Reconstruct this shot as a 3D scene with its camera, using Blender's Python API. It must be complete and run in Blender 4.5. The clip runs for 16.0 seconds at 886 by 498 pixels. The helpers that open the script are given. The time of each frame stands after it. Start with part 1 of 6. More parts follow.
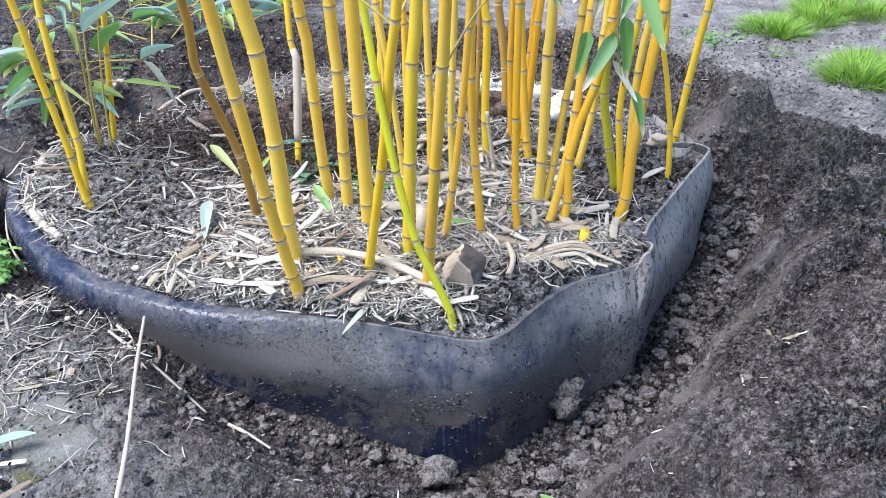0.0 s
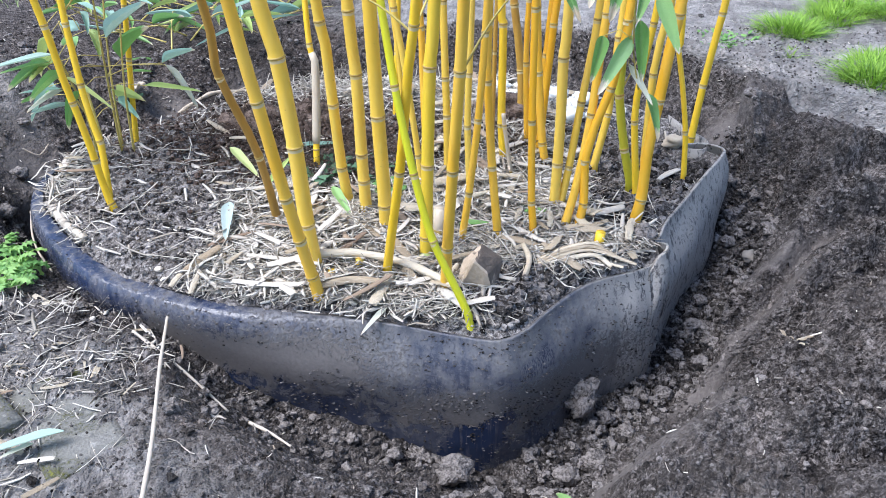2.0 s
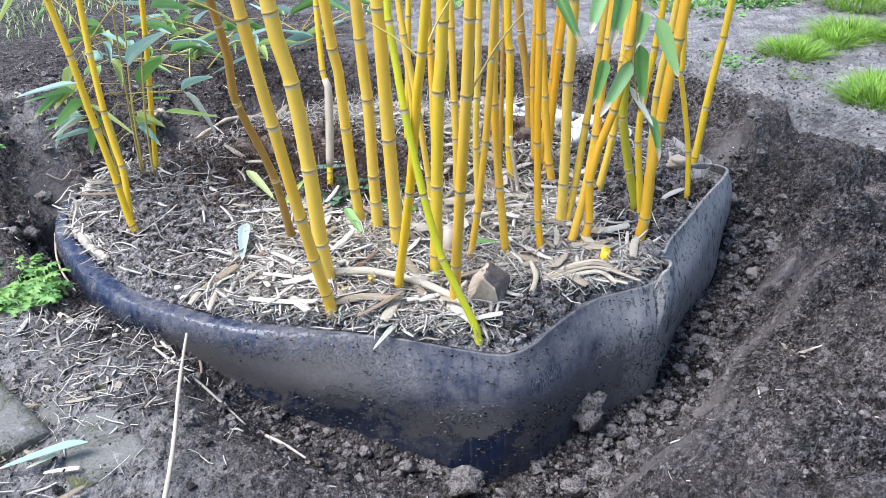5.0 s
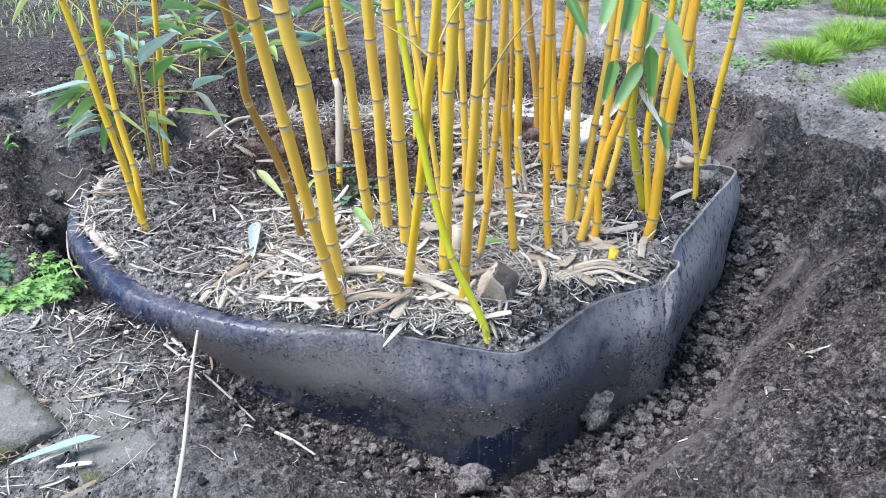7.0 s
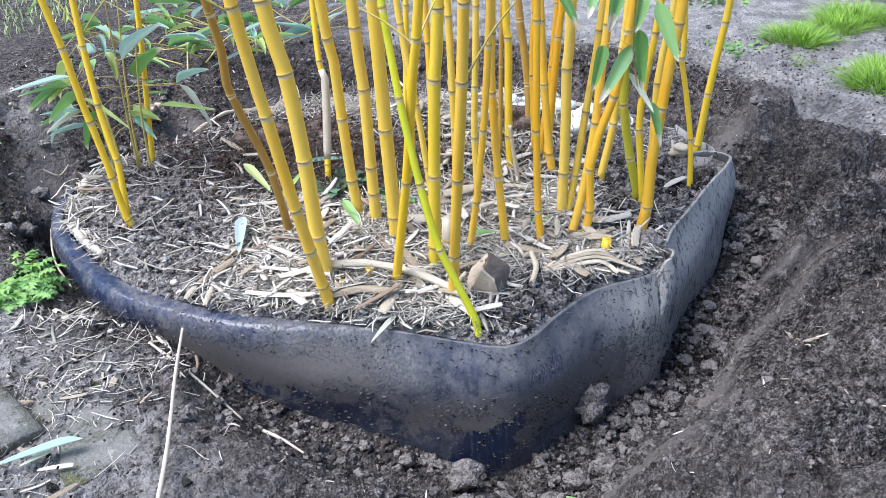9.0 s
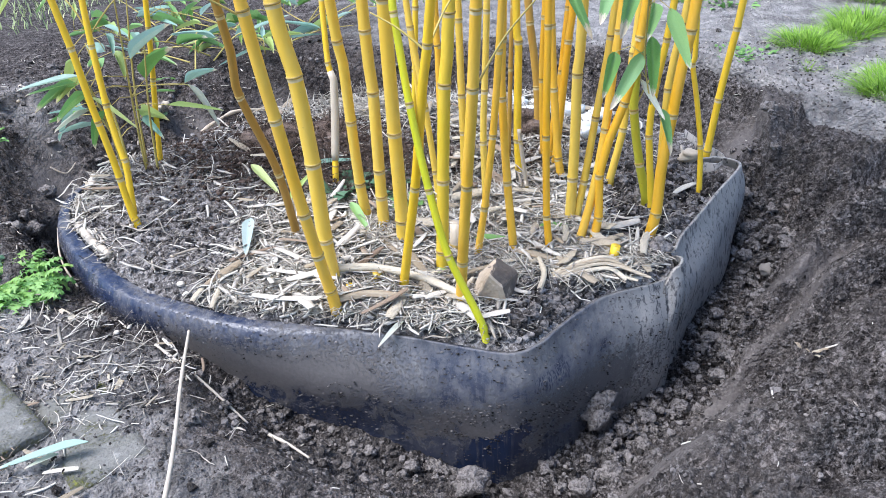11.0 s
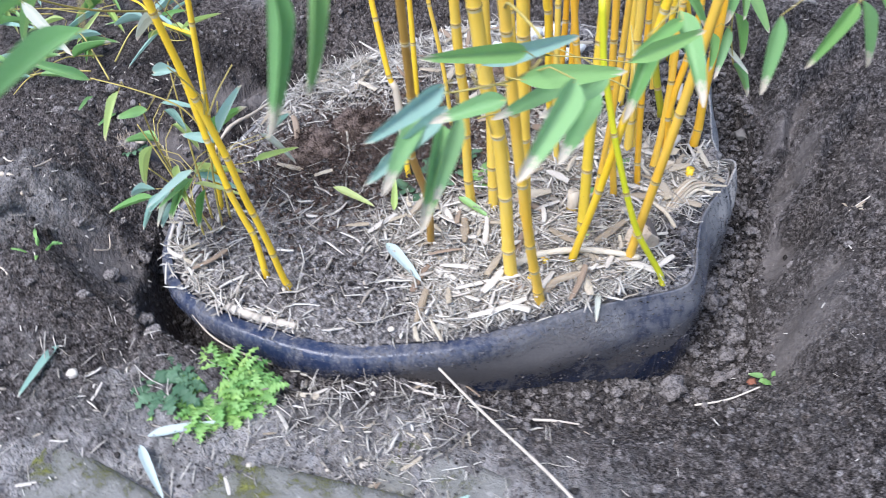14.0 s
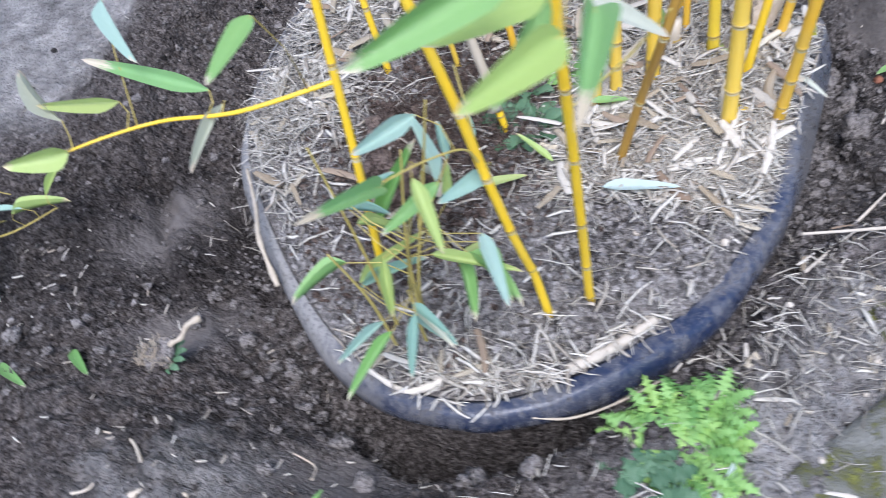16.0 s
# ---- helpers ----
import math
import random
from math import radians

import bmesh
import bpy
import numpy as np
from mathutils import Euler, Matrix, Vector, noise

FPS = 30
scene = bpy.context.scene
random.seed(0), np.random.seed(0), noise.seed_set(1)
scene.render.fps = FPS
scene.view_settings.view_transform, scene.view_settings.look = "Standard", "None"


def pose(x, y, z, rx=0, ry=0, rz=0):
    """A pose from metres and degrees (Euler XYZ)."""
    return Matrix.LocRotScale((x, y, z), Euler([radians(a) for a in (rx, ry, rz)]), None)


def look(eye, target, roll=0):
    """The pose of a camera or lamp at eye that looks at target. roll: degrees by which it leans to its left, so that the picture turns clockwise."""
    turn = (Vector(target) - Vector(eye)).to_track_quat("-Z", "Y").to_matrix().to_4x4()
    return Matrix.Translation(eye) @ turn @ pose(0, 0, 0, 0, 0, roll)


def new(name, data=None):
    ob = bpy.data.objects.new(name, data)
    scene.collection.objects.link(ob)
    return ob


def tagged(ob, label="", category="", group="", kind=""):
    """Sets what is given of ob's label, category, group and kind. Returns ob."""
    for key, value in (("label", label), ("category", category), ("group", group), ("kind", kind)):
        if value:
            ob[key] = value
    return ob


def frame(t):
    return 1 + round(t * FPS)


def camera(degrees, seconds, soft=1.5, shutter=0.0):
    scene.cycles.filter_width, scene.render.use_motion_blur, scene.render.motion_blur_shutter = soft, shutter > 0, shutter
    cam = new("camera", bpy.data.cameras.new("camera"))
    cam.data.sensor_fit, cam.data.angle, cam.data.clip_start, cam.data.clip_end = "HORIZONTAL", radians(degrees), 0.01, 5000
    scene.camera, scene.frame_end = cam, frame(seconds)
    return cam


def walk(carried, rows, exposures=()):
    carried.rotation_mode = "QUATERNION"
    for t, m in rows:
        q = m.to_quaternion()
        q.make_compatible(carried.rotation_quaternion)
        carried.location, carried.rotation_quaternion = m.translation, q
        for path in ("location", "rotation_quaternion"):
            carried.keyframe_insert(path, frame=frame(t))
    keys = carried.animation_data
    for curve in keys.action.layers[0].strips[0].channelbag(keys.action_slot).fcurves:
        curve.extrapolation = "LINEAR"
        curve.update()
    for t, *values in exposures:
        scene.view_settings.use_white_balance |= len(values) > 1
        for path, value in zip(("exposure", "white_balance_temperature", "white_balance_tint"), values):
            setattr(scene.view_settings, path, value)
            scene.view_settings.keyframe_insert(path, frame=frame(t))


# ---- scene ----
cam = camera(54.1, 16.0, soft=0.45, shutter=0.3)
PATH = [
    (0, (0.04, -0.065, 0.97), (-0.002, 1.653, -0.054), -0.6),
    (0.5, (0.038, -0.051, 0.963), (0.004, 1.664, -0.065), -0.8),
    (1, (0.045, -0.056, 0.968), (0.011, 1.66, -0.059), -1.1),
    (1.5, (0.045, -0.073, 0.972), (0.01, 1.647, -0.048), -0.6),
    (2, (0.036, -0.081, 0.987), (-0.04, 1.633, -0.04), -1.2),
    (2.5, (0.025, -0.107, 0.985), (-0.062, 1.61, -0.037), -1.1),
    (3, (0.037, -0.124, 0.993), (-0.05, 1.599, -0.02), -1.0),
    (3.5, (0.04, -0.116, 0.993), (-0.041, 1.62, 0.003), -1.4),
    (6, (0.051, -0.146, 1.009), (-0.069, 1.595, 0.033), -2.2),
    (6.5, (0.044, -0.144, 1.006), (-0.077, 1.598, 0.03), -2.1),
    (7, (0.042, -0.148, 1.004), (-0.08, 1.595, 0.031), -2.0),
    (7.5, (0.05, -0.146, 1.001), (-0.075, 1.597, 0.029), -2.2),
    (8, (0.052, -0.137, 0.996), (-0.073, 1.603, 0.018), -2.4),
    (8.5, (0.058, -0.125, 0.984), (-0.065, 1.616, 0.007), -2.7),
    (9, (0.061, -0.117, 0.984), (-0.061, 1.618, -0.003), -2.9),
    (11.5, (0.045, -0.102, 0.997), (-0.087, 1.629, 0.003), -2.3),
    (12, (0.004, -0.043, 1.024), (-0.136, 1.672, 0.004), -2.9),
    (12.3, (-0.056, 0.06, 1.183), (-0.184, 1.703, 0.051), -4.2),
    (12.5, (-0.093, 0.065, 1.266), (-0.224, 1.627, 0.023), -5.1),
    (12.8, (-0.118, -0.035, 1.411), (-0.245, 1.451, 0.078), -5.4),
    (13, (-0.164, -0.082, 1.475), (-0.256, 1.386, 0.119), -5.5),
    (13.3, (-0.316, -0.105, 1.529), (-0.311, 1.346, 0.153), -5.5),
    (13.5, (-0.488, -0.049, 1.515), (-0.321, 1.403, 0.15), -4.3),
    (13.8, (-0.796, 0.047, 1.538), (-0.388, 1.431, 0.153), -6.3),
    (14, (-0.937, 0.135, 1.555), (-0.412, 1.461, 0.152), -5.2),
    (14.2, (-1.054, 0.225, 1.557), (-0.474, 1.53, 0.156), -6.1),
    (14.5, (-1.222, 0.453, 1.509), (-0.504, 1.667, 0.09), -8.3),
    (14.7, (-1.321, 0.596, 1.49), (-0.579, 1.784, 0.062), -10.8),
    (15, (-1.45, 0.768, 1.445), (-0.538, 1.811, 0.003), -11.2),
    (15.2, (-1.544, 0.917, 1.421), (-0.489, 1.809, -0.025), -12.0),
    (15.5, (-1.621, 1.106, 1.379), (-0.459, 1.8, -0.094), -12.5),
    (15.7, (-1.645, 1.214, 1.364), (-0.484, 1.81, -0.151), -12.3),
    (16, (-1.624, 1.396, 1.375), (-0.49, 1.966, -0.171), -15.5),
]
EXPOSURE = [(0, 1.18, 6050, 12), (12, 1.18, 6050, 12), (13.0, 1.05, 6000, 11), (13.5, 1.07, 6000, 10), (14.0, 1.05, 5950, 14), (14.5, 0.98, 5950, 11), (16, 0.88, 5900, 14)]
walk(cam, [(t, look(eye, target, roll)) for t, eye, target, roll in PATH], EXPOSURE)

# ---- light: a bright overcast sky with a soft sun behind the cloud ----
world = bpy.data.worlds.new("overcast_sky")
scene.world = world
world.use_nodes = True
wt = world.node_tree
sky = wt.nodes.new("ShaderNodeTexSky")
sky.sky_type, sky.sun_disc = "NISHITA", False
sky.sun_elevation, sky.sun_rotation = radians(62), radians(248)
sky.air_density, sky.dust_density, sky.ozone_density = 1.0, 1.0, 1.0
wt.nodes["Background"].inputs["Strength"].default_value = 0.125
wt.links.new(sky.outputs[0], wt.nodes["Background"].inputs["Color"])

sun = new("sun", bpy.data.lights.new("sun", "SUN"))
sun.data.energy, sun.data.angle, sun.data.color = 2.9, radians(35), (1.0, 0.98, 0.96)
sun.rotation_euler = (radians(28), 0, radians(-68))


# ---- shader helpers ----
def material(name, rough=0.8):
    m = bpy.data.materials.new(name)
    m.use_nodes = True
    b = m.node_tree.nodes["Principled BSDF"]
    b.inputs["Roughness"].default_value = rough
    return m, m.node_tree, b


def coords(nt, scale=(1, 1, 1)):
    c, mp = nt.nodes.new("ShaderNodeTexCoord"), nt.nodes.new("ShaderNodeMapping")
    mp.inputs["Scale"].default_value = scale
    nt.links.new(c.outputs["Object"], mp.inputs["Vector"])
    return mp.outputs[0]


def fuzz(nt, vec, scale, detail=5.0, rough=0.6, distort=0.0):
    n = nt.nodes.new("ShaderNodeTexNoise")
    nt.links.new(vec, n.inputs["Vector"])
    n.inputs["Scale"].default_value, n.inputs["Detail"].default_value = scale, detail
    n.inputs["Roughness"].default_value, n.inputs["Distortion"].default_value = rough, distort
    return n.outputs["Fac"]


def ramp(nt, fac, *stops):
    r = nt.nodes.new("ShaderNodeValToRGB")
    nt.links.new(fac, r.inputs[0])
    while len(r.color_ramp.elements) < len(stops):
        r.color_ramp.elements.new(0.5)
    for e, (p, c) in zip(r.color_ramp.elements, stops):
        e.position, e.color = p, (*c, 1) if len(c) == 3 else (c[0], c[0], c[0], 1)
    return r.outputs[0]


def blend(nt, fac, a, b, how="MIX"):
    m = nt.nodes.new("ShaderNodeMix")
    m.data_type, m.blend_type = "RGBA", how
    for sock, v in ((m.inputs[0], fac), (m.inputs[6], a), (m.inputs[7], b)):
        if isinstance(v, bpy.types.NodeSocket):
            nt.links.new(v, sock)
        else:
            sock.default_value = v if isinstance(v, float) else (*v, 1)
    return m.outputs[2]


def sums(nt, op, a, b):
    m = nt.nodes.new("ShaderNodeMath")
    m.operation = op
    for sock, v in zip(m.inputs, (a, b)):
        if isinstance(v, bpy.types.NodeSocket):
            nt.links.new(v, sock)
        else:
            sock.default_value = v
    return m.outputs[0]


def relief(nt, b, height, strength=0.5, dist=0.01):
    n = nt.nodes.new("ShaderNodeBump")
    n.inputs["Strength"].default_value, n.inputs["Distance"].default_value = strength, dist
    nt.links.new(height, n.inputs["Height"])
    nt.links.new(n.outputs[0], b.inputs["Normal"])


def dice(nt):
    return nt.nodes.new("ShaderNodeObjectInfo").outputs["Random"]


def island(nt):
    return nt.nodes.new("ShaderNodeNewGeometry").outputs["Random Per Island"]


# ---- materials ----
def pebbly(nt, vec, scale, feature="F1", out="Distance"):
    n = nt.nodes.new("ShaderNodeTexVoronoi")
    n.feature = feature
    nt.links.new(vec, n.inputs["Vector"])
    n.inputs["Scale"].default_value = scale
    return n.outputs[out]


def soil(name, dark, mid, pale, dry, crust=False, lone=False):
    m, nt, b = material(name, 0.95)
    v = coords(nt)
    grain, crumbs, patch = fuzz(nt, v, 220, 5, 0.7), fuzz(nt, v, 70, 6, 0.75), fuzz(nt, v, 3.5, 5, 0.6, 0.4)
    cell = pebbly(nt, v, 95, "F1", "Color")
    tone = sums(nt, "ADD", sums(nt, "MULTIPLY", crumbs, 0.46), sums(nt, "ADD", sums(nt, "MULTIPLY", grain, 0.50), sums(nt, "MULTIPLY", cell, 0.14)))
    if lone:
        tone = sums(nt, "ADD", tone, sums(nt, "MULTIPLY", sums(nt, "SUBTRACT", island(nt), 0.5), 0.20))
    c = ramp(nt, tone, (0.455, dark), (0.55, mid), (0.66, pale))
    c = blend(nt, ramp(nt, patch, (0.45, (0.0,)), (0.70, (1.0,))), c, blend(nt, 0.55, c, dry))
    if crust:
        at = nt.nodes.new("ShaderNodeAttribute")
        at.attribute_name = "crust"
        edge = sums(nt, "ADD", at.outputs["Fac"], sums(nt, "MULTIPLY", sums(nt, "SUBTRACT", fuzz(nt, v, 7, 6, 0.75), 0.5), 1.7))
        c = blend(nt, ramp(nt, edge, (0.35, (0.0,)), (0.75, (0.85,))), c, blend(nt, crumbs, (0.185, 0.178, 0.173), (0.60, 0.580, 0.562)))
        c = blend(nt, 1.0, c, ramp(nt, fuzz(nt, v, 13, 4, 0.6, 0.5), (0.34, (0.62, 0.61, 0.61)), (0.52, (1.0, 0.99, 0.98)), (0.68, (1.42, 1.38, 1.36))), "MULTIPLY")
        br = nt.nodes.new("ShaderNodeAttribute")
        br.attribute_name = "subsoil"
        c = blend(nt, sums(nt, "MULTIPLY", br.outputs["Fac"], 0.7), c, ramp(nt, tone, (0.44, (0.024, 0.0195, 0.0175)), (0.55, (0.110, 0.093, 0.086)), (0.68, (0.26, 0.226, 0.208))))
        # darker soil tone for moist ground with the trench's shade painted in
        shady_wet = nt.nodes.new("ShaderNodeAttribute")
        shady_wet.attribute_name = "damp_shade"
        c = blend(nt, sums(nt, "MULTIPLY", shady_wet.outputs["Fac"], 0.92), c, ramp(nt, tone, (0.44, (0.012, 0.010, 0.0095)), (0.55, (0.046, 0.040, 0.038)), (0.68, (0.12, 0.106, 0.100))))
        sl = nt.nodes.new("ShaderNodeAttribute")
        sl.attribute_name = "slick"
        c = blend(nt, sums(nt, "MULTIPLY", sl.outputs["Fac"], 0.88), c, blend(nt, fuzz(nt, coords(nt, (14, 3, 3)), 6, 5, 0.7), (0.088, 0.078, 0.073), (0.185, 0.166, 0.156)))
    c = blend(nt, ramp(nt, fuzz(nt, v, 420, 3), (0.66, (0.0,)), (0.74, (0.6,))), c, pale)
    nt.links.new(c, b.inputs["Base Color"])
    b.inputs["Specular IOR Level"].default_value = 0.06
    high = sums(nt, "ADD", sums(nt, "ADD", sums(nt, "MULTIPLY", crumbs, 0.7), sums(nt, "MULTIPLY", grain, 0.2)), sums(nt, "ADD", sums(nt, "MULTIPLY", pebbly(nt, v, 85), -0.55), sums(nt, "MULTIPLY", pebbly(nt, v, 210), -0.30)))
    if crust:
        high = sums(nt, "MULTIPLY", high, ramp(nt, sl.outputs["Fac"], (0.0, (1.0,)), (1.0, (0.14,))))
    relief(nt, b, high, 1.0, 0.010 if lone else 0.022)
    return m


SOIL = soil("dug_soil", (0.012, 0.0105, 0.0100), (0.093, 0.083, 0.079), (0.30, 0.274, 0.262), (0.135, 0.122, 0.116), True)
BED = soil("bed_soil", (0.030, 0.027, 0.0257), (0.150, 0.137, 0.130), (0.42, 0.392, 0.375), (0.23, 0.211, 0.197), lone=True)
CLOD = soil("clod_soil", (0.018, 0.016, 0.0148), (0.100, 0.090, 0.085), (0.29, 0.264, 0.250), (0.14, 0.127, 0.120), lone=True)
PEAT = soil("root_mat", (0.022, 0.015, 0.012), (0.098, 0.070, 0.058), (0.22, 0.168, 0.142), (0.14, 0.104, 0.087), lone=True)


def span(nt, sock, lo, hi, soft):
    """1 between lo and hi, falling to 0 over the soft width."""
    up, dn = nt.nodes.new("ShaderNodeMapRange"), nt.nodes.new("ShaderNodeMapRange")
    for k, (a, b) in ((up, (lo - soft, lo + soft)), (dn, (hi + soft, hi - soft))):
        k.interpolation_type = "SMOOTHSTEP"
        nt.links.new(sock, k.inputs[0])
        k.inputs[1].default_value, k.inputs[2].default_value = a, b
    return sums(nt, "MULTIPLY", up.outputs[0], dn.outputs[0])


def plastic():
    m, nt, b = material("dusty_black_plastic", 0.4)
    v = coords(nt)
    xyz = nt.nodes.new("ShaderNodeSeparateXYZ")
    nt.links.new(nt.nodes.new("ShaderNodeTexCoord").outputs["Object"], xyz.inputs[0])
    X, Y, Z = xyz.outputs
    big, fine, mid = fuzz(nt, v, 5.0, 6, 0.65, 0.6), fuzz(nt, v, 150, 5, 0.75), fuzz(nt, v, 22, 6, 0.75, 0.4)
    drag = fuzz(nt, coords(nt, (90, 90, 5)), 1.0, 4, 0.65)
    wob = sums(nt, "MULTIPLY", sums(nt, "SUBTRACT", mid, 0.5), 0.22)
    xw, zw = sums(nt, "ADD", X, wob), sums(nt, "ADD", Z, wob)
    times = lambda p, q: sums(nt, "MULTIPLY", p, q)
    plus = lambda p, q: sums(nt, "ADD", p, q)
    # dried dust film: heaviest on the creased right end and the rear, thin on the front left roll
    front = span(nt, X, -1.20, -0.30, 0.16)
    near = span(nt, Y, 0.0, 1.90, 0.14)
    bare = times(front, near)
    rear = times(span(nt, plus(Y, times(wob, 0.5)), 1.97, 3.0, 0.10), span(nt, X, -2.0, -0.15, 0.2))
    right = sums(nt, "MAXIMUM", span(nt, X, 0.30, 2.0, 0.08), times(rear, 0.5))
    film = plus(plus(times(big, 0.55), times(mid, 0.55)), plus(times(right, 0.30), times(bare, -0.13)))
    film = plus(film, times(sums(nt, "SUBTRACT", drag, 0.5), 0.30))
    film = ramp(nt, film, (0.34, (0.0,)), (0.64, (1.0,)))
    # wiped and scraped clean: the low edge and two scuffs on the front
    low = sums(nt, "MAXIMUM", times(span(nt, zw, -0.6, -0.100, 0.03), span(nt, xw, -0.8, -0.14, 0.05)), times(times(span(nt, zw, -0.6, -0.175, 0.03), span(nt, xw, -0.14, 0.30, 0.05)), 0.6))
    scuff = times(times(span(nt, plus(plus(Z, times(wob, 0.5)), times(X, -0.45)), -0.30, -0.155, 0.006), span(nt, plus(plus(X, times(wob, 0.6)), times(Z, -0.35)), 0.045, 0.155, 0.008)), ramp(nt, drag, (0.30, (0.55,)), (0.50, (1.0,))))
    scrape = times(times(span(nt, plus(Z, times(mid, 0.05)), -0.030, 0.008, 0.010), span(nt, plus(X, times(mid, 0.08)), 0.155, 0.225, 0.015)), ramp(nt, fuzz(nt, coords(nt, (420, 420, 5)), 1.0, 2, 0.5), (0.36, (0.0,)), (0.62, (0.9,))))
    clean = sums(nt, "MAXIMUM", sums(nt, "MAXIMUM", times(low, 0.85), scuff), scrape)
    film = times(film, sums(nt, "SUBTRACT", 1.0, clean))
    base = blend(nt, mid, (0.010, 0.017, 0.042), (0.028, 0.041, 0.084))
    # right-end dust is lightened further, painting in light the sun doesn't give it
    dust = blend(nt, right, blend(nt, mid, (0.132, 0.127, 0.124), (0.300, 0.287, 0.277)), blend(nt, mid, (0.235, 0.220, 0.203), (0.48, 0.450, 0.415)))
    c = blend(nt, times(film, sums(nt, "ADD", 0.86, times(right, 0.12))), base, dust)
    # flecks scratched through the film, and speckled mud
    flecks = ramp(nt, fuzz(nt, coords(nt, (1, 1, 0.28)), 105, 4, 0.7), (0.545, (0.0,)), (0.60, (0.75,)))
    c = blend(nt, times(times(flecks, film), plus(times(right, 0.75), 0.25)), c, (0.022, 0.024, 0.036))
    where = plus(plus(times(span(nt, xw, -0.32, -0.18, 0.10), span(nt, zw, -0.13, 0.0, 0.06)), times(span(nt, xw, -0.10, 0.34, 0.12), span(nt, zw, -0.17, -0.08, 0.06))), plus(times(times(span(nt, xw, -0.66, -0.30, 0.10), span(nt, zw, -0.10, 0.0, 0.04)), 0.8), times(big, 0.6)))
    mud = ramp(nt, plus(times(where, 0.21), plus(times(fine, 0.50), times(mid, 0.34))), (0.515, (0.0,)), (0.585, (1.0,)))
    mud = times(times(mud, sums(nt, "SUBTRACT", 1.0, clean)), 0.9)
    c = blend(nt, mud, c, blend(nt, fine, (0.060, 0.054, 0.050), (0.20, 0.181, 0.170)))
    nt.links.new(c, b.inputs["Base Color"])
    dull = sums(nt, "MAXIMUM", times(film, 0.7), mud)
    nt.links.new(ramp(nt, dull, (0.0, (0.20,)), (0.6, (0.36,)), (1.0, (0.80,))), b.inputs["Roughness"])
    nt.links.new(ramp(nt, film, (0.0, (0.5,)), (1.0, (0.22,))), b.inputs["Specular IOR Level"])
    relief(nt, b, plus(times(mud, 1.0), plus(times(fine, 0.3), times(mid, 0.5))), 0.6, 0.004)
    return m


PLASTIC = plastic()


def cane(name, low, high, blot):
    m, nt, b = material(name, 0.38)
    v = coords(nt, (1, 1, 0.12))
    tone = sums(nt, "ADD", sums(nt, "MULTIPLY", fuzz(nt, coords(nt, (2, 2, 3)), 1.6, 2), 0.9), sums(nt, "MULTIPLY", dice(nt), 0.3))
    c = blend(nt, ramp(nt, tone, (0.4, (0.0,)), (0.85, (1.0,))), low, high)
    c = blend(nt, ramp(nt, fuzz(nt, v, 90, 4), (0.45, (0.0,)), (0.75, (0.35,))), c, blot)
    specks = ramp(nt, fuzz(nt, coords(nt), 120, 4, 0.7), (0.66, (0.0,)), (0.76, (0.6,)))
    c = blend(nt, specks, c, (0.16, 0.09, 0.035))
    nt.links.new(c, b.inputs["Base Color"])
    nt.links.new(ramp(nt, fuzz(nt, v, 60, 4), (0.3, (0.3,)), (0.7, (0.52,))), b.inputs["Roughness"])
    relief(nt, b, fuzz(nt, v, 200, 3), 0.12, 0.002)
    return m


CANE = {
    "Y": cane("yellow_cane", (0.80, 0.51, 0.016), (0.82, 0.57, 0.040), (0.626, 0.454, 0.097)),
    "O": cane("golden_cane", (0.79, 0.41, 0.012), (0.77, 0.50, 0.070), (0.626, 0.410, 0.108)),
    "P": cane("straw_cane", (0.76, 0.53, 0.085), (0.77, 0.50, 0.050), (0.68, 0.53, 0.16)),
    "L": cane("lemon_cane", (0.713, 0.508, 0.032), (0.734, 0.497, 0.076), (0.594, 0.486, 0.043)),
    "G": cane("lime_cane", (0.497, 0.540, 0.013), (0.670, 0.605, 0.022), (0.432, 0.497, 0.022)),
    "H": cane("olive_cane", (0.389, 0.389, 0.027), (0.540, 0.475, 0.032), (0.324, 0.346, 0.032)),
    "B": cane("brown_cane", (0.367, 0.205, 0.038), (0.497, 0.302, 0.054), (0.238, 0.130, 0.032)),
    "W": cane("dead_cane", (0.44, 0.37, 0.28), (0.54, 0.47, 0.37), (0.30, 0.22, 0.15)),
}


def plain(name, a, b_, scale=40, rough=0.8, bumps=0.3, stretch=(1, 1, 1), islands=False, through_light=0.0):
    m, nt, b = material(name, rough)
    v = coords(nt, stretch)
    f = fuzz(nt, v, scale, 5, 0.65)
    pick = island(nt) if islands else dice(nt)
    c = blend(nt, ramp(nt, sums(nt, "ADD", sums(nt, "MULTIPLY", f, 0.7), sums(nt, "MULTIPLY", pick, 0.5)), (0.3, (0.0,)), (0.85, (1.0,))), a, b_)
    nt.links.new(c, b.inputs["Base Color"])
    relief(nt, b, f, bumps, 0.004)
    if through_light:
        t, mx = nt.nodes.new("ShaderNodeBsdfTranslucent"), nt.nodes.new("ShaderNodeMixShader")
        nt.links.new(c, t.inputs["Color"])
        mx.inputs[0].default_value = through_light
        nt.links.new(b.outputs[0], mx.inputs[1])
        nt.links.new(t.outputs[0], mx.inputs[2])
        nt.links.new(mx.outputs[0], nt.nodes["Material Output"].inputs["Surface"])
    return m


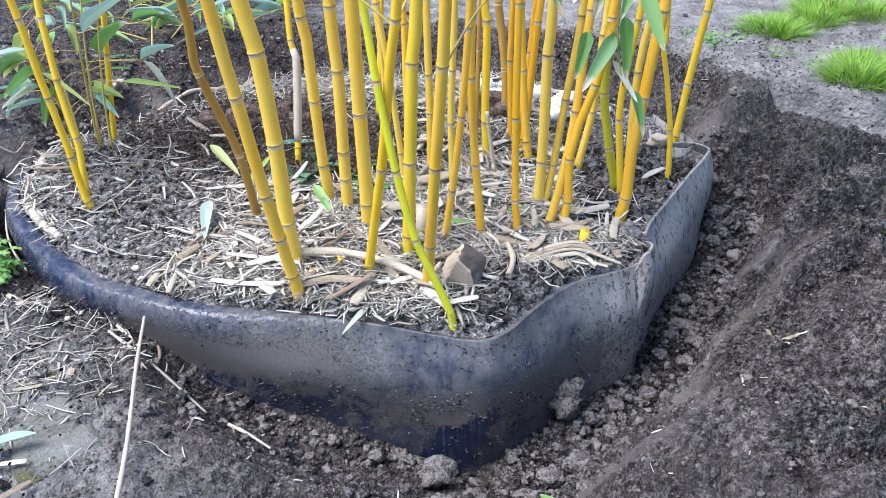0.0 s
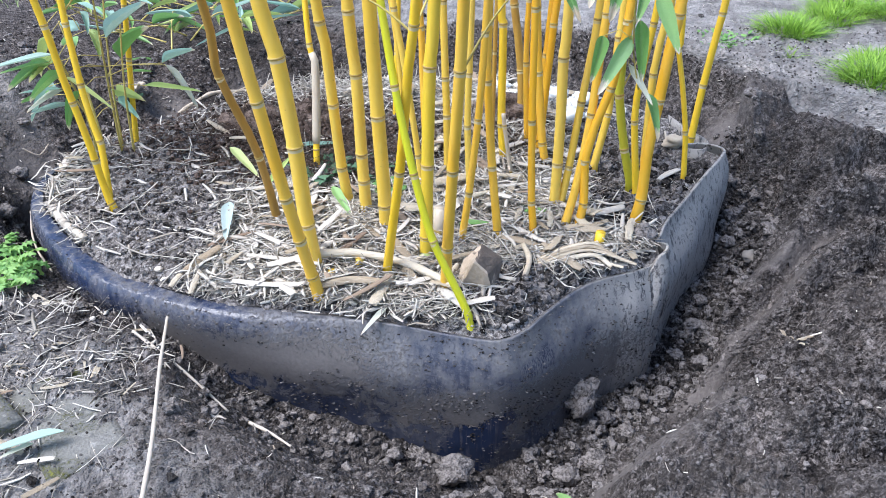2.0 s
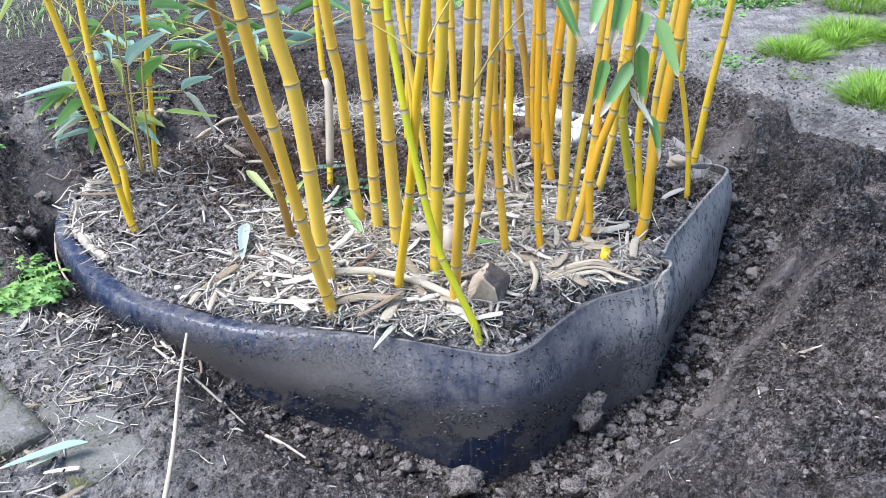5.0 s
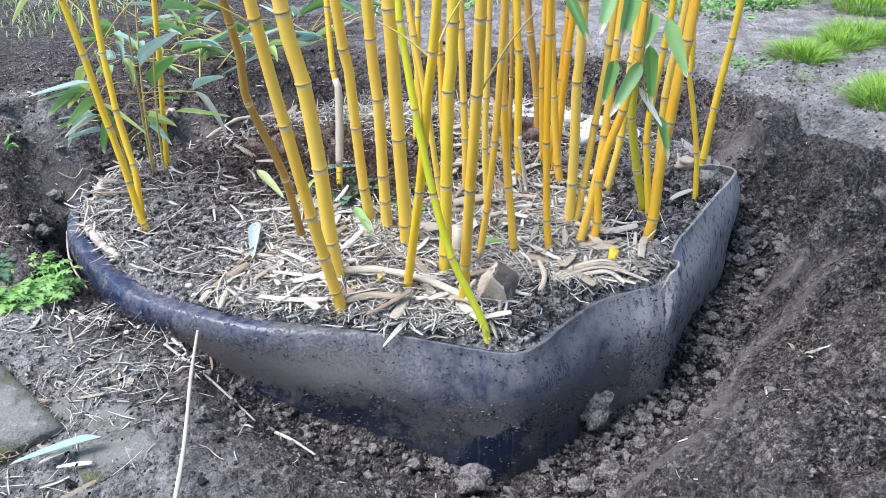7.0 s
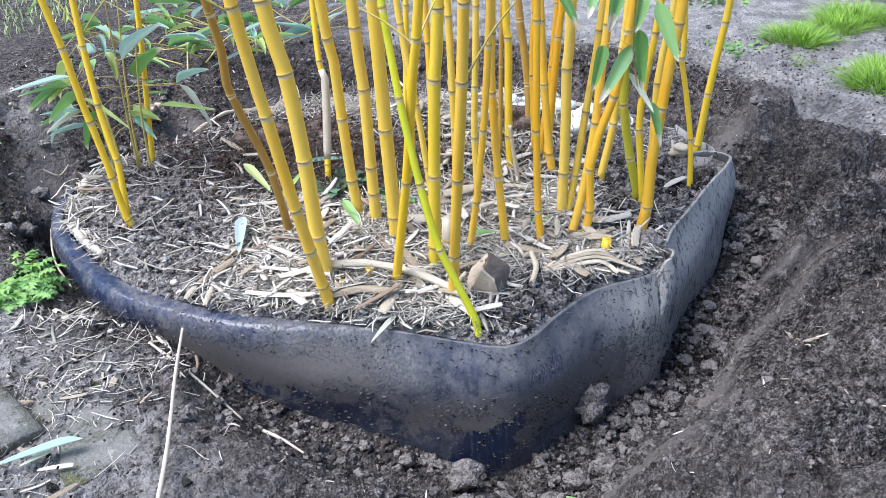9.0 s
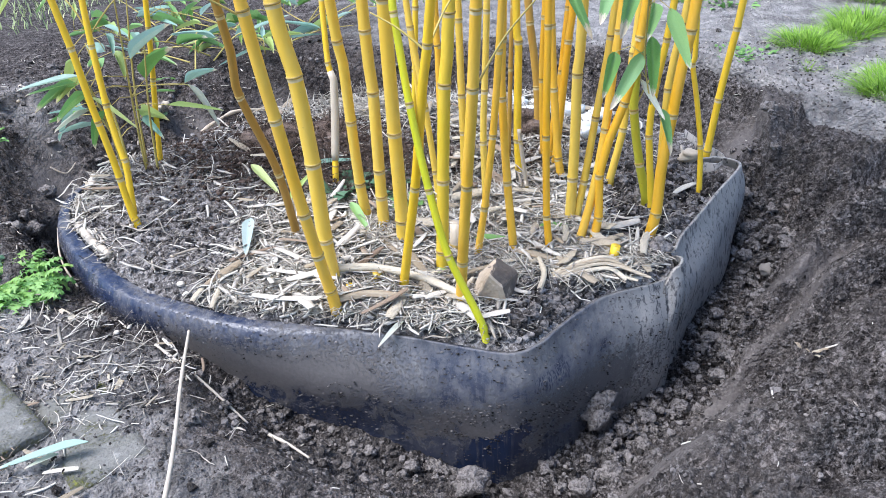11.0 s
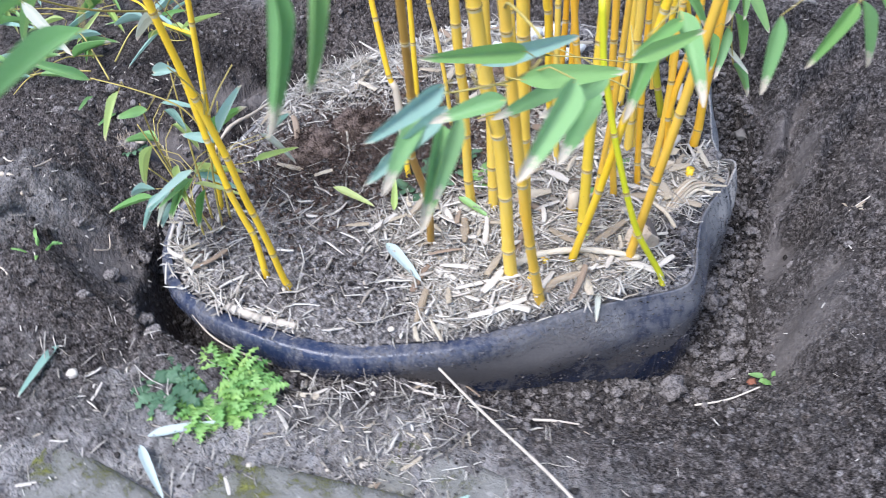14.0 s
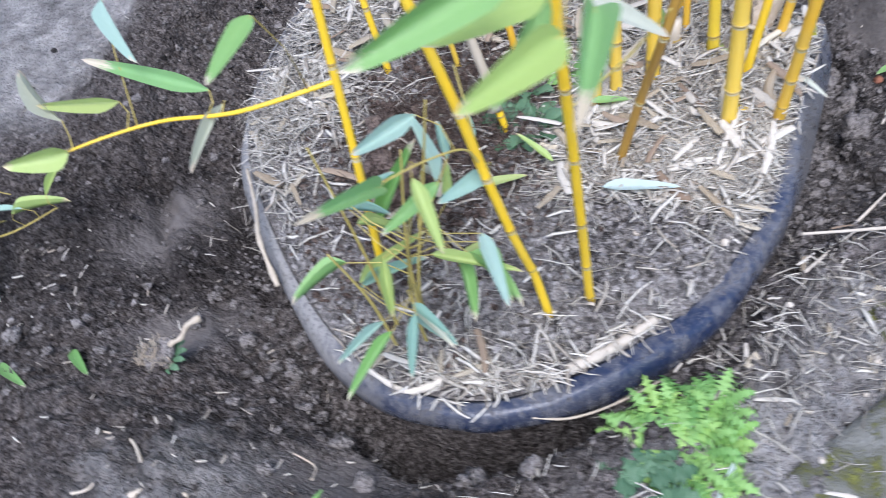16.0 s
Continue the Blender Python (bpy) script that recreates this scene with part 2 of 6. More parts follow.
RING = plain("node_ridge", (0.30, 0.20, 0.05), (0.46, 0.33, 0.10), 90, 0.7)
WAX = plain("waxy_bloom", (0.54, 0.44, 0.20), (0.64, 0.54, 0.32), 90, 0.8)
STRAW = plain("dry_straw", (0.15, 0.126, 0.098), (0.66, 0.615, 0.535), 60, 0.75, islands=True)
CHIP = plain("pale_chips", (0.26, 0.215, 0.165), (0.67, 0.625, 0.55), 60, 0.75, islands=True)
SHEATH = plain("dry_sheath", (0.32, 0.245, 0.16), (0.64, 0.56, 0.43), 25, 0.65, 0.8, (1, 9, 9))
BARKY = plain("brown_debris", (0.16, 0.105, 0.070), (0.32, 0.245, 0.175), 60, 0.85)
STICK = plain("bleached_stick", (0.40, 0.345, 0.28), (0.62, 0.56, 0.48), 60, 0.75)
GRASS = plain("grass_blades", (0.05, 0.16, 0.010), (0.38, 0.60, 0.08), 30, 0.55, islands=True, through_light=0.3)
TURF = plain("far_turf", (0.22, 0.32, 0.10), (0.62, 0.66, 0.36), 30, 0.7, islands=True, through_light=0.2)
WEED = plain("weed_leaf", (0.13, 0.31, 0.08), (0.29, 0.50, 0.15), 30, 0.5, through_light=0.3)
YOUNG = plain("young_weed_leaf", (0.20, 0.40, 0.09), (0.36, 0.56, 0.16), 30, 0.5, through_light=0.3)
DARKWEED = plain("dull_weed_leaf", (0.05, 0.12, 0.06), (0.12, 0.22, 0.12), 30, 0.55, through_light=0.2)
WHITE = plain("white_stone", (0.62, 0.62, 0.60), (0.82, 0.82, 0.80), 20, 0.7)
TWIG = plain("green_twig", (0.34, 0.27, 0.07), (0.52, 0.42, 0.12), 60, 0.6)
ROOT = plain("pale_root", (0.34, 0.28, 0.21), (0.58, 0.50, 0.40), 60, 0.8)
BUFF = plain("buff_grey_stone", (0.16, 0.145, 0.13), (0.27, 0.25, 0.225), 60, 0.9)
BRICK = plain("brick_crumb", (0.20, 0.075, 0.045), (0.32, 0.13, 0.08), 60, 0.9)


def blade(name, a, b_, tip, reach):
    """A bamboo leaf: stripes along the blade, x runs from stalk to tip; the tip is dried out."""
    m, nt, b = material(name, 0.42)
    c = nt.nodes.new("ShaderNodeTexCoord").outputs["Object"]
    s = nt.nodes.new("ShaderNodeSeparateXYZ")
    nt.links.new(c, s.inputs[0])
    v = coords(nt, (3, 30, 3))
    f = fuzz(nt, v, 6, 4)
    col = blend(nt, ramp(nt, sums(nt, "ADD", sums(nt, "MULTIPLY", f, 0.7), sums(nt, "MULTIPLY", dice(nt), 0.4)), (0.3, (0.0,)), (0.8, (1.0,))), a, b_)
    edge = sums(nt, "ADD", s.outputs[0], sums(nt, "MULTIPLY", sums(nt, "SUBTRACT", fuzz(nt, coords(nt, (1, 1, 1)), 7, 3), 0.5), 0.5))
    col = blend(nt, ramp(nt, edge, (reach, (0.0,)), (min(reach + 0.10, 1.0), (1.0,))), col, tip)
    nt.links.new(col, b.inputs["Base Color"])
    relief(nt, b, f, 0.25, 0.003)
    t, mx = nt.nodes.new("ShaderNodeBsdfTranslucent"), nt.nodes.new("ShaderNodeMixShader")
    nt.links.new(col, t.inputs["Color"])
    mx.inputs[0].default_value = 0.3
    nt.links.new(b.outputs[0], mx.inputs[1])
    nt.links.new(t.outputs[0], mx.inputs[2])
    nt.links.new(mx.outputs[0], nt.nodes["Material Output"].inputs["Surface"])
    return m


BLADE = {
    "g": blade("green_bamboo_leaf", (0.16, 0.35, 0.09), (0.29, 0.49, 0.18), (0.68, 0.60, 0.47), 0.88),
    "b": blade("bluish_bamboo_leaf", (0.24, 0.42, 0.34), (0.42, 0.57, 0.50), (0.68, 0.60, 0.47), 0.92),
    "y": blade("yellowing_bamboo_leaf", (0.36, 0.50, 0.14), (0.52, 0.60, 0.24), (0.66, 0.56, 0.36), 0.90),
    "t": blade("scorched_bamboo_leaf", (0.16, 0.36, 0.11), (0.29, 0.50, 0.22), (0.68, 0.60, 0.47), 0.74),
    "p": blade("pale_bluish_leaf", (0.46, 0.57, 0.54), (0.60, 0.69, 0.66), (0.66, 0.68, 0.62), 0.95),
    "w": blade("bleached_bamboo_leaf", (0.48, 0.50, 0.38), (0.64, 0.66, 0.56), (0.70, 0.62, 0.50), 0.85),
}


def slab_stone():
    m, nt, b = material("mossy_concrete", 0.9)
    v = coords(nt)
    grain, pits = fuzz(nt, v, 170, 6, 0.75), pebbly(nt, v, 130)
    c = blend(nt, grain, (0.10, 0.098, 0.090), (0.30, 0.292, 0.268))
    c = blend(nt, ramp(nt, fuzz(nt, v, 5, 6, 0.65, 0.5), (0.40, (0.0,)), (0.66, (0.75,))), c, blend(nt, grain, (0.085, 0.088, 0.066), (0.19, 0.19, 0.145)))
    c = blend(nt, ramp(nt, fuzz(nt, v, 38, 5, 0.7), (0.58, (0.0,)), (0.68, (0.55,))), c, (0.42, 0.41, 0.38))
    moss = ramp(nt, sums(nt, "ADD", sums(nt, "MULTIPLY", fuzz(nt, v, 7, 6, 0.75, 0.6), 0.75), sums(nt, "MULTIPLY", grain, 0.32)), (0.54, (0.0,)), (0.63, (0.95,)))
    c = blend(nt, moss, c, blend(nt, fuzz(nt, v, 260, 4, 0.7), (0.055, 0.062, 0.010), (0.25, 0.25, 0.045)))
    nt.links.new(c, b.inputs["Base Color"])
    relief(nt, b, sums(nt, "ADD", sums(nt, "ADD", grain, sums(nt, "MULTIPLY", moss, 1.2)), sums(nt, "MULTIPLY", pits, 0.5)), 0.8, 0.005)
    return m


SLAB = slab_stone()


def rock_stone():
    m, nt, b = material("soil_caked_stone", 0.9)
    v = coords(nt)
    s = nt.nodes.new("ShaderNodeSeparateXYZ")
    nt.links.new(nt.nodes.new("ShaderNodeTexCoord").outputs["Object"], s.inputs[0])
    grain = fuzz(nt, v, 120, 5, 0.7)
    n = nt.nodes.new("ShaderNodeSeparateXYZ")
    nt.links.new(nt.nodes.new("ShaderNodeNewGeometry").outputs["True Normal"], n.inputs[0])
    side = sums(nt, "ADD", sums(nt, "MULTIPLY", n.outputs[1], -0.75), sums(nt, "MULTIPLY", n.outputs[0], -0.45))
    bare = ramp(nt, sums(nt, "ADD", side, sums(nt, "MULTIPLY", fuzz(nt, v, 40, 5), 0.6)), (0.28, (0.0,)), (0.46, (1.0,)))
    c = blend(nt, bare, blend(nt, grain, (0.075, 0.055, 0.042), (0.19, 0.155, 0.13)), blend(nt, grain, (0.42, 0.315, 0.215), (0.66, 0.555, 0.43)))
    nt.links.new(c, b.inputs["Base Color"])
    relief(nt, b, grain, 0.5, 0.005)
    return m


STONE = rock_stone()


# ---- mesh helpers ----
def mesh(name, verts, faces, mats, slots=None, smooth=True):
    me = bpy.data.meshes.new(name)
    me.from_pydata([tuple(map(float, v)) for v in verts], [], [tuple(map(int, f)) for f in faces])
    for m in mats:
        me.materials.append(m)
    if slots is not None:
        me.polygons.foreach_set("material_index", np.asarray(slots, dtype=np.int32))
    if smooth:
        me.polygons.foreach_set("use_smooth", np.ones(len(me.polygons), dtype=bool))
    me.update()
    return me


def part(name, me, parent, label="", m=None):
    ob = new(name, me)
    ob.parent = parent
    if m is not None:
        ob.matrix_local = m
    if label:
        ob["label"] = label
    return ob


def thing(name, label, category, group="", at=(0, 0, 0), me=None, kind=""):
    ob = new(name, me)
    ob.location = at
    return tagged(ob, label, category, group, kind)


def tube(points, radii, sides=8, cap=True):
    """Vertices and faces of a round bar along points."""
    P = [Vector(p) for p in points]
    verts, faces = [], []
    ref = Vector((0, 0, 1)) if abs((P[-1] - P[0]).normalized().z) < 0.8 else Vector((1, 0, 0))
    for i, p in enumerate(P):
        d = (P[min(i + 1, len(P) - 1)] - P[max(i - 1, 0)]).normalized()
        a = d.cross(ref).normalized()
        b = d.cross(a)
        for k in range(sides):
            w = math.tau * k / sides
            verts.append(p + (a * math.cos(w) + b * math.sin(w)) * radii[i])
    for i in range(len(P) - 1):
        for k in range(sides):
            j = (k + 1) % sides
            faces.append((i * sides + k, i * sides + j, (i + 1) * sides + j, (i + 1) * sides + k))
    if cap:
        faces.append(tuple(range(sides))[::-1])
        faces.append(tuple(range((len(P) - 1) * sides, len(P) * sides)))
    return verts, faces


def glide(points, n):
    """n points on a smooth curve through the given ones."""
    P = np.array(points, dtype=float)
    t = np.linspace(0, len(P) - 1, n)
    i = np.clip(t.astype(int), 0, len(P) - 2)
    f = (t - i)[:, None]
    a, b, c, d = P[np.clip(i - 1, 0, None)], P[i], P[i + 1], P[np.clip(i + 2, None, len(P) - 1)]
    return 0.5 * (2 * b + (c - a) * f + (2 * a - 5 * b + 4 * c - d) * f ** 2 + (3 * b - a - 3 * c + d) * f ** 3)


TABLE = np.random.default_rng(11).random((256, 256))


def vnoise(x, y):
    xi, yi = np.floor(x).astype(int), np.floor(y).astype(int)
    u, v = x - xi, y - yi
    u, v = u * u * (3 - 2 * u), v * v * (3 - 2 * v)
    a, b = TABLE[xi & 255, yi & 255], TABLE[(xi + 1) & 255, yi & 255]
    c, d = TABLE[xi & 255, (yi + 1) & 255], TABLE[(xi + 1) & 255, (yi + 1) & 255]
    return (a * (1 - u) + b * u) * (1 - v) + (c * (1 - u) + d * u) * v


def lumps(x, y, scale, octaves=4, gain=0.55):
    s, amp, tot = 0, 1.0, 0
    for k in range(octaves):
        ca, sa = math.cos(1.1 * k), math.sin(1.1 * k)
        n = vnoise((x * ca - y * sa) * scale + 17.3 * k, (x * sa + y * ca) * scale + 5.1 * k)
        s, tot = s + amp * (1 - np.abs(2 * n - 1)), tot + amp
        amp, scale = amp * gain, scale * 2.07
    return s / tot


def ease(a, b, x):
    t = np.clip((x - a) / (b - a), 0, 1)
    return t * t * (3 - 2 * t)


# ---- plan: the rim of the root barrier, from its free end round to the other ----
RIM = [(0.560, 1.930), (0.605, 1.925), (0.640, 1.888), (0.622, 1.838), (0.572, 1.762), (0.500, 1.652), (0.448, 1.575), (0.428, 1.530), (0.414, 1.500),
       (0.418, 1.476), (0.410, 1.450), (0.365, 1.418), (0.30, 1.384), (0.24, 1.342), (0.18, 1.278), (0.135, 1.222), (0.095, 1.190), (0.055, 1.184), (0.00, 1.192), (-0.08, 1.206),
       (-0.20, 1.231), (-0.34, 1.248), (-0.47, 1.271), (-0.60, 1.321), (-0.727, 1.387), (-0.843, 1.489), (-0.935, 1.598), (-0.986, 1.702), (-0.997, 1.80),
       (-0.970, 1.915), (-0.889, 2.044), (-0.767, 2.170), (-0.621, 2.289), (-0.445, 2.403), (-0.22, 2.47), (0.05, 2.47), (0.30, 2.40), (0.47, 2.28), (0.56, 2.15)]
CX, CY = -0.18, 1.75
rim = glide(RIM, 460)
rim_angle = np.degrees(np.arctan2(rim[:, 1] - CY, rim[:, 0] - CX)) % 360
order = np.argsort(rim_angle)
rim_radius = np.hypot(rim[:, 0] - CX, rim[:, 1] - CY)


def rim_at(angle):
    return np.interp(angle, rim_angle[order], rim_radius[order], period=360)


def rim_height(angle):
    return np.interp(angle, (0, 8, 18, 32, 100, 150, 175, 195, 220, 250, 280, 294, 305, 318, 331, 334, 350), (0.088, 0.096, 0.088, 0.055, 0.06, 0.072, 0.078, 0.074, 0.056, 0.052, 0.048, 0.036, 0.042, 0.046, 0.042, 0.056, 0.074), period=360)


# by bearing round the bed: depth of the trench floor, where its bank starts and ends, height of the ground beyond
BEARING = (0, 10, 20, 32, 45, 90, 115, 135, 150, 160, 175, 190, 205, 225, 240, 252, 270, 290, 310, 325, 345)
FLOOR = (-0.15, -0.13, -0.08, -0.07, -0.08, -0.10, -0.09, -0.08, -0.09, -0.10, -0.10, -0.03, -0.01, -0.03, -0.10, -0.165, -0.205, -0.27, -0.245, -0.255, -0.215)
FOOT = (0.07, 0.06, 0.03, 0.03, 0.03, 0.05, 0.08, 0.10, 0.07, 0.07, 0.06, 0.0, 0.0, 0.01, 0.03, 0.065, 0.05, 0.10, 0.13, 0.13, 0.04)
BRINK = (0.36, 0.30, 0.24, 0.34, 0.40, 0.42, 0.42, 0.44, 0.38, 0.34, 0.28, 0.20, 0.14, 0.12, 0.17, 0.30, 0.45, 0.44, 0.42, 0.40, 0.42)
LEVEL = (0.04, 0.06, 0.085, 0.08, 0.08, 0.09, 0.05, 0.05, 0.115, 0.15, 0.125, 0.085, 0.036, 0.020, 0.015, 0.01, 0.0, -0.02, -0.01, 0.015, 0.03)


def scarp(x, y, a, b, step, soft, reach):
    """A spade cut from a to b: the ground to the left of it stands higher by the step."""
    dx, dy = b[0] - a[0], b[1] - a[1]
    L = math.hypot(dx, dy)
    t = ((x - a[0]) * dx + (y - a[1]) * dy) / L ** 2
    s = (dx * (y - a[1]) - dy * (x - a[0])) / L + 0.05 * (vnoise(x * 9 + 3, y * 9) - 0.5) + 0.02 * (vnoise(x * 31, y * 31) - 0.5)
    return step * (ease(-2 * soft, 2 * soft, s) - 0.5) * np.exp(-(s / reach) ** 2) * ease(-0.1, 0.15, t) * ease(1.1, 0.85, t)


def domes(x, y, size, seed=0.0):
    """Rounded crumbs packed side by side, each at its own height: 0 in the gaps, up to 1."""
    u, w = x / size + seed, y / size + seed * 1.7
    iu, iw = np.floor(u).astype(int), np.floor(w).astype(int)
    best, high = np.full(np.shape(u), 9.0), np.zeros(np.shape(u))
    for a in (-1, 0, 1):
        for b in (-1, 0, 1):
            cu, cw = iu + a, iw + b
            r1, r2, r3 = TABLE[cu & 255, cw & 255], TABLE[(cu + 91) & 255, (cw + 37) & 255], TABLE[(cu + 13) & 255, (cw + 171) & 255]
            d = (u - cu - 0.1 - 0.8 * r1) ** 2 + (w - cw - 0.1 - 0.8 * r2) ** 2
            d = d / (0.35 + 0.65 * r3)
            near = d < best
            best, high = np.where(near, d, best), np.where(near, 0.35 + 0.65 * r3, high)
    return high * np.sqrt(np.clip(1 - best / 0.75, 0, 1))


# where the loose trench fill ends at a spade-cut edge, and how high that edge stands
RIDGE = (0.17, 0.19, 0.21, 0.30, 0.30, 0.26, 0.20, 0.15, 0.12, 0.11, 0.10, 0.15, 0.22, 0.30, 0.15, 0.11, 0.185, 0.160, 0.140, 0.150, 0.160)
RIDGE_AT = (5, 14, 22, 34, 90, 115, 130, 150, 158, 165, 180, 190, 230, 262, 272, 285, 305, 316, 325, 338, 350)
EDGE = (0.04, 0.05, 0.06, 0.04, 0.03, 0.015, 0.01, 0.015, 0.03, 0.05, 0.05, 0.0, 0.0, 0.01, 0.03, 0.03, 0.035, 0.03, 0.025, 0.03, 0.035)


def slick_of(x, y):
    """Faces that the spade left smooth."""
    g = lambda cx, cy, rx, ry, turn: np.exp(-((((x - cx) * math.cos(turn) + (y - cy) * math.sin(turn)) / rx) ** 2 + ((-(x - cx) * math.sin(turn) + (y - cy) * math.cos(turn)) / ry) ** 2) ** 2)
    w = g(0.36, 1.055, 0.17, 0.060, 0.55) + 0.9 * g(0.50, 1.30, 0.14, 0.045, 0.85) + 0.8 * g(0.66, 1.46, 0.12, 0.040, 0.5) + 0.8 * g(0.73, 2.18, 0.13, 0.09, 0.8)
    w = w + 0.7 * g(0.75, 1.60, 0.14, 0.035, 0.4) + 0.9 * g(-0.60, 2.56, 0.16, 0.09, -0.3) + 0.9 * g(-0.88, 2.38, 0.13, 0.08, -0.9) + 0.95 * g(-1.12, 1.93, 0.075, 0.17, 0.45) + 0.6 * g(-0.30, 0.98, 0.14, 0.05, 0.3)
    return np.clip(w * (0.55 + 0.9 * vnoise(x * 22, y * 22)), 0, 1)


def ground_z(x, y, rough=1.0):
    x, y = np.asarray(x, dtype=float), np.asarray(y, dtype=float)
    a = np.degrees(np.arctan2(y - CY, x - CX)) % 360
    d = np.hypot(x - CX, y - CY) - rim_at(a)
    fl, ft, br, lv = (np.interp(a, BEARING, k, period=360) for k in (FLOOR, FOOT, BRINK, LEVEL))
    br = br + 0.07 * (vnoise(x * 5, y * 5) - 0.5)
    z = fl + (lv - fl) * ease(ft, br, d)
    q = d - np.interp(a, RIDGE_AT, RIDGE, period=360) + 0.03 * (vnoise(x * 14, y * 14) - 0.5)
    e = np.interp(a, RIDGE_AT, EDGE, period=360)
    z = z + e * (ease(-0.014, 0.006, q) * np.exp(-np.clip(q, 0, 9) / 0.10) - 0.45 * (q < 0.006) * np.exp(-(q / 0.07) ** 2) * ease(0.006, -0.014, q))
    z = z - 0.19 * np.exp(-((d - 0.025) / 0.055) ** 4) * ease(158, 172, a) * ease(199, 190, a) - 0.03 * np.exp(-((d - 0.03) / 0.05) ** 4) * np.exp(-((a - 120) / 22) ** 2)
    z = z + 0.06 * np.exp(-((x + 1.38) ** 2 + (y - 2.14) ** 2) / 0.05) + 0.05 * np.exp(-((x + 0.99) ** 2 + (y - 2.37) ** 2) / 0.006) - 0.06 * np.exp(-((x + 0.935) ** 2 + (y - 2.40) ** 2) / 0.0022)
    # spade-cut terraces on the bank beyond the trench, and the ledge above it
    for p, q2, step, soft, reach in (((0.50, 1.33), (0.98, 1.52), 0.095, 0.014, 0.08), ((0.58, 1.45), (0.80, 1.64), 0.080, 0.012, 0.07), ((0.78, 1.64), (1.15, 1.79), 0.100, 0.014, 0.09),
                                     ((0.66, 1.78), (1.10, 1.95), 0.080, 0.012, 0.08), ((0.44, 1.12), (0.66, 1.22), 0.035, 0.012, 0.08), ((0.70, 1.06), (1.05, 1.24), 0.100, 0.014, 0.09),
                                     ((0.52, 0.95), (0.80, 1.02), 0.085, 0.014, 0.08), ((0.24, 1.01), (0.48, 1.11), -0.06, 0.030, 0.10)):
        z = z + scarp(x, y, p, q2, step, soft, reach)
    z = z + scarp(x, y, (0.65, 1.95), (0.93, 2.25), 0.035, 0.012, 0.10) + scarp(x, y, (0.88, 2.26), (1.45, 1.96), 0.06, 0.014, 0.16) + scarp(x, y, (0.60, 2.72), (0.90, 2.44), 0.05, 0.012, 0.15)
    z = z + scarp(x, y, (-1.35, 1.95), (-1.12, 1.62), -0.03, 0.02, 0.15) + scarp(x, y, (-0.42, 2.66), (-0.78, 2.46), 0.06, 0.012, 0.12) + scarp(x, y, (-1.10, 2.56), (-1.42, 2.36), 0.06, 0.014, 0.14)
    z = z + 0.04 * np.exp(-((x - 0.62) ** 2 + (y - 0.85) ** 2) / 0.004) + 0.05 * np.exp(-((x - 0.80) ** 2 + (y - 1.14) ** 2) / 0.008) + 0.04 * np.exp(-((x - 0.95) ** 2 + (y - 1.40) ** 2) / 0.010)
    # cracks along the upper ledge's broken crust, the first deepened to give overhang shade
    for p, q2, deep in (((0.60, 2.71), (0.90, 2.44), 0.10), ((0.66, 2.44), (0.86, 2.30), 0.05), ((0.86, 2.62), (1.02, 2.40), 0.03)):
        L = math.hypot(q2[0] - p[0], q2[1] - p[1])
        t = ((x - p[0]) * (q2[0] - p[0]) + (y - p[1]) * (q2[1] - p[1])) / L ** 2
        g = ((q2[0] - p[0]) * (y - p[1]) - (q2[1] - p[1]) * (x - p[0])) / L + 0.06 * (vnoise(x * 13, y * 13 + 5) - 0.5)
        z = z - deep * np.exp(-(g / (0.006 + 0.10 * deep)) ** 2) * ease(-0.05, 0.1, t) * ease(1.05, 0.9, t)
    far = np.hypot(x, y - 1.7)
    z = z * (1 - ease(3.0, 6.0, far)) + 0.05 * ease(3.0, 6.0, far)
    dug = np.clip(1 - ease(br, br + 0.35, d), 0.0, 1) * ease(-0.02, 0.06, lv - fl)
    calm = ease(0.30, 0.60, vnoise(x * 2.6 + 9, y * 2.6 + 4))
    slick = slick_of(x, y)
    amp = rough * (1 - 0.75 * ease(4, 8, far)) * (1 - 0.85 * slick)
    z = z + amp * (0.034 * dug * (1 + 1.1 * ease(-0.95, -1.15, x)) + 0.014) * (lumps(x, y, 5, 3) - 0.6)
    z = z + amp * (0.026 * dug * (0.4 + 0.6 * calm) + 0.008) * (lumps(x, y, 19, 3, 0.75) - 0.6)
    z = z + rough * 0.020 * (1 - dug) * ease(6, 3, far) * ease(0.45, 0.75, vnoise(x * 4.0 + 3, y * 4.0)) * domes(x + 0.02 * vnoise(x * 30, y * 30), y, 0.05, 17.0)
    # furrows dragged by the spade down the right bank
    u, w = 0.36 * x + 0.93 * y, 0.93 * x - 0.36 * y
    z = z + rough * 0.020 * dug * ease(0.45, 0.62, x) * ease(0.0, 0.05, q) * (0.5 - np.abs(vnoise(u * 9 + 0.5 * vnoise(w * 6, u * 6), w * 1.8) - 0.5) * 2)
    loose = ease(0.02, -0.03, q)
    amp = amp * (1 - 0.5 * ease(232, 245, a) * ease(282, 268, a))
    z = z + amp * (0.012 * dug * (0.25 + 0.75 * calm) + 0.012 * loose * dug + 0.002) * (domes(x, y, 0.034) - 0.4)
    z = z + amp * (0.010 * dug + 0.005) * (domes(x + 0.004 * vnoise(x * 90, y * 90), y, 0.015, 31.0) - 0.4)
    return z


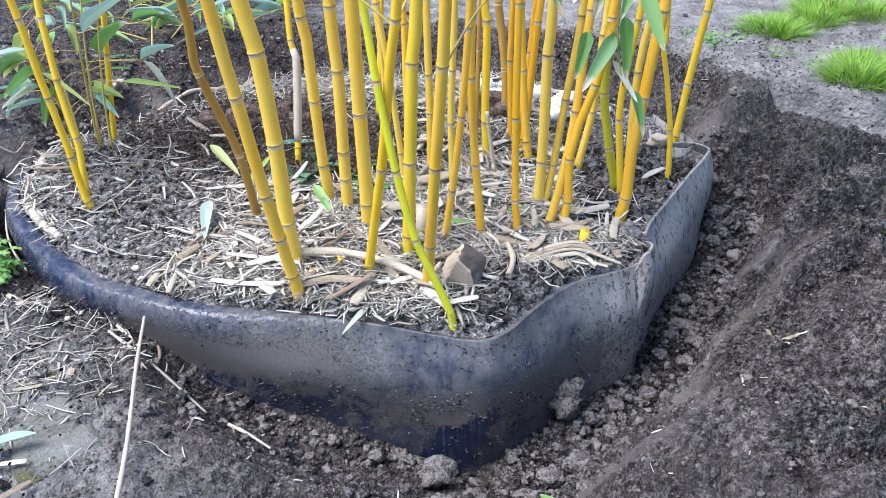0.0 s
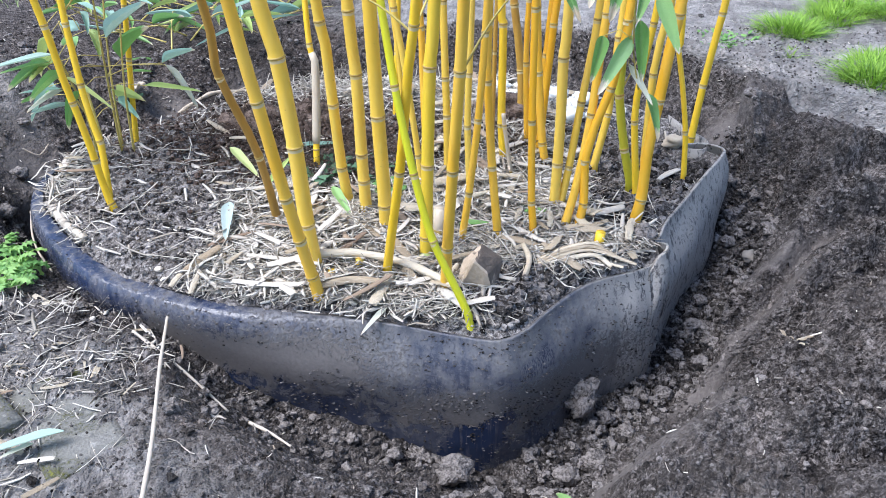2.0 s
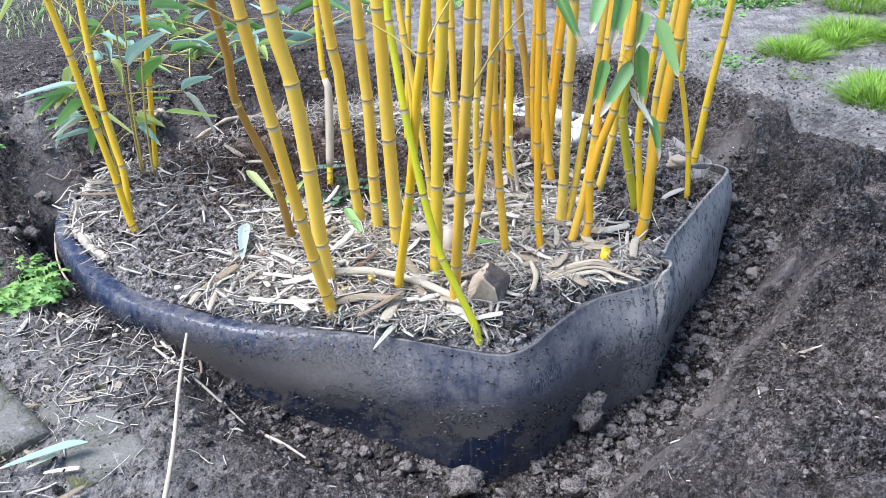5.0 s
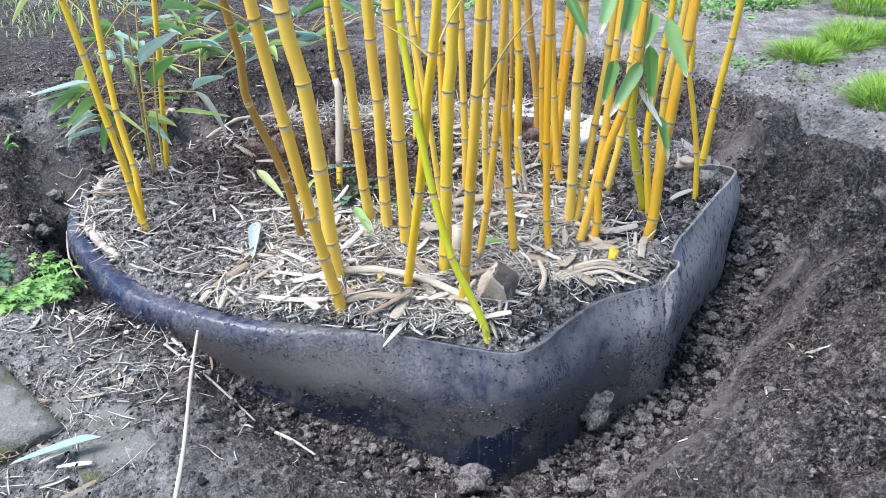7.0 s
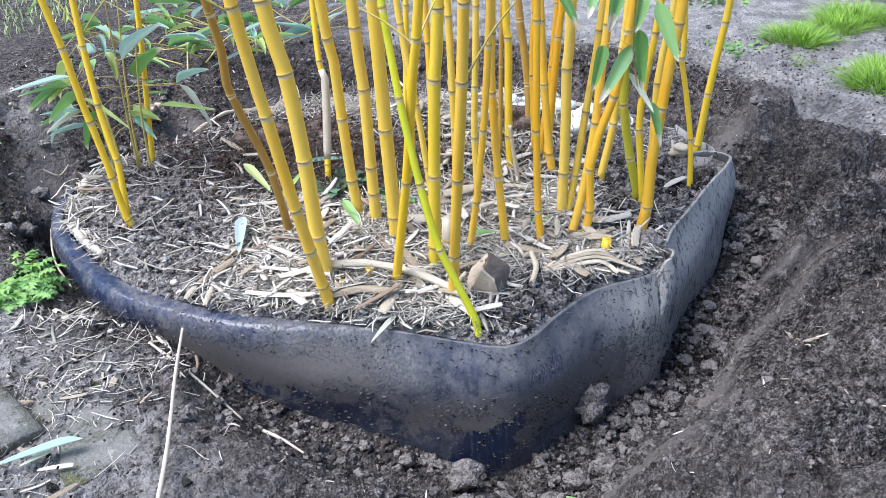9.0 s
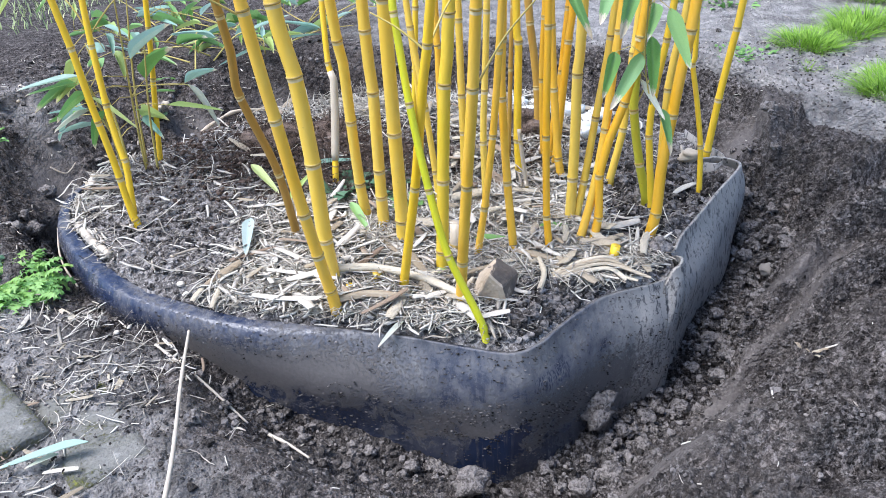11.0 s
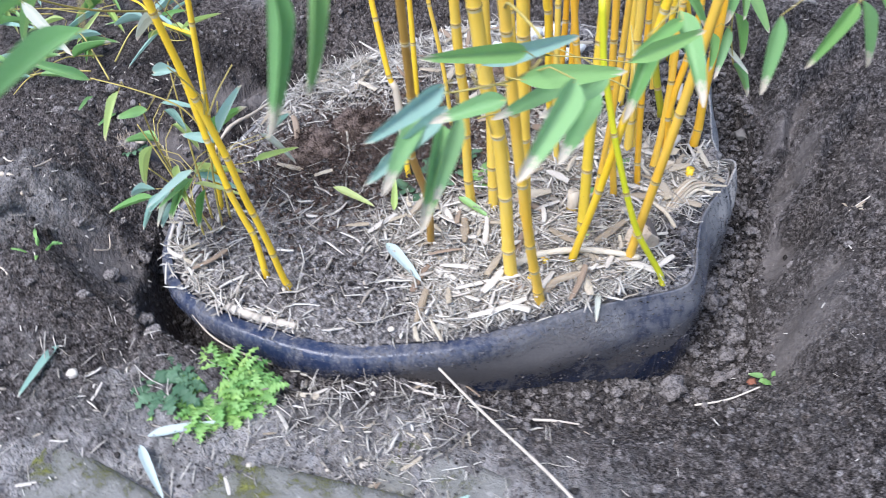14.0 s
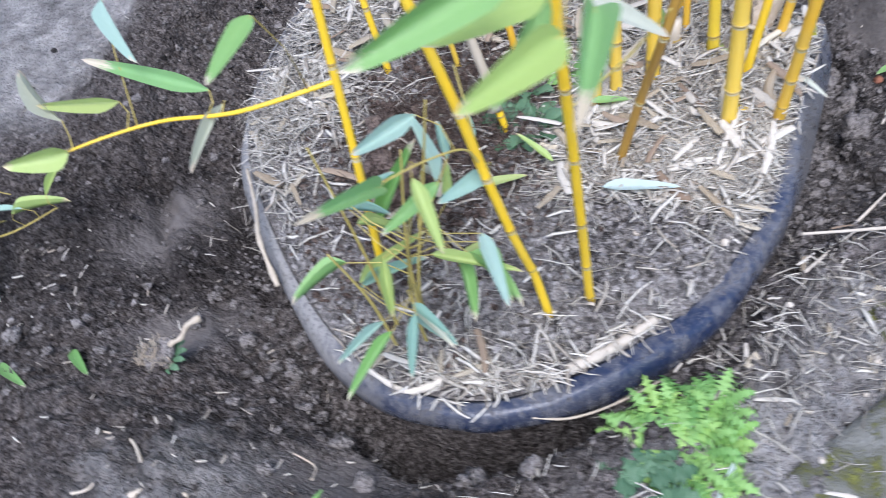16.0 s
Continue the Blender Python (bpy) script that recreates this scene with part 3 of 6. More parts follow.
def crust_of(x, y):
    """How far the old trodden surface is left: 0 where it was dug, 1 beyond the brink."""
    a = np.degrees(np.arctan2(y - CY, x - CX)) % 360
    d = np.hypot(x - CX, y - CY) - rim_at(a)
    br, fl = np.interp(a, BEARING, BRINK, period=360), np.interp(a, BEARING, FLOOR, period=360)
    keep = np.interp(a, (0, 20, 45, 62, 95, 110, 145, 158, 170, 180, 190, 203, 240, 262, 275, 340), (0.7, 1, 1, 1, 0.85, 0.1, 0.2, 0.5, 0.40, 0.38, 0.45, 0.75, 0.70, 0.55, 0.15, 0.1), period=360)
    out = ease(1.3, 2.4, np.hypot(x + 0.1, y - 1.7))
    away = ease(2.0, 4.2, np.hypot(x + 0.1, y - 1.7) + 1.2 * (vnoise(x * 0.7, y * 0.7 + 4) - 0.5))
    north = y - np.interp(x, (0.3, 0.6, 0.82, 0.93, 1.02, 1.3, 2.2), (2.62, 2.36, 2.26, 2.19, 2.15, 1.98, 1.6)) + 0.10 * (vnoise(x * 11, y * 11) - 0.5)
    keep = keep + 0.5 * np.exp(-((x + 1.22) / 0.16) ** 2 - ((y - 2.12) / 0.20) ** 2)
    keep = keep * (1 - ease(0.25, 0.45, x) * ease(0.05, -0.03, north) * (y > CY - 0.3))
    return np.maximum(ease(br - 0.12, br + 0.12, d), 0.8 * np.exp(-((x + 1.22) / 0.16) ** 2 - ((y - 2.12) / 0.20) ** 2)) * (keep * (1 - out) + out * (0.5 + 0.45 * vnoise(x * 0.9, y * 0.9)) * (away * 0.7 + (1 - away) * ease(-1.3, -0.7, x - 0.5 * ease(2.4, 1.4, y))))


def bed_z(x, y, rough=1.0):
    x, y = np.asarray(x, dtype=float), np.asarray(y, dtype=float)
    a = np.degrees(np.arctan2(y - CY, x - CX)) % 360
    q = np.hypot(x - CX, y - CY) / rim_at(a)
    z = 0.066 + 0.024 * ease(-0.45, -0.75, x) + 0.05 * np.exp(-((x + 0.45) ** 2 + (y - 2.10) ** 2) / 0.06) + 0.03 * np.exp(-((x - 0.1) ** 2 + (y - 2.1) ** 2) / 0.05)
    z = z - 0.012 * ease(0.15, 0.45, x)
    lip = np.minimum(rim_height(a) - 0.004, 0.072)
    z = z + (lip - z) * ease(0.90, 1.0, q)
    z = z + rough * (0.022 * (lumps(x, y, 9, 3) - 0.6) + 0.012 * (lumps(x, y, 34, 2, 0.8) - 0.6) + 0.008 * (domes(x, y, 0.026, 7.0) - 0.4) + 0.008 * (domes(x, y, 0.013, 3.0) - 0.4)) * (1 - 0.7 * ease(0.95, 1.0, q))
    return z


def inside(x, y, k=1.0):
    a = np.degrees(np.arctan2(y - CY, x - CX)) % 360
    return np.hypot(x - CX, y - CY) < rim_at(a) * k


# ---- ground: one sheet to the horizon, fine near the bed ----
def spread(stops, steps, far):
    core = np.concatenate([np.linspace(a, b, int((b - a) / k), endpoint=False) for a, b, k in zip(stops, stops[1:], steps)] + [[stops[-1]]])
    run = np.cumsum(0.007 * 1.22 ** np.arange(1, 52))
    run = run[run < far]
    return np.concatenate((stops[0] - run[::-1], core, stops[-1] + run))


def grid_mesh(name, X, Y, Z, mat):
    n, k = X.shape
    idx = np.arange(n * k).reshape(n, k)
    quads = np.stack((idx[:-1, :-1], idx[1:, :-1], idx[1:, 1:], idx[:-1, 1:]), -1).reshape(-1, 4)
    me = bpy.data.meshes.new(name)
    me.vertices.add(n * k)
    me.vertices.foreach_set("co", np.stack((X, Y, Z), -1).reshape(-1).astype(np.float32))
    me.loops.add(quads.size)
    me.loops.foreach_set("vertex_index", quads.reshape(-1).astype(np.int32))
    me.polygons.add(len(quads))
    me.polygons.foreach_set("loop_start", np.arange(0, quads.size, 4, dtype=np.int32))
    me.polygons.foreach_set("use_smooth", np.ones(len(quads), dtype=bool))
    me.materials.append(mat)
    me.update(calc_edges=True)
    me.validate()
    return me


gx, gy = np.meshgrid(spread((-1.6, -0.75, 1.1, 1.5), (0.007, 0.004, 0.007), 300), spread((0.6, 1.95, 2.9), (0.0044, 0.0065), 300), indexing="ij")
ground = new("ground", grid_mesh("ground", gx, gy, ground_z(gx, gy), SOIL))
ground.data.attributes.new("crust", "FLOAT", "POINT").data.foreach_set("value", crust_of(gx, gy).reshape(-1).astype(np.float32))
ground.data.attributes.new("slick", "FLOAT", "POINT").data.foreach_set("value", slick_of(gx, gy).reshape(-1).astype(np.float32))
ga = np.degrees(np.arctan2(gy - CY, gx - CX)) % 360
brown = ease(45, 95, ga) * ease(200, 180, ga) * ease(3.0, 1.6, np.hypot(gx, gy - 1.7)) + 0.10 * ease(300, 330, ga)
ground.data.attributes.new("subsoil", "FLOAT", "POINT").data.foreach_set("value", (brown * (1 - crust_of(gx, gy)) * (0.5 + vnoise(gx * 4, gy * 4))).clip(0, 1).reshape(-1).astype(np.float32))
# north-west trench: moist soil, and sky shade put into its colour
damp_shade = np.exp(-(((gx + 0.66) * 0.60 - (gy - 2.60) * 0.80) / 0.44) ** 2 - (((gx + 0.66) * 0.80 + (gy - 2.60) * 0.60) / 0.23) ** 2) * (0.8 + 0.8 * vnoise(gx * 8, gy * 8))
ground.data.attributes.new("damp_shade", "FLOAT", "POINT").data.foreach_set("value", damp_shade.clip(0, 1).reshape(-1).astype(np.float32))
tagged(ground, "dark crumbly dug garden soil with a trench round the bamboo", "ground", kind="structure")

# soil held by the barrier
ang, rad = np.meshgrid(np.linspace(0, 360, 900), np.linspace(0.002, 1, 170), indexing="ij")
rr = rim_at(ang) * rad - 0.004 * rad
bx, by = CX + rr * np.cos(np.radians(ang)), CY + rr * np.sin(np.radians(ang))
bed = new("soil_bed", grid_mesh("soil_bed", bx, by, bed_z(bx, by), BED))
tagged(bed, "brown soil surface inside the barrier under straw mulch", "soil", kind="structure")


# ---- root barrier ----
skins = []


def barrier():
    lev = np.concatenate(([0, 0.003, 0.007, 0.013, 0.021], np.linspace(0.032, 0.40, 22)))
    s = np.arange(len(rim))
    tan = np.gradient(rim, axis=0)
    tan /= np.linalg.norm(tan, axis=1)[:, None]
    out = np.stack((-tan[:, 1], tan[:, 0]), -1)
    mid = np.stack((rim[:, 0] - CX, rim[:, 1] - CY), -1)
    kern = np.exp(-(np.arange(-60, 61) / 22.0) ** 2)
    soft_rim = np.stack([np.convolve(np.pad(rim[:, c], 60, "reflect", reflect_type="odd"), kern / kern.sum(), "valid") for c in (0, 1)], -1)
    out *= np.sign((out * mid).sum(1))[:, None]
    a = rim_angle
    top = rim_height(a) + 0.004 * (vnoise(s * 0.06, s * 0 + 3.0) - 0.5) + 0.0015 * (vnoise(s * 0.3, s * 0 + 7.0) - 0.5)
    n, k = len(rim), len(lev)
    cut = int(np.argmin(np.hypot(rim[:, 0] - 0.412, rim[:, 1] - 1.456)))
    sheets = []
    # the right sheet laps over the long one at the crease, with its corner standing higher
    for lo, hi, end in ((0, cut + 9, 1), (cut, n - 1, 0)):
        i = np.arange(lo, hi + 1)
        m, q = len(i), np.clip(1 - np.abs(i - cut) / 30.0, 0, 1)
        edge = top[i] + (0.018 * ease(0.2, 0.9, q) - 0.026 * ease(cut + 5, cut + 9, i) if end else -0.004 * q)
        lap = 0.012 * ease(0.45, 1.0, q) if end else -0.004 * ease(0.6, 1.0, q)
        V, F = [], []
        for side in (0.0, -0.003):
            for h in lev:
                belly = 0.030 * math.sin(min(h / 0.11, 1.0) * math.pi / 2) - 0.05 * max(h - 0.13, 0.0)
                fat = np.interp(a[i], (95, 120, 170, 195, 215, 250, 275), (0.0, 0.6, 0.7, 1, 1, 0.9, 0.0))
                belly = belly + fat * (0.050 * math.sqrt(1 - (1 - min(h / 0.055, 1.0)) ** 2) - 0.028 * min(h / 0.055, 1.0) - 0.10 * max(h - 0.055, 0.0) - 0.010)
                under = np.interp(a[i], (140, 160, 188, 200), (0.0, 1.0, 1.0, 0.0))
                belly = belly - under * 0.55 * max(h - 0.050, 0.0)
                ridge = 0.009 * np.interp(a[i], (150, 175, 195, 225, 255), (0.0, 0.6, 1, 1, 0.0)) * math.exp(-((h - 0.012) / 0.008) ** 2)
                roll = 0.006 * math.exp(-h / 0.012) * (side == 0.0)
                wave = (0.020 * (vnoise(i * 0.045 + 2, np.full(m, h * 9)) - 0.5) + 0.005 * (vnoise(i * 0.17 + 8, np.full(m, h * 5)) - 0.5)) * min(h / 0.05, 1.0)
                round_off = 0.75 * float(ease(0.01, 0.16, h))
                V.append(np.column_stack((rim[i] * (1 - round_off) + soft_rim[i] * round_off + out[i] * (belly + roll * 0.5 + wave + side + lap * math.exp(-h / 0.07))[:, None], edge - h + ridge)))
        for j in range(k - 1):
            for c in range(m - 1):
                F.append((j * m + c, (j + 1) * m + c, (j + 1) * m + c + 1, j * m + c + 1))
                F.append(((k + j) * m + c, (k + j) * m + c + 1, (k + j + 1) * m + c + 1, (k + j + 1) * m + c))
            for c in (0, m - 1):
                F.append((j * m + c, (k + j) * m + c, (k + j + 1) * m + c, (j + 1) * m + c))
        for c in range(m - 1):
            F.append((c, c + 1, k * m + c + 1, k * m + c))
        sheets.append(mesh("sheet", np.concatenate(V), F, [PLASTIC]))
        skins.append(np.concatenate(V)[:k * m].reshape(k, m, 3))
    return sheets


root_barrier = thing("root_barrier", "dusty black plastic root barrier bent round the bamboo bed", "root barrier")
for me, text in zip(barrier(), ("creased sheet of mud-smeared black plastic", "long bowed sheet of dusty bluish black plastic")):
    part("sheet", me, root_barrier, text)


C = glide([(0.555, 2.130), (0.588, 2.030), (0.612, 1.985), (0.618, 1.945), (0.595, 1.908), (0.562, 1.915)], 40)
v, f = [], []
for k, (x, y) in enumerate(C):
    n = C[min(k + 1, 39)] - C[max(k - 1, 0)]
    n = np.array((n[1], -n[0])) / np.hypot(*n) * 0.0015
    v += [(x - n[0], y - n[1], 0.02), (x - n[0], y - n[1], 0.084), (x + n[0], y + n[1], 0.084), (x + n[0], y + n[1], 0.02)]
    if k:
        f += [((k - 1) * 4 + a, (k - 1) * 4 + (a + 1) % 4, k * 4 + (a + 1) % 4, k * 4 + a) for a in range(4)]
part("sheet", mesh("sheet", v, f, [PLASTIC]), root_barrier, "curled free end of the black plastic")


# ---- bamboo ----
COURSES = {}


def culm(tone, x, y, z, r, s, course, nodes, height=1.75, label="", broken=0.0):
    """A culm from its foot: the course gives (rise, sideways), s the lean away per metre of rise."""
    tones = {"Y": "bright yellow", "O": "golden orange", "P": "pale straw yellow", "L": "lemon yellow", "G": "lime green", "H": "olive green", "B": "brownish", "W": "bleached dead"}
    root = thing("bamboo_culm", label or tones[tone] + " bamboo culm with ringed nodes rising from the mulch", "bamboo", "bamboo culms", (x, y, z))
    rise = [-0.06, 0.0] + [c[0] for c in course]
    side = [0.0, 0.0] + [c[1] for c in course]
    k = (side[-1] - side[-3]) / max(rise[-1] - rise[-3], 0.05) if len(course) > 1 else side[-1] / rise[-1]
    if not broken:
        rise.append(height)
        side.append(side[-1] + k * 0.85 * (height - rise[-2]))
        step = 0.15
        nodes = sorted(nodes)
        h = nodes[-1] if nodes else 0.05
        while h + step < height - 0.05:
            h += step + 0.02 * ((len(nodes) * 7) % 3 - 1)
            nodes = nodes + [h]
            step = min(step + 0.012, 0.2)
    else:
        height = broken
    curve = glide(list(zip(rise, side)), 60)
    at = lambda h: (float(np.interp(h, curve[:, 0], curve[:, 1])), s * h, h)
    hs = set(np.linspace(-0.06, height, 26))
    for h in nodes:
        hs.update((h - 0.010, h - 0.0035, h, h + 0.0035, h + 0.010))
    hs = [h for h in sorted(hs) if -0.06 <= h <= height]
    taper = lambda h: r * (1.0 + 0.10 * math.exp(-max(h, 0) / 0.03)) * (1 - 0.22 * max(h, 0) / 1.75)
    rad = []
    for h in hs:
        near = min((abs(h - q) for q in nodes), default=1)
        rad.append(taper(h) * (1 + 0.07 * math.exp(-(near / 0.0045) ** 2)))
    v, f = tube([at(h) for h in hs], rad, 14)
    part("stem", mesh("stem", v, f, [CANE[tone]]), root)
    for h in nodes:
        if h > height - 0.01:
            continue
        p, q = Vector(at(h - 0.003)), Vector(at(h + 0.003))
        d = (q - p).normalized()
        w = taper(h)
        prof = [(-0.0090, 1.010), (-0.0060, 1.030), (-0.0024, 1.045), (-0.0016, 1.12), (0.0, 1.14), (0.0014, 1.11), (0.0024, 1.02)]
        c = Vector(at(h))
        v, f = tube([c + d * a for a, _ in prof], [w * b for _, b in prof], 14, cap=False)
        part("node_ring", mesh("node_ring", v, f, [WAX, RING], [0] * 28 + [1] * 56), root)
    COURSES[root.name] = at
    return root


side_a = culm("Y", -0.758, 1.576, 0.090, 0.0078, -0.003, [(0.04, -0.010), (0.12, -0.017), (0.20, -0.026), (0.30, -0.041), (0.40, -0.051), (0.50, -0.066), (0.70, -0.094)], [0.02, 0.125, 0.255, 0.415])
side_b = culm("Y", -0.796, 1.645, 0.095, 0.0076, 0.145, [(0.10, 0.001), (0.15, -0.007), (0.20, -0.017), (0.30, -0.026), (0.40, -0.033), (0.55, -0.039), (0.75, -0.058)], [0.125, 0.25, 0.377])
side_c = culm("Y", -0.830, 1.928, 0.090, 0.0070, -0.02, [(0.190, 0.023), (0.446, 0.054)], [0.232, 0.360])
culm("B", -0.399, 1.570, 0.075, 0.0089, -0.232, [(0.182, -0.013), (0.368, -0.056), (0.561, -0.058)], [0.168, 0.353])
front_a = culm("O", -0.261, 1.275, 0.070, 0.0112, -0.070, [(0.098, -0.017), (0.235, -0.039), (0.409, -0.062), (0.609, -0.087)], [0.048, 0.129, 0.218, 0.402, 0.589])
culm("P", -0.283, 1.370, 0.070, 0.0149, -0.003, [(0.103, -0.007), (0.264, -0.013), (0.436, -0.027), (0.586, -0.052)], [0.105, 0.267, 0.436])
culm("P", -0.251, 1.643, 0.075, 0.0115, -0.075, [(0.098, -0.008), (0.252, -0.013), (0.43, -0.018), (0.524, -0.03)], [0.094, 0.245, 0.424])
culm("P", -0.207, 1.605, 0.075, 0.0125, -0.009, [(0.144, -0.001), (0.322, -0.001), (0.518, -0.009)], [0.077, 0.14, 0.317])
culm("P", -0.155, 1.534, 0.075, 0.0144, -0.008, [(0.172, -0.003), (0.262, -0.005), (0.54, -0.009)], [0.054, 0.255, 0.525])
front_c = culm("Y", -0.139, 1.345, 0.070, 0.0089, -0.154, [(0.25, 0.04), (0.409, 0.06), (0.528, 0.075), (0.601, 0.087)], [0.246, 0.522])
culm("L", -0.065, 1.415, 0.070, 0.0125, 0.033, [(0.202, 0.008), (0.393, 0.017), (0.566, 0.031)], [0.05, 0.205, 0.397])
culm("G", 0.023, 1.212, 0.070, 0.0071, 0.154, [(0.141, -0.061), (0.265, -0.093), (0.415, -0.121), (0.571, -0.142)], [0.145, 0.267, 0.417, 0.564], broken=0.70)
front_b = culm("O", -0.022, 1.283, 0.070, 0.0102, -0.141, [(0.123, 0.007), (0.285, 0.019), (0.465, 0.033), (0.62, 0.042)], [0.114, 0.279, 0.463])
culm("O", 0.006, 1.479, 0.070, 0.0074, 0.00, [(0.116, 0.016), (0.274, 0.034), (0.391, 0.043), (0.522, 0.051)], [0.116, 0.274])
culm("O", 0.082, 1.498, 0.070, 0.0086, 0.05, [(0.161, -0.014), (0.338, -0.024), (0.453, -0.026), (0.542, -0.022)], [0.161, 0.338, 0.453])
culm("P", 0.022, 1.679, 0.070, 0.0076, 0.06, [(0.175, -0.005), (0.318, -0.000), (0.488, 0.006)], [0.172, 0.289])
culm("P", -0.032, 1.786, 0.070, 0.0088, 0.08, [(0.152, -0.000), (0.241, -0.002), (0.473, -0.006)], [0.152, 0.241])
culm("P", -0.091, 1.740, 0.070, 0.0073, 0.10, [(0.075, -0.007), (0.203, -0.022), (0.335, -0.039), (0.460, -0.057)], [0.075])
culm("O", -0.086, 1.852, 0.070, 0.0083, 0.08, [(0.191, -0.003), (0.335, -0.004), (0.459, -0.008)], [0.335])
culm("P", -0.149, 1.973, 0.080, 0.0058, 0.10, [(0.182, -0.005), (0.367, -0.023), (0.421, -0.028)], [0.367])
culm("Y", -0.184, 2.132, 0.080, 0.0079, 0.10, [(0.191, 0.011), (0.384, 0.021)], [])
culm("Y", 0.103, 1.849, 0.070, 0.0096, 0.06, [(0.119, -0.007), (0.344, -0.006), (0.458, -0.012)], [0.107, 0.344])
culm("W", 0.120, 1.777, 0.070, 0.0048, 0.05, [(0.062, -0.009), (0.132, -0.019), (0.163, -0.022)], [0.132, 0.018], broken=0.16, label="short bleached dead bamboo culm in the mulch")
culm("B", 0.075, 1.919, 0.070, 0.0056, 0.08, [(0.258, 0.005), (0.388, 0.008), (0.440, 0.011)], [0.258])
culm("B", 0.155, 2.066, 0.090, 0.0106, 0.10, [(0.141, -0.004), (0.306, -0.024), (0.384, -0.032)], [0.141, 0.306])
culm("O", 0.157, 1.503, 0.070, 0.0076, 0.03, [(0.082, -0.007), (0.260, -0.012), (0.434, -0.013), (0.542, -0.013)], [0.082, 0.257, 0.477])
culm("O", 0.204, 1.841, 0.070, 0.0097, 0.08, [(0.070, -0.010), (0.233, -0.024), (0.380, -0.032), (0.457, -0.036)], [0.062, 0.233, 0.380])
culm("O", 0.163, 1.930, 0.080, 0.0071, 0.10, [(0.214, -0.007), (0.345, -0.005), (0.424, -0.002)], [0.214])
culm("O", 0.175, 1.930, 0.080, 0.0087, 0.10, [(0.234, 0.029), (0.423, 0.045)], [0.234])
culm("O", 0.190, 1.894, 0.080, 0.0092, 0.10, [(0.316, 0.026), (0.431, 0.037)], [0.316])
culm("P", 0.209, 1.626, 0.070, 0.0113, 0.05, [(0.109, 0.003), (0.208, 0.005), (0.340, 0.005), (0.509, 0.012)], [0.109, 0.340])
culm("P", 0.221, 1.626, 0.070, 0.0082, 0.10, [(0.099, 0.017), (0.241, 0.036), (0.375, 0.056), (0.502, 0.069)], [0.099, 0.241])
culm("O", 0.224, 1.535, 0.070, 0.0089, 0.10, [(0.114, 0.024), (0.249, 0.043), (0.357, 0.052), (0.447, 0.059), (0.523, 0.067)], [0.016, 0.251, 0.447])
culm("O", 0.252, 1.535, 0.070, 0.0090, 0.06, [(0.060, 0.009), (0.155, 0.007), (0.228, 0.022), (0.309, 0.049), (0.429, 0.073), (0.527, 0.081)], [0.060, 0.155, 0.309])
culm("P", 0.319, 1.829, 0.070, 0.0091, 0.10, [(0.066, 0.013), (0.144, 0.027), (0.320, 0.040), (0.453, 0.051)], [0.137, 0.313])
right_a = culm("H", 0.394, 1.734, 0.070, 0.0100, 0.05, [(0.094, -0.022), (0.224, -0.043), (0.347, -0.040), (0.481, -0.029)], [0.094, 0.221])
culm("Y", 0.400, 1.695, 0.070, 0.0078, 0.05, [(0.179, -0.018), (0.270, -0.013), (0.389, 0.002), (0.489, 0.015)], [0.176, 0.389])
culm("O", 0.377, 1.566, 0.065, 0.0116, 0.04, [(0.066, 0.010), (0.172, 0.013), (0.279, 0.025), (0.392, 0.037), (0.525, 0.053)], [0.059, 0.279])
culm("P", 0.442, 1.844, 0.070, 0.0090, 0.08, [(0.226, 0.003), (0.374, 0.024), (0.450, 0.035)], [0.226])
culm("Y", 0.523, 1.772, 0.070, 0.0062, 0.08, [(0.117, -0.008), (0.226, -0.026), (0.307, -0.042), (0.467, -0.045)], [0.117, 0.307])
culm("Y", 0.578, 1.974, 0.060, 0.0091, 0.06, [(0.028, 0.004), (0.164, 0.018), (0.339, 0.042), (0.429, 0.053)], [0.028, 0.164, 0.339])
sheathed = culm("Y", -0.350, 1.818, 0.095, 0.0072, 0.20, [(0.235, 0.010), (0.410, -0.006)], [0.030, 0.275, 0.420], label="yellow bamboo culm wrapped in a torn bleached sheath")
v, f = tube([COURSES[sheathed.name](h) for h in np.linspace(0.045, 0.255, 12)], [0.0092, 0.0100, 0.0102, 0.0098, 0.0103, 0.0099, 0.0096, 0.0100, 0.0095, 0.0098, 0.0090, 0.0080], 12)
part("sheath", mesh("sheath", v, f, [CANE["W"]]), sheathed, "torn bleached culm sheath")

# leaves: stalk end, tip, width, kind
SHOOT_A = [
    ((-0.875, 1.705, 0.402), (-0.991, 1.640, 0.394), 0.028, "b"),
    ((-0.880, 1.693, 0.390), (-0.975, 1.640, 0.382), 0.017, "g"),
    ((-0.900, 1.780, 0.371), (-0.910, 1.640, 0.369), 0.023, "y"),
    ((-0.933, 1.820, 0.282), (-0.993, 1.740, 0.303), 0.019, "b"),
    ((-0.932, 1.820, 0.278), (-0.989, 1.740, 0.259), 0.018, "w"),
    ((-0.926, 1.820, 0.242), (-0.980, 1.740, 0.255), 0.032, "b"),
    ((-0.877, 1.900, 0.398), (-0.835, 1.850, 0.347), 0.027, "y"),
    ((-0.885, 1.900, 0.461), (-0.808, 1.850, 0.449), 0.027, "b"),
]
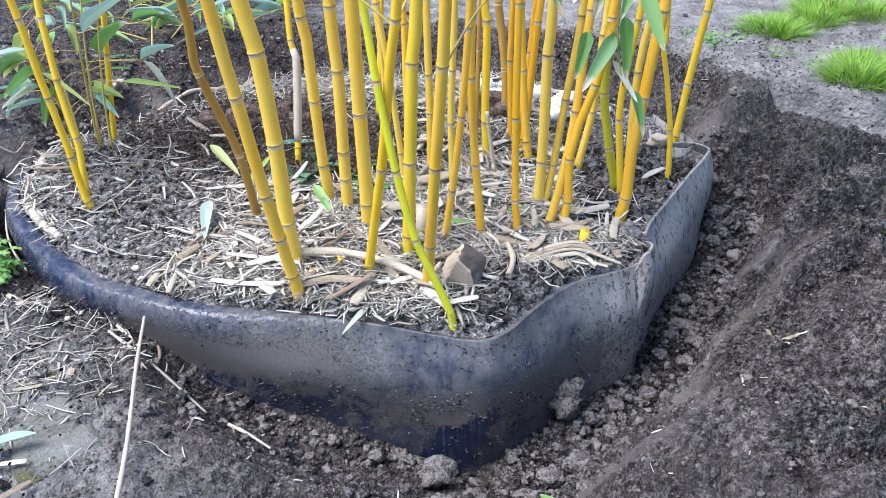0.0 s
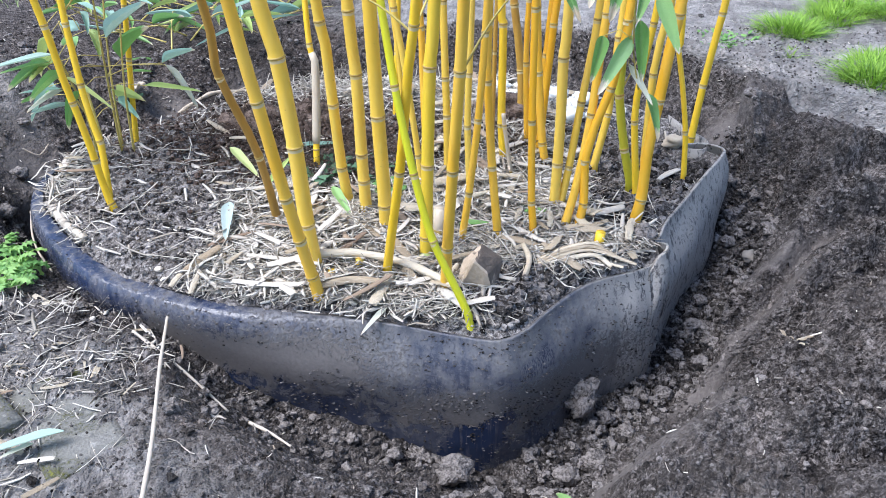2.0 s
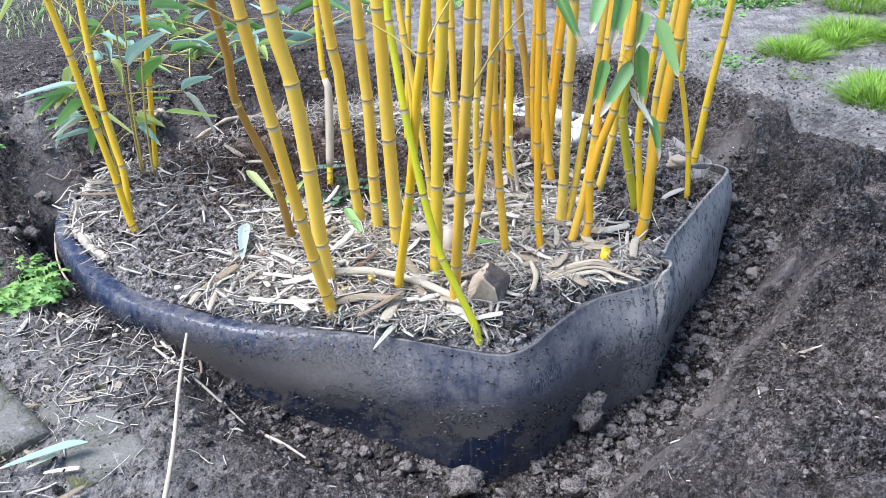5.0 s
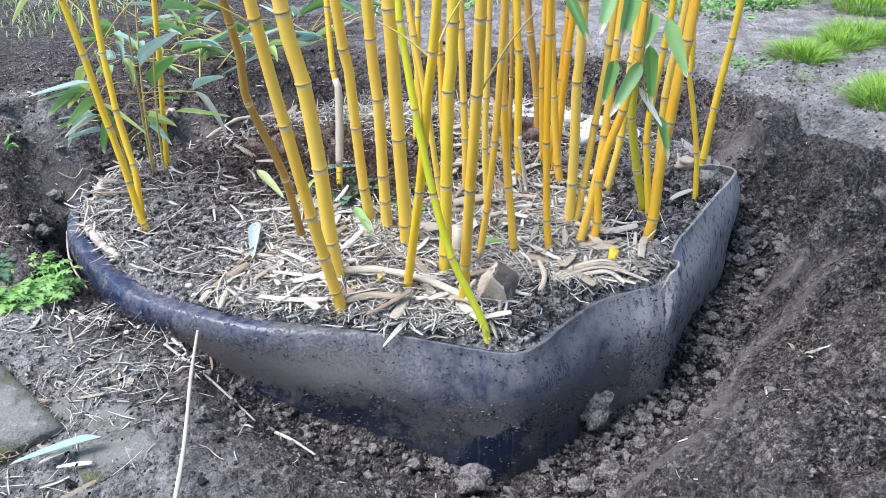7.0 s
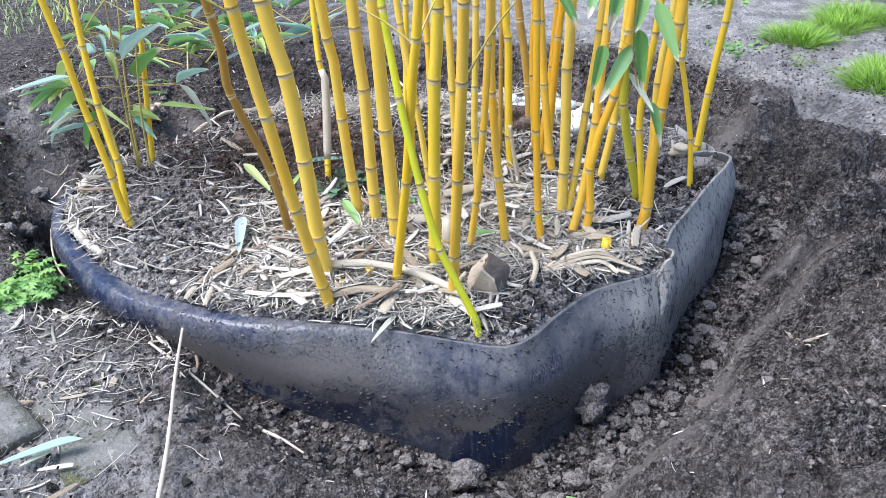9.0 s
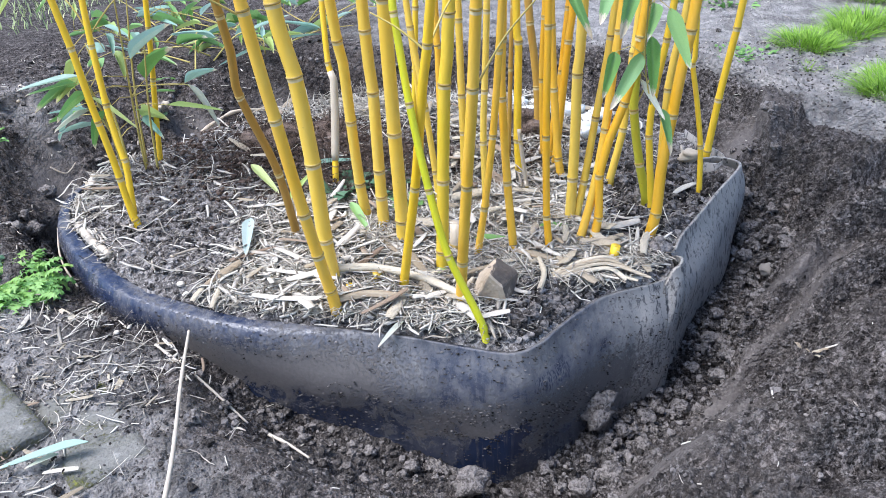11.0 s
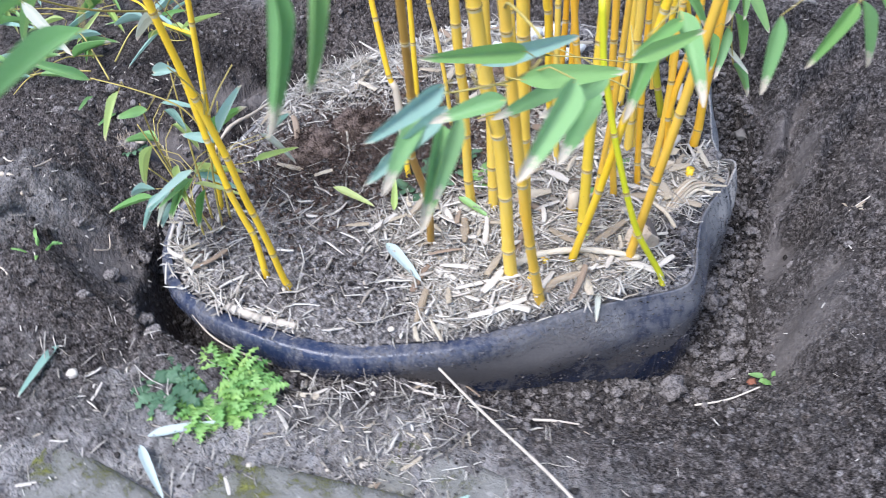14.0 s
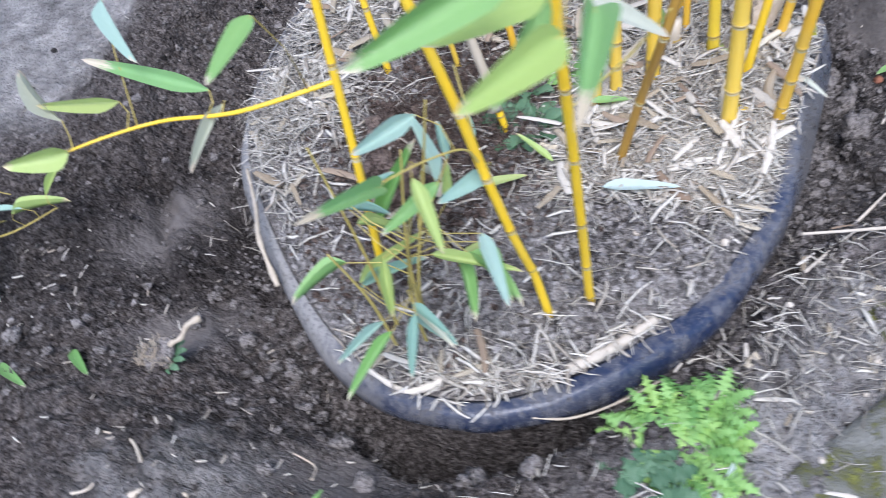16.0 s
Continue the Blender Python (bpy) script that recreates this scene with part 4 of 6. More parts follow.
SHOOT_A_LOW = [
    ((-0.884, 1.900, 0.440), (-0.851, 1.850, 0.406), 0.021, "b"),
    ((-0.861, 1.950, 0.212), (-0.760, 1.850, 0.253), 0.024, "y"),
    ((-0.863, 1.950, 0.201), (-0.778, 1.850, 0.202), 0.028, "b"),
    ((-0.920, 1.917, 0.354), (-0.992, 1.993, 0.342), 0.026, "g"),
    ((-0.973, 1.848, 0.256), (-1.086, 1.898, 0.222), 0.026, "g"),
    ((-0.965, 1.860, 0.270), (-1.030, 1.935, 0.225), 0.020, "b"),
    ((-0.955, 1.807, 0.293), (-1.026, 1.811, 0.205), 0.022, "b"),
    ((-0.935, 1.840, 0.400), (-0.988, 1.828, 0.314), 0.024, "y"),
]
SHOOT_B = [
    ((-0.790, 1.797, 0.410), (-0.710, 1.850, 0.483), 0.029, "b"),
    ((-0.808, 1.900, 0.329), (-0.721, 1.850, 0.429), 0.032, "g"),
    ((-0.733, 1.816, 0.291), (-0.611, 1.850, 0.264), 0.022, "y"),
    ((-0.682, 1.817, 0.344), (-0.614, 1.850, 0.372), 0.021, "b"),
    ((-0.694, 1.864, 0.324), (-0.623, 1.850, 0.218), 0.013, "w"),
    ((-0.880, 1.748, 0.345), (-0.960, 1.705, 0.300), 0.026, "g"),
    ((-0.895, 1.725, 0.375), (-0.954, 1.628, 0.357), 0.026, "g"),
    ((-0.880, 1.740, 0.340), (-0.776, 1.726, 0.268), 0.024, "y"),
    ((-0.860, 1.760, 0.300), (-0.905, 1.735, 0.215), 0.024, "g"),
]
SPRAY_RIGHT = [
    ((0.170, 1.450, 0.638), (0.215, 1.400, 0.553), 0.020, "t"),
    ((0.250, 1.450, 0.641), (0.227, 1.400, 0.577), 0.025, "t"),
    ((0.291, 1.450, 0.655), (0.265, 1.400, 0.553), 0.030, "t"),
    ((0.262, 1.450, 0.513), (0.240, 1.400, 0.446), 0.023, "g"),
    ((0.314, 1.450, 0.513), (0.253, 1.400, 0.421), 0.026, "t"),
    ((0.325, 1.450, 0.540), (0.329, 1.400, 0.445), 0.024, "g"),
    ((0.353, 1.450, 0.590), (0.389, 1.400, 0.495), 0.027, "g"),
    ((0.312, 1.450, 0.461), (0.353, 1.400, 0.401), 0.013, "w"),
    ((0.346, 1.450, 0.405), (0.373, 1.400, 0.332), 0.017, "t"),
    ((0.326, 1.450, 0.599), (0.312, 1.400, 0.553), 0.021, "g"),
]
SPRAY_FRONT = [
    ((-0.505, 0.800, 1.025), (-0.615, 0.725, 0.982), 0.030, "t"),
    ((-0.579, 1.000, 0.862), (-0.673, 0.865, 0.824), 0.030, "t"),
    ((-0.620, 0.960, 0.930), (-0.723, 0.844, 0.921), 0.025, "t"),
    ((-0.387, 0.926, 0.897), (-0.481, 0.866, 0.851), 0.029, "t"),
    ((-0.531, 0.875, 0.990), (-0.398, 0.851, 0.971), 0.027, "g"),
    ((-0.385, 0.870, 0.968), (-0.261, 0.880, 0.970), 0.021, "g"),
    ((-0.628, 0.870, 1.020), (-0.735, 0.840, 1.000), 0.022, "b"),
    ((-0.400, 0.885, 0.946), (-0.510, 0.865, 0.935), 0.023, "t"),
    ((-0.506, 0.905, 1.004), (-0.640, 0.900, 1.040), 0.022, "g"),
    ((-0.600, 0.930, 0.945), (-0.725, 0.905, 0.890), 0.023, "b"),
    ((-0.590, 0.915, 0.940), (-0.645, 0.895, 0.825), 0.022, "t"),
    ((-0.567, 0.840, 0.997), (-0.658, 0.843, 0.998), 0.022, "t"),
    ((-0.546, 0.942, 0.978), (-0.407, 0.939, 0.977), 0.022, "b"),
    ((-0.419, 0.962, 0.893), (-0.538, 0.936, 0.898), 0.022, "t"),
]
SPRAY_MID = [
    ((-0.271, 0.975, 0.906), (-0.355, 0.905, 0.848), 0.026, "t"),
    ((-0.218, 0.990, 0.928), (-0.257, 0.866, 0.860), 0.030, "t"),
    ((-0.235, 0.960, 0.935), (-0.330, 0.935, 0.925), 0.018, "g"),
]
SPRAY_FAR = [
    ((-0.022, 0.781, 0.979), (-0.098, 0.683, 0.895), 0.033, "t"),
    ((-0.079, 0.745, 1.040), (-0.134, 0.692, 0.950), 0.030, "t"),
    ((-0.127, 0.895, 0.941), (-0.146, 0.880, 0.828), 0.023, "t"),
    ((0.025, 0.900, 0.916), (0.058, 0.880, 0.804), 0.022, "t"),
    ((-0.045, 0.850, 0.955), (-0.128, 0.830, 0.897), 0.019, "g"),
    ((0.030, 0.880, 0.935), (0.085, 0.840, 0.860), 0.020, "g"),
]
SPRAY_SIDE = [
    ((-1.181, 1.495, 1.015), (-1.272, 1.540, 1.029), 0.028, "y"),
    ((-1.085, 1.526, 0.978), (-1.172, 1.595, 0.995), 0.027, "y"),
    ((-1.143, 1.532, 1.044), (-1.235, 1.630, 1.022), 0.030, "g"),
    ((-1.061, 1.494, 0.945), (-1.185, 1.485, 0.945), 0.027, "t"),
    ((-1.020, 1.540, 0.925), (-1.075, 1.590, 0.835), 0.022, "g"),
    ((-1.040, 1.510, 0.940), (-1.000, 1.440, 0.870), 0.018, "w"),
]
SPRAY_SIDE_LOW = [
    ((-1.003, 1.765, 0.640), (-1.112, 1.809, 0.701), 0.022, "t"),
    ((-0.838, 1.778, 0.598), (-0.890, 1.864, 0.564), 0.027, "b"),
    ((-0.802, 1.704, 0.457), (-0.871, 1.764, 0.456), 0.025, "b"),
    ((-0.960, 1.745, 0.610), (-1.020, 1.700, 0.540), 0.020, "y"),
    ((-0.920, 1.730, 0.560), (-0.985, 1.800, 0.520), 0.022, "g"),
]
SPRAY_OUT = [
    ((-0.714, 2.297, 0.68), (-0.826, 2.193, 0.66), 0.030, "b"),
    ((-0.813, 2.101, 0.6), (-0.791, 2.322, 0.63), 0.026, "t"),
    ((-0.81, 2.091, 0.57), (-0.892, 2.145, 0.5), 0.018, "w"),
    ((-0.884, 2.322, 0.59), (-0.806, 2.446, 0.62), 0.020, "w"),
    ((-0.935, 2.287, 0.58), (-0.993, 2.352, 0.6), 0.034, "y"),
    ((-0.836, 2.249, 0.59), (-0.888, 2.351, 0.62), 0.022, "y"),
    ((-0.899, 1.919, 0.803), (-1.012, 1.929, 0.798), 0.026, "g"),
]


# ---- leaves and leafy branches ----
def leaf_mesh(name, mat, bend, fold):
    """A lance-shaped blade, one long and one wide, along x."""
    verts, faces, n = [], [], 14
    for i in range(n):
        t = i / (n - 1)
        w = 0.5 * min(1.0, (t / 0.20) ** 0.6) * max(1 - max(t - 0.12, 0.0) ** 1.9, 0.0) ** 1.05 + 0.004 if t < 0.999 else 0.004
        if t < 0.05:
            w = 0.05
        droop = -bend * t * t
        for k in (-1, -0.5, 0, 0.5, 1):
            verts.append((t, k * w, droop + (abs(k) * w) * fold))
    for i in range(n - 1):
        for k in range(4):
            a = i * 5 + k
            faces.append((a, a + 5, a + 6, a + 1))
    return mesh(name, verts, faces, [mat])


LEAVES = {t: [leaf_mesh("leaf", BLADE[t], b, f) for b, f in ((0.05, 0.25), (0.12, 0.45), (0.02, 0.12))] for t in BLADE}
leaf_count = 0


def leaf_pose(base, tip, width, twist=0.0, face=None):
    b, t = Vector(base), Vector(tip)
    x = (t - b).normalized()
    up = Vector((0, 0, 1)) if abs(x.z) < 0.9 else Vector((0.6, -0.8, 0.2))
    y = Vector(face or up).cross(x).normalized()
    z = x.cross(y)
    rot = Matrix((x, y, z)).transposed().to_4x4() @ Matrix.Rotation(twist, 4, "X")
    return Matrix.Translation(b) @ rot @ Matrix.Diagonal(((t - b).length, width, (t - b).length, 1))


def leaf(parent, base, tip, width, kind, origin=(0, 0, 0), twist=None, face=None):
    global leaf_count
    leaf_count += 1
    r = random.Random(leaf_count * 17)
    me = LEAVES[kind][r.randrange(3)]
    m = leaf_pose(Vector(base) - Vector(origin), Vector(tip) - Vector(origin), width * (1.06 if face else 0.84), (r.uniform(-0.5, 0.5) if twist is None else twist) * (0.6 if face else 1.0), face)
    return part("leaf", me, parent, m=m)


def branch(root, stem, leaves, r0=0.003, r1=0.0012, mat=None, face=None):
    o = Vector(root.location)
    pts = [Vector(p) for p in glide(stem, 24)]
    v, f = tube([p - o for p in pts], list(np.linspace(r0, r1, 24)), 7)
    br = part("branch", mesh("branch", v, f, [mat or TWIG]), root, "thin leafy side branch")
    for base, tip, width, kind in leaves:
        b = Vector(base)
        near = min(pts, key=lambda p: (p - b).length + max(p.z - b.z, 0) * 0.4)
        d = (Vector(tip) - b).normalized()
        mid = (near + b) / 2 + Vector((0, 0, 0.006)) - d * 0.01
        v, f = tube([near - o, mid - o, b - o, b + d * 0.006 - o], [0.0012, 0.0009, 0.0008, 0.0007], 5)
        part("leaf_stalk", mesh("leaf_stalk", v, f, [TWIG]), br)
        leaf(br, base, tip, width, kind, root.location, face=face)
    return br


def on(root, h):
    return tuple(root.location + Vector(COURSES[root.name](h)))


def shoot(stem, leaves, label):
    root = thing("bamboo_shoot", label, "bamboo shoot", "young bamboo shoots", stem[0])
    return branch(root, stem, leaves, 0.0035, 0.0015)


shoot([(-0.893, 1.840, 0.06), (-0.900, 1.84, 0.22), (-0.925, 1.80, 0.42), (-0.93, 1.76, 0.56)], SHOOT_A + SHOOT_A_LOW, "thin young bamboo shoot with bluish green leaves beside yellow culms")
shoot([(-0.845, 1.87, 0.06), (-0.835, 1.85, 0.22), (-0.81, 1.81, 0.42), (-0.79, 1.78, 0.58)], SHOOT_B, "thin leafy bamboo shoot with green and yellowing leaves")
for x, y, lx, ly, h in ((-0.90, 1.90, -0.05, 0.02, 0.34), (-0.86, 1.91, 0.02, 0.05, 0.45), (-0.82, 1.88, 0.05, -0.03, 0.38), (-0.87, 1.84, -0.09, -0.05, 0.30)):
    z = float(bed_z(x, y)) - 0.02
    shoot([(x, y, z), (x + lx * 0.3, y + ly * 0.3, z + h * 0.5), (x + lx, y + ly, z + h)], [], "bare thin bamboo twig standing in the mulch")
branch(right_a, [on(right_a, 0.66), (0.33, 1.60, 0.78), (0.315, 1.47, 0.72), (0.315, 1.45, 0.60), (0.315, 1.44, 0.50), (0.33, 1.43, 0.42)], SPRAY_RIGHT, 0.0022, face=(0.1, -0.93, 0.35))
branch(front_a, [on(front_a, 0.80), (-0.42, 1.10, 0.945), (-0.45, 0.96, 0.965), (-0.52, 0.90, 0.975), (-0.61, 0.93, 0.965)], SPRAY_FRONT, 0.0026, face=(-0.1, -0.75, 0.65))
branch(front_c, [on(front_c, 0.75), (-0.10, 1.15, 0.92), (-0.16, 1.03, 0.945), (-0.22, 0.99, 0.94), (-0.28, 0.975, 0.915)], SPRAY_MID, 0.0024, face=(-0.1, -0.75, 0.65))
branch(front_b, [on(front_b, 0.78), (0.06, 1.10, 0.97), (0.02, 0.93, 0.985), (-0.03, 0.80, 1.01), (-0.075, 0.755, 1.045)], SPRAY_FAR, 0.0024, face=(-0.1, -0.75, 0.65))
branch(front_a, [on(front_a, 1.10), (-0.62, 1.04, 1.24), (-0.80, 0.86, 1.26), (-0.955, 0.755, 1.285)],
       [((-0.978, 0.757, 1.279), (-1.118, 0.755, 1.223), 0.036, "t"), ((-0.953, 0.752, 1.248), (-1.066, 0.767, 1.192), 0.030, "t"), ((-0.795, 0.855, 1.205), (-0.825, 0.850, 1.030), 0.028, "t"), ((-0.750, 0.880, 1.190), (-0.776, 0.860, 1.060), 0.026, "g")], 0.0026)
branch(side_b, [on(side_b, 0.66), (-0.96, 1.60, 0.86), (-1.05, 1.53, 0.95), (-1.14, 1.51, 1.025)], SPRAY_SIDE, 0.0022, face=(-0.6, -0.45, 0.65))
branch(side_b, [on(side_b, 0.40), (-0.86, 1.71, 0.56), (-0.93, 1.735, 0.61), (-1.0, 1.762, 0.645)], SPRAY_SIDE_LOW, 0.0020, face=(-0.7, -0.3, 0.65))
branch(side_c, [on(side_c, 0.50), (-0.828, 2.054, 0.575), (-0.846, 2.177, 0.565), (-0.895, 2.245, 0.575), (-0.940, 2.296, 0.580)], SPRAY_OUT, 0.004, 0.0018, CANE["Y"], (-0.75, -0.25, 0.6))
branch(side_a, [on(side_a, 0.52), (-0.83, 1.50, 0.70), (-0.87, 1.45, 0.80)], [], 0.002)
# bare side twigs of the inner culms
for root, h, dx, dy, dz in ((front_a, 0.574, -0.10, -0.06, 0.07), (front_c, 0.506, -0.09, 0.02, 0.06), (front_c, 0.506, 0.05, 0.10, 0.08), (front_b, 0.453, 0.10, 0.06, 0.13), (side_b, 0.396, 0.10, 0.05, 0.10), (right_a, 0.221, 0.07, 0.04, 0.11)):
    p = Vector(on(root, h))
    branch(root, [p, p + Vector((dx * 0.5, dy * 0.5, dz * 0.6)), p + Vector((dx, dy, dz))], [], 0.0022)


# ---- loose strips, chips and crumbs ----
rng = np.random.default_rng(3)


def strip_mesh(name, x, y, z, length, width, mat, tilt=0.16, curl=0.12):
    n = len(x)
    yaw, pitch, roll = rng.uniform(0, math.tau, n), rng.normal(0, tilt, n), rng.normal(0, 0.35, n)
    d = np.stack((np.cos(yaw) * np.cos(pitch), np.sin(yaw) * np.cos(pitch), np.sin(pitch)), -1)
    s = np.stack((-np.sin(yaw) * np.cos(roll), np.cos(yaw) * np.cos(roll), np.sin(roll)), -1)
    u = np.cross(d, s)
    c = np.stack((x, y, z + 0.5 * length * np.abs(np.sin(pitch)) * 0.6), -1)
    bow = rng.normal(0, curl, n)
    V = []
    for t, k in ((-0.5, 0.65), (-0.15, 1.0), (0.2, 0.95), (0.5, 0.45)):
        p = c + d * (t * length)[:, None] + s * (bow * length * (0.25 - t * t))[:, None] + u * (rng.normal(0, 0.04, n) * length)[:, None]
        for side, rise in ((-0.5, 0.0), (0.0, 0.16), (0.5, 0.0)):
            V.append(p + s * (side * k * width)[:, None] + u * (rise * width)[:, None])
    V = np.stack(V, 1)
    F = []
    for a in (0, 3, 6):
        F += [(a, a + 1, a + 4, a + 3), (a + 1, a + 2, a + 5, a + 4), (a + 2, a, a + 3, a + 5)]
    F = (np.array(F)[None] + 12 * np.arange(n)[:, None, None]).reshape(-1, 4)
    return mesh(name, V.reshape(-1, 3), F, [mat])


def pick(n, x0, x1, y0, y1, keep):
    x, y = rng.uniform(x0, x1, n * 8), rng.uniform(y0, y1, n * 8)
    ok = rng.random(n * 8) < keep(x, y)
    return x[ok][:n], y[ok][:n]


def mulch(x, y):
    w = 0.04 + ease(-0.58, -0.42, x + 0.12 * (vnoise(x * 7, y * 7) - 0.5)) * ease(1.80, 1.60, y) + 0.6 * ease(-0.15, 0.05, x) * ease(1.55, 1.70, y) + 0.5 * np.exp(-((x + 0.35) ** 2 / 0.08 + (y - 2.33) ** 2 / 0.02))
    w = w * (1 - 0.97 * ease(0.22, 0.32, x) * ease(1.50, 1.58, y)) * (0.35 + 1.1 * vnoise(x * 9, y * 9))
    w = w + 0.5 * np.exp(-((x + 0.20) ** 2 / 0.05 + (y - 1.265) ** 2 / 0.003)) + 0.5 * np.exp(-((x + 0.95) ** 2 / 0.002 + (y - 1.70) ** 2 / 0.03))
    w = w * (1 - 0.99 * np.exp(-((x - 0.14) ** 2 / 0.018 + (y - 1.285) ** 2 / 0.012) ** 2))
    return np.clip(w, 0, 1) * inside(x, y, 0.962)


def layer(name, n, lo, hi, w0, w1, mat, label, area, keep, zf, lift, **kw):
    x, y = pick(n, *area, keep)
    k = len(x)
    length = rng.uniform(lo, hi, k) * rng.uniform(0.6, 1.0, k)
    width = rng.uniform(w0, w1, k)
    if zf is bed_z:
        bearing = np.degrees(np.arctan2(y - CY, x - CX)) % 360
        length = np.minimum(length, 0.018 + 1.7 * np.clip(rim_at(bearing) - np.hypot(x - CX, y - CY), 0, 9))
    ob = new(name, strip_mesh(name, x, y, zf(x, y) + rng.uniform(0.0, lift, k), length, width, mat, **kw))
    return tagged(ob, label, "mulch", kind="stuff")


BED_AREA = (-1.02, 0.68, 1.18, 2.5)
layer("straw_mulch", 8500, 0.035, 0.15, 0.0012, 0.0044, STRAW, "dry pale straw and split leaf sheaths strewn on soil", BED_AREA, mulch, bed_z, 0.016, tilt=0.11, curl=0.4)
layer("leaf_litter", 2600, 0.025, 0.11, 0.004, 0.0115, CHIP, "broad bleached leaf and sheath scraps in the mulch", BED_AREA, mulch, bed_z, 0.014, curl=0.2)
layer("fine_litter", 5200, 0.005, 0.028, 0.0012, 0.0034, CHIP, "short straw scraps over the bed", BED_AREA, lambda x, y: (0.09 + 0.91 * mulch(x, y)) * inside(x, y, 0.98), bed_z, 0.006)


def path_litter(x, y):
    w = 0.9 * np.exp(-((x + 0.70) ** 2 / 0.02 + (y - 1.10) ** 2 / 0.03)) + 0.5 * np.exp(-((x + 0.86) ** 2 / 0.02 + (y - 1.30) ** 2 / 0.01)) + 0.16 * ease(-0.45, -0.75, x) + 0.03
    return np.clip(w * (0.4 + vnoise(x * 8, y * 8)), 0, 1) * (1 - inside(x, y, 1.03)) * ease(1.75, 1.45, y)


layer("path_straw", 1050, 0.02, 0.10, 0.0012, 0.0036, STRAW, "straw scraps trodden into the path soil", (-1.6, -0.3, 0.55, 1.7), path_litter, ground_z, 0.006)
layer("path_chips", 260, 0.015, 0.06, 0.003, 0.009, STRAW, "pale leaf scraps lying on the path", (-1.6, -0.3, 0.55, 1.7), path_litter, ground_z, 0.006)
layer("stray_bits", 420, 0.008, 0.035, 0.0014, 0.004, CHIP, "stray pale fibres and stones on the dug soil", (-1.8, 1.6, 0.5, 3.3), lambda x, y: 0.5 * (1 - inside(x, y, 1.05)), ground_z, 0.004)


def blob(seed, rough=0.35, squash=0.75, sub=2):
    bm = bmesh.new()
    bmesh.ops.create_icosphere(bm, subdivisions=sub, radius=1.0)
    v = np.array([tuple(a.co) for a in bm.verts])
    f = [tuple(a.index for a in c.verts) for c in bm.faces]
    bm.free()
    o = Vector((seed * 3.7, seed * 1.3, seed * 7.1))
    k = np.array([1 + rough * (noise.noise(Vector(p) * 1.4 + o) + 0.6 * noise.noise(Vector(p) * 3.1 + o) + 0.35 * noise.noise(Vector(p) * 6.7 + o)) for p in v])
    v = v * k[:, None] * np.array((1.0, 0.85, squash))
    return v, f


BLOBS = [blob(i + 1, 0.6, 0.8, 2) for i in range(7)]
CRUMBS = [blob(i + 11, 0.7, 0.8, 1) for i in range(7)]
GRITS = [blob(i + 1, 0.6, 0.75, 0) for i in range(7)]


def crumbs(name, n, r0, r1, area, keep, zf, mat, label, power=3.0, shapes=BLOBS):
    x, y = pick(n, *area, keep)
    r = r0 + (r1 - r0) * rng.random(len(x)) ** power
    z = zf(x, y)
    V, F, base = [], [], 0
    for i in range(len(x)):
        v, f = shapes[i % 7]
        a = rng.uniform(0, math.tau)
        c, s = math.cos(a), math.sin(a)
        p = v * r[i] * rng.uniform(0.75, 1.25, 3)
        V.append(np.column_stack((p[:, 0] * c - p[:, 1] * s + x[i], p[:, 0] * s + p[:, 1] * c + y[i], p[:, 2] + z[i] + r[i] * 0.25)))
        F.append(np.array(f) + base)
        base += len(v)
    ob = new(name, mesh(name, np.concatenate(V), np.concatenate(F), [mat], smooth=False))
    return tagged(ob, label, "soil crumbs", kind="stuff")


def trench(x, y):
    a = np.degrees(np.arctan2(y - CY, x - CX)) % 360
    d = np.hypot(x - CX, y - CY) - rim_at(a)
    deep = np.interp(a, BEARING, FLOOR, period=360)
    return (d > 0.01) * (0.12 + np.clip(-deep * 4, 0, 1) * np.exp(-np.clip(d - 0.03, 0, 9) / 0.16)) * (0.3 + vnoise(x * 6, y * 6)) * np.clip(0.2 + -deep * 6, 0.25, 1)


def channel(x, y):
    """The loose fill at the barrier's foot, inside the spade-cut edge."""
    a = np.degrees(np.arctan2(y - CY, x - CX)) % 360
    d = np.hypot(x - CX, y - CY) - rim_at(a)
    q = d - np.interp(a, RIDGE_AT, RIDGE, period=360)
    w = np.interp(a, (0, 15, 30, 120, 150, 180, 195, 240, 262, 300, 345), (1, 0.5, 0.1, 0.1, 0.5, 0.4, 0, 0, 0.12, 0.9, 1), period=360)
    return (d > 0.03) * w * ease(0.03, -0.03, q)


crumbs("trench_clods", 2600, 0.003, 0.0105, (-1.2, 0.95, 0.95, 2.2), channel, ground_z, CLOD, "rounded clods and crumbs filling the trench foot", 1.9, CRUMBS)
crumbs("soil_crumbs", 5200, 0.0035, 0.013, (-1.7, 1.5, 0.5, 3.1), lambda x, y: np.clip(trench(x, y) + 0.5 * channel(x, y), 0, 1) * (1 - 0.9 * slick_of(x, y)) * (1 - 0.92 * crust_of(x, y)) * (1 - 0.75 * ease(0.42, 0.6, x) * (1 - channel(x, y))), ground_z, CLOD, "loose crumbs of dug soil on the trench banks", 2.5, CRUMBS)
crumbs("soil_grit", 26000, 0.0014, 0.0048, (-1.7, 1.5, 0.5, 2.9), lambda x, y: np.clip(trench(x, y) * 1.4 + 0.2 * (1 - inside(x, y)), 0, 1) * (1 - 0.96 * slick_of(x, y)), ground_z, CLOD, "fine soil grit over the dug ground", 2.0, GRITS)
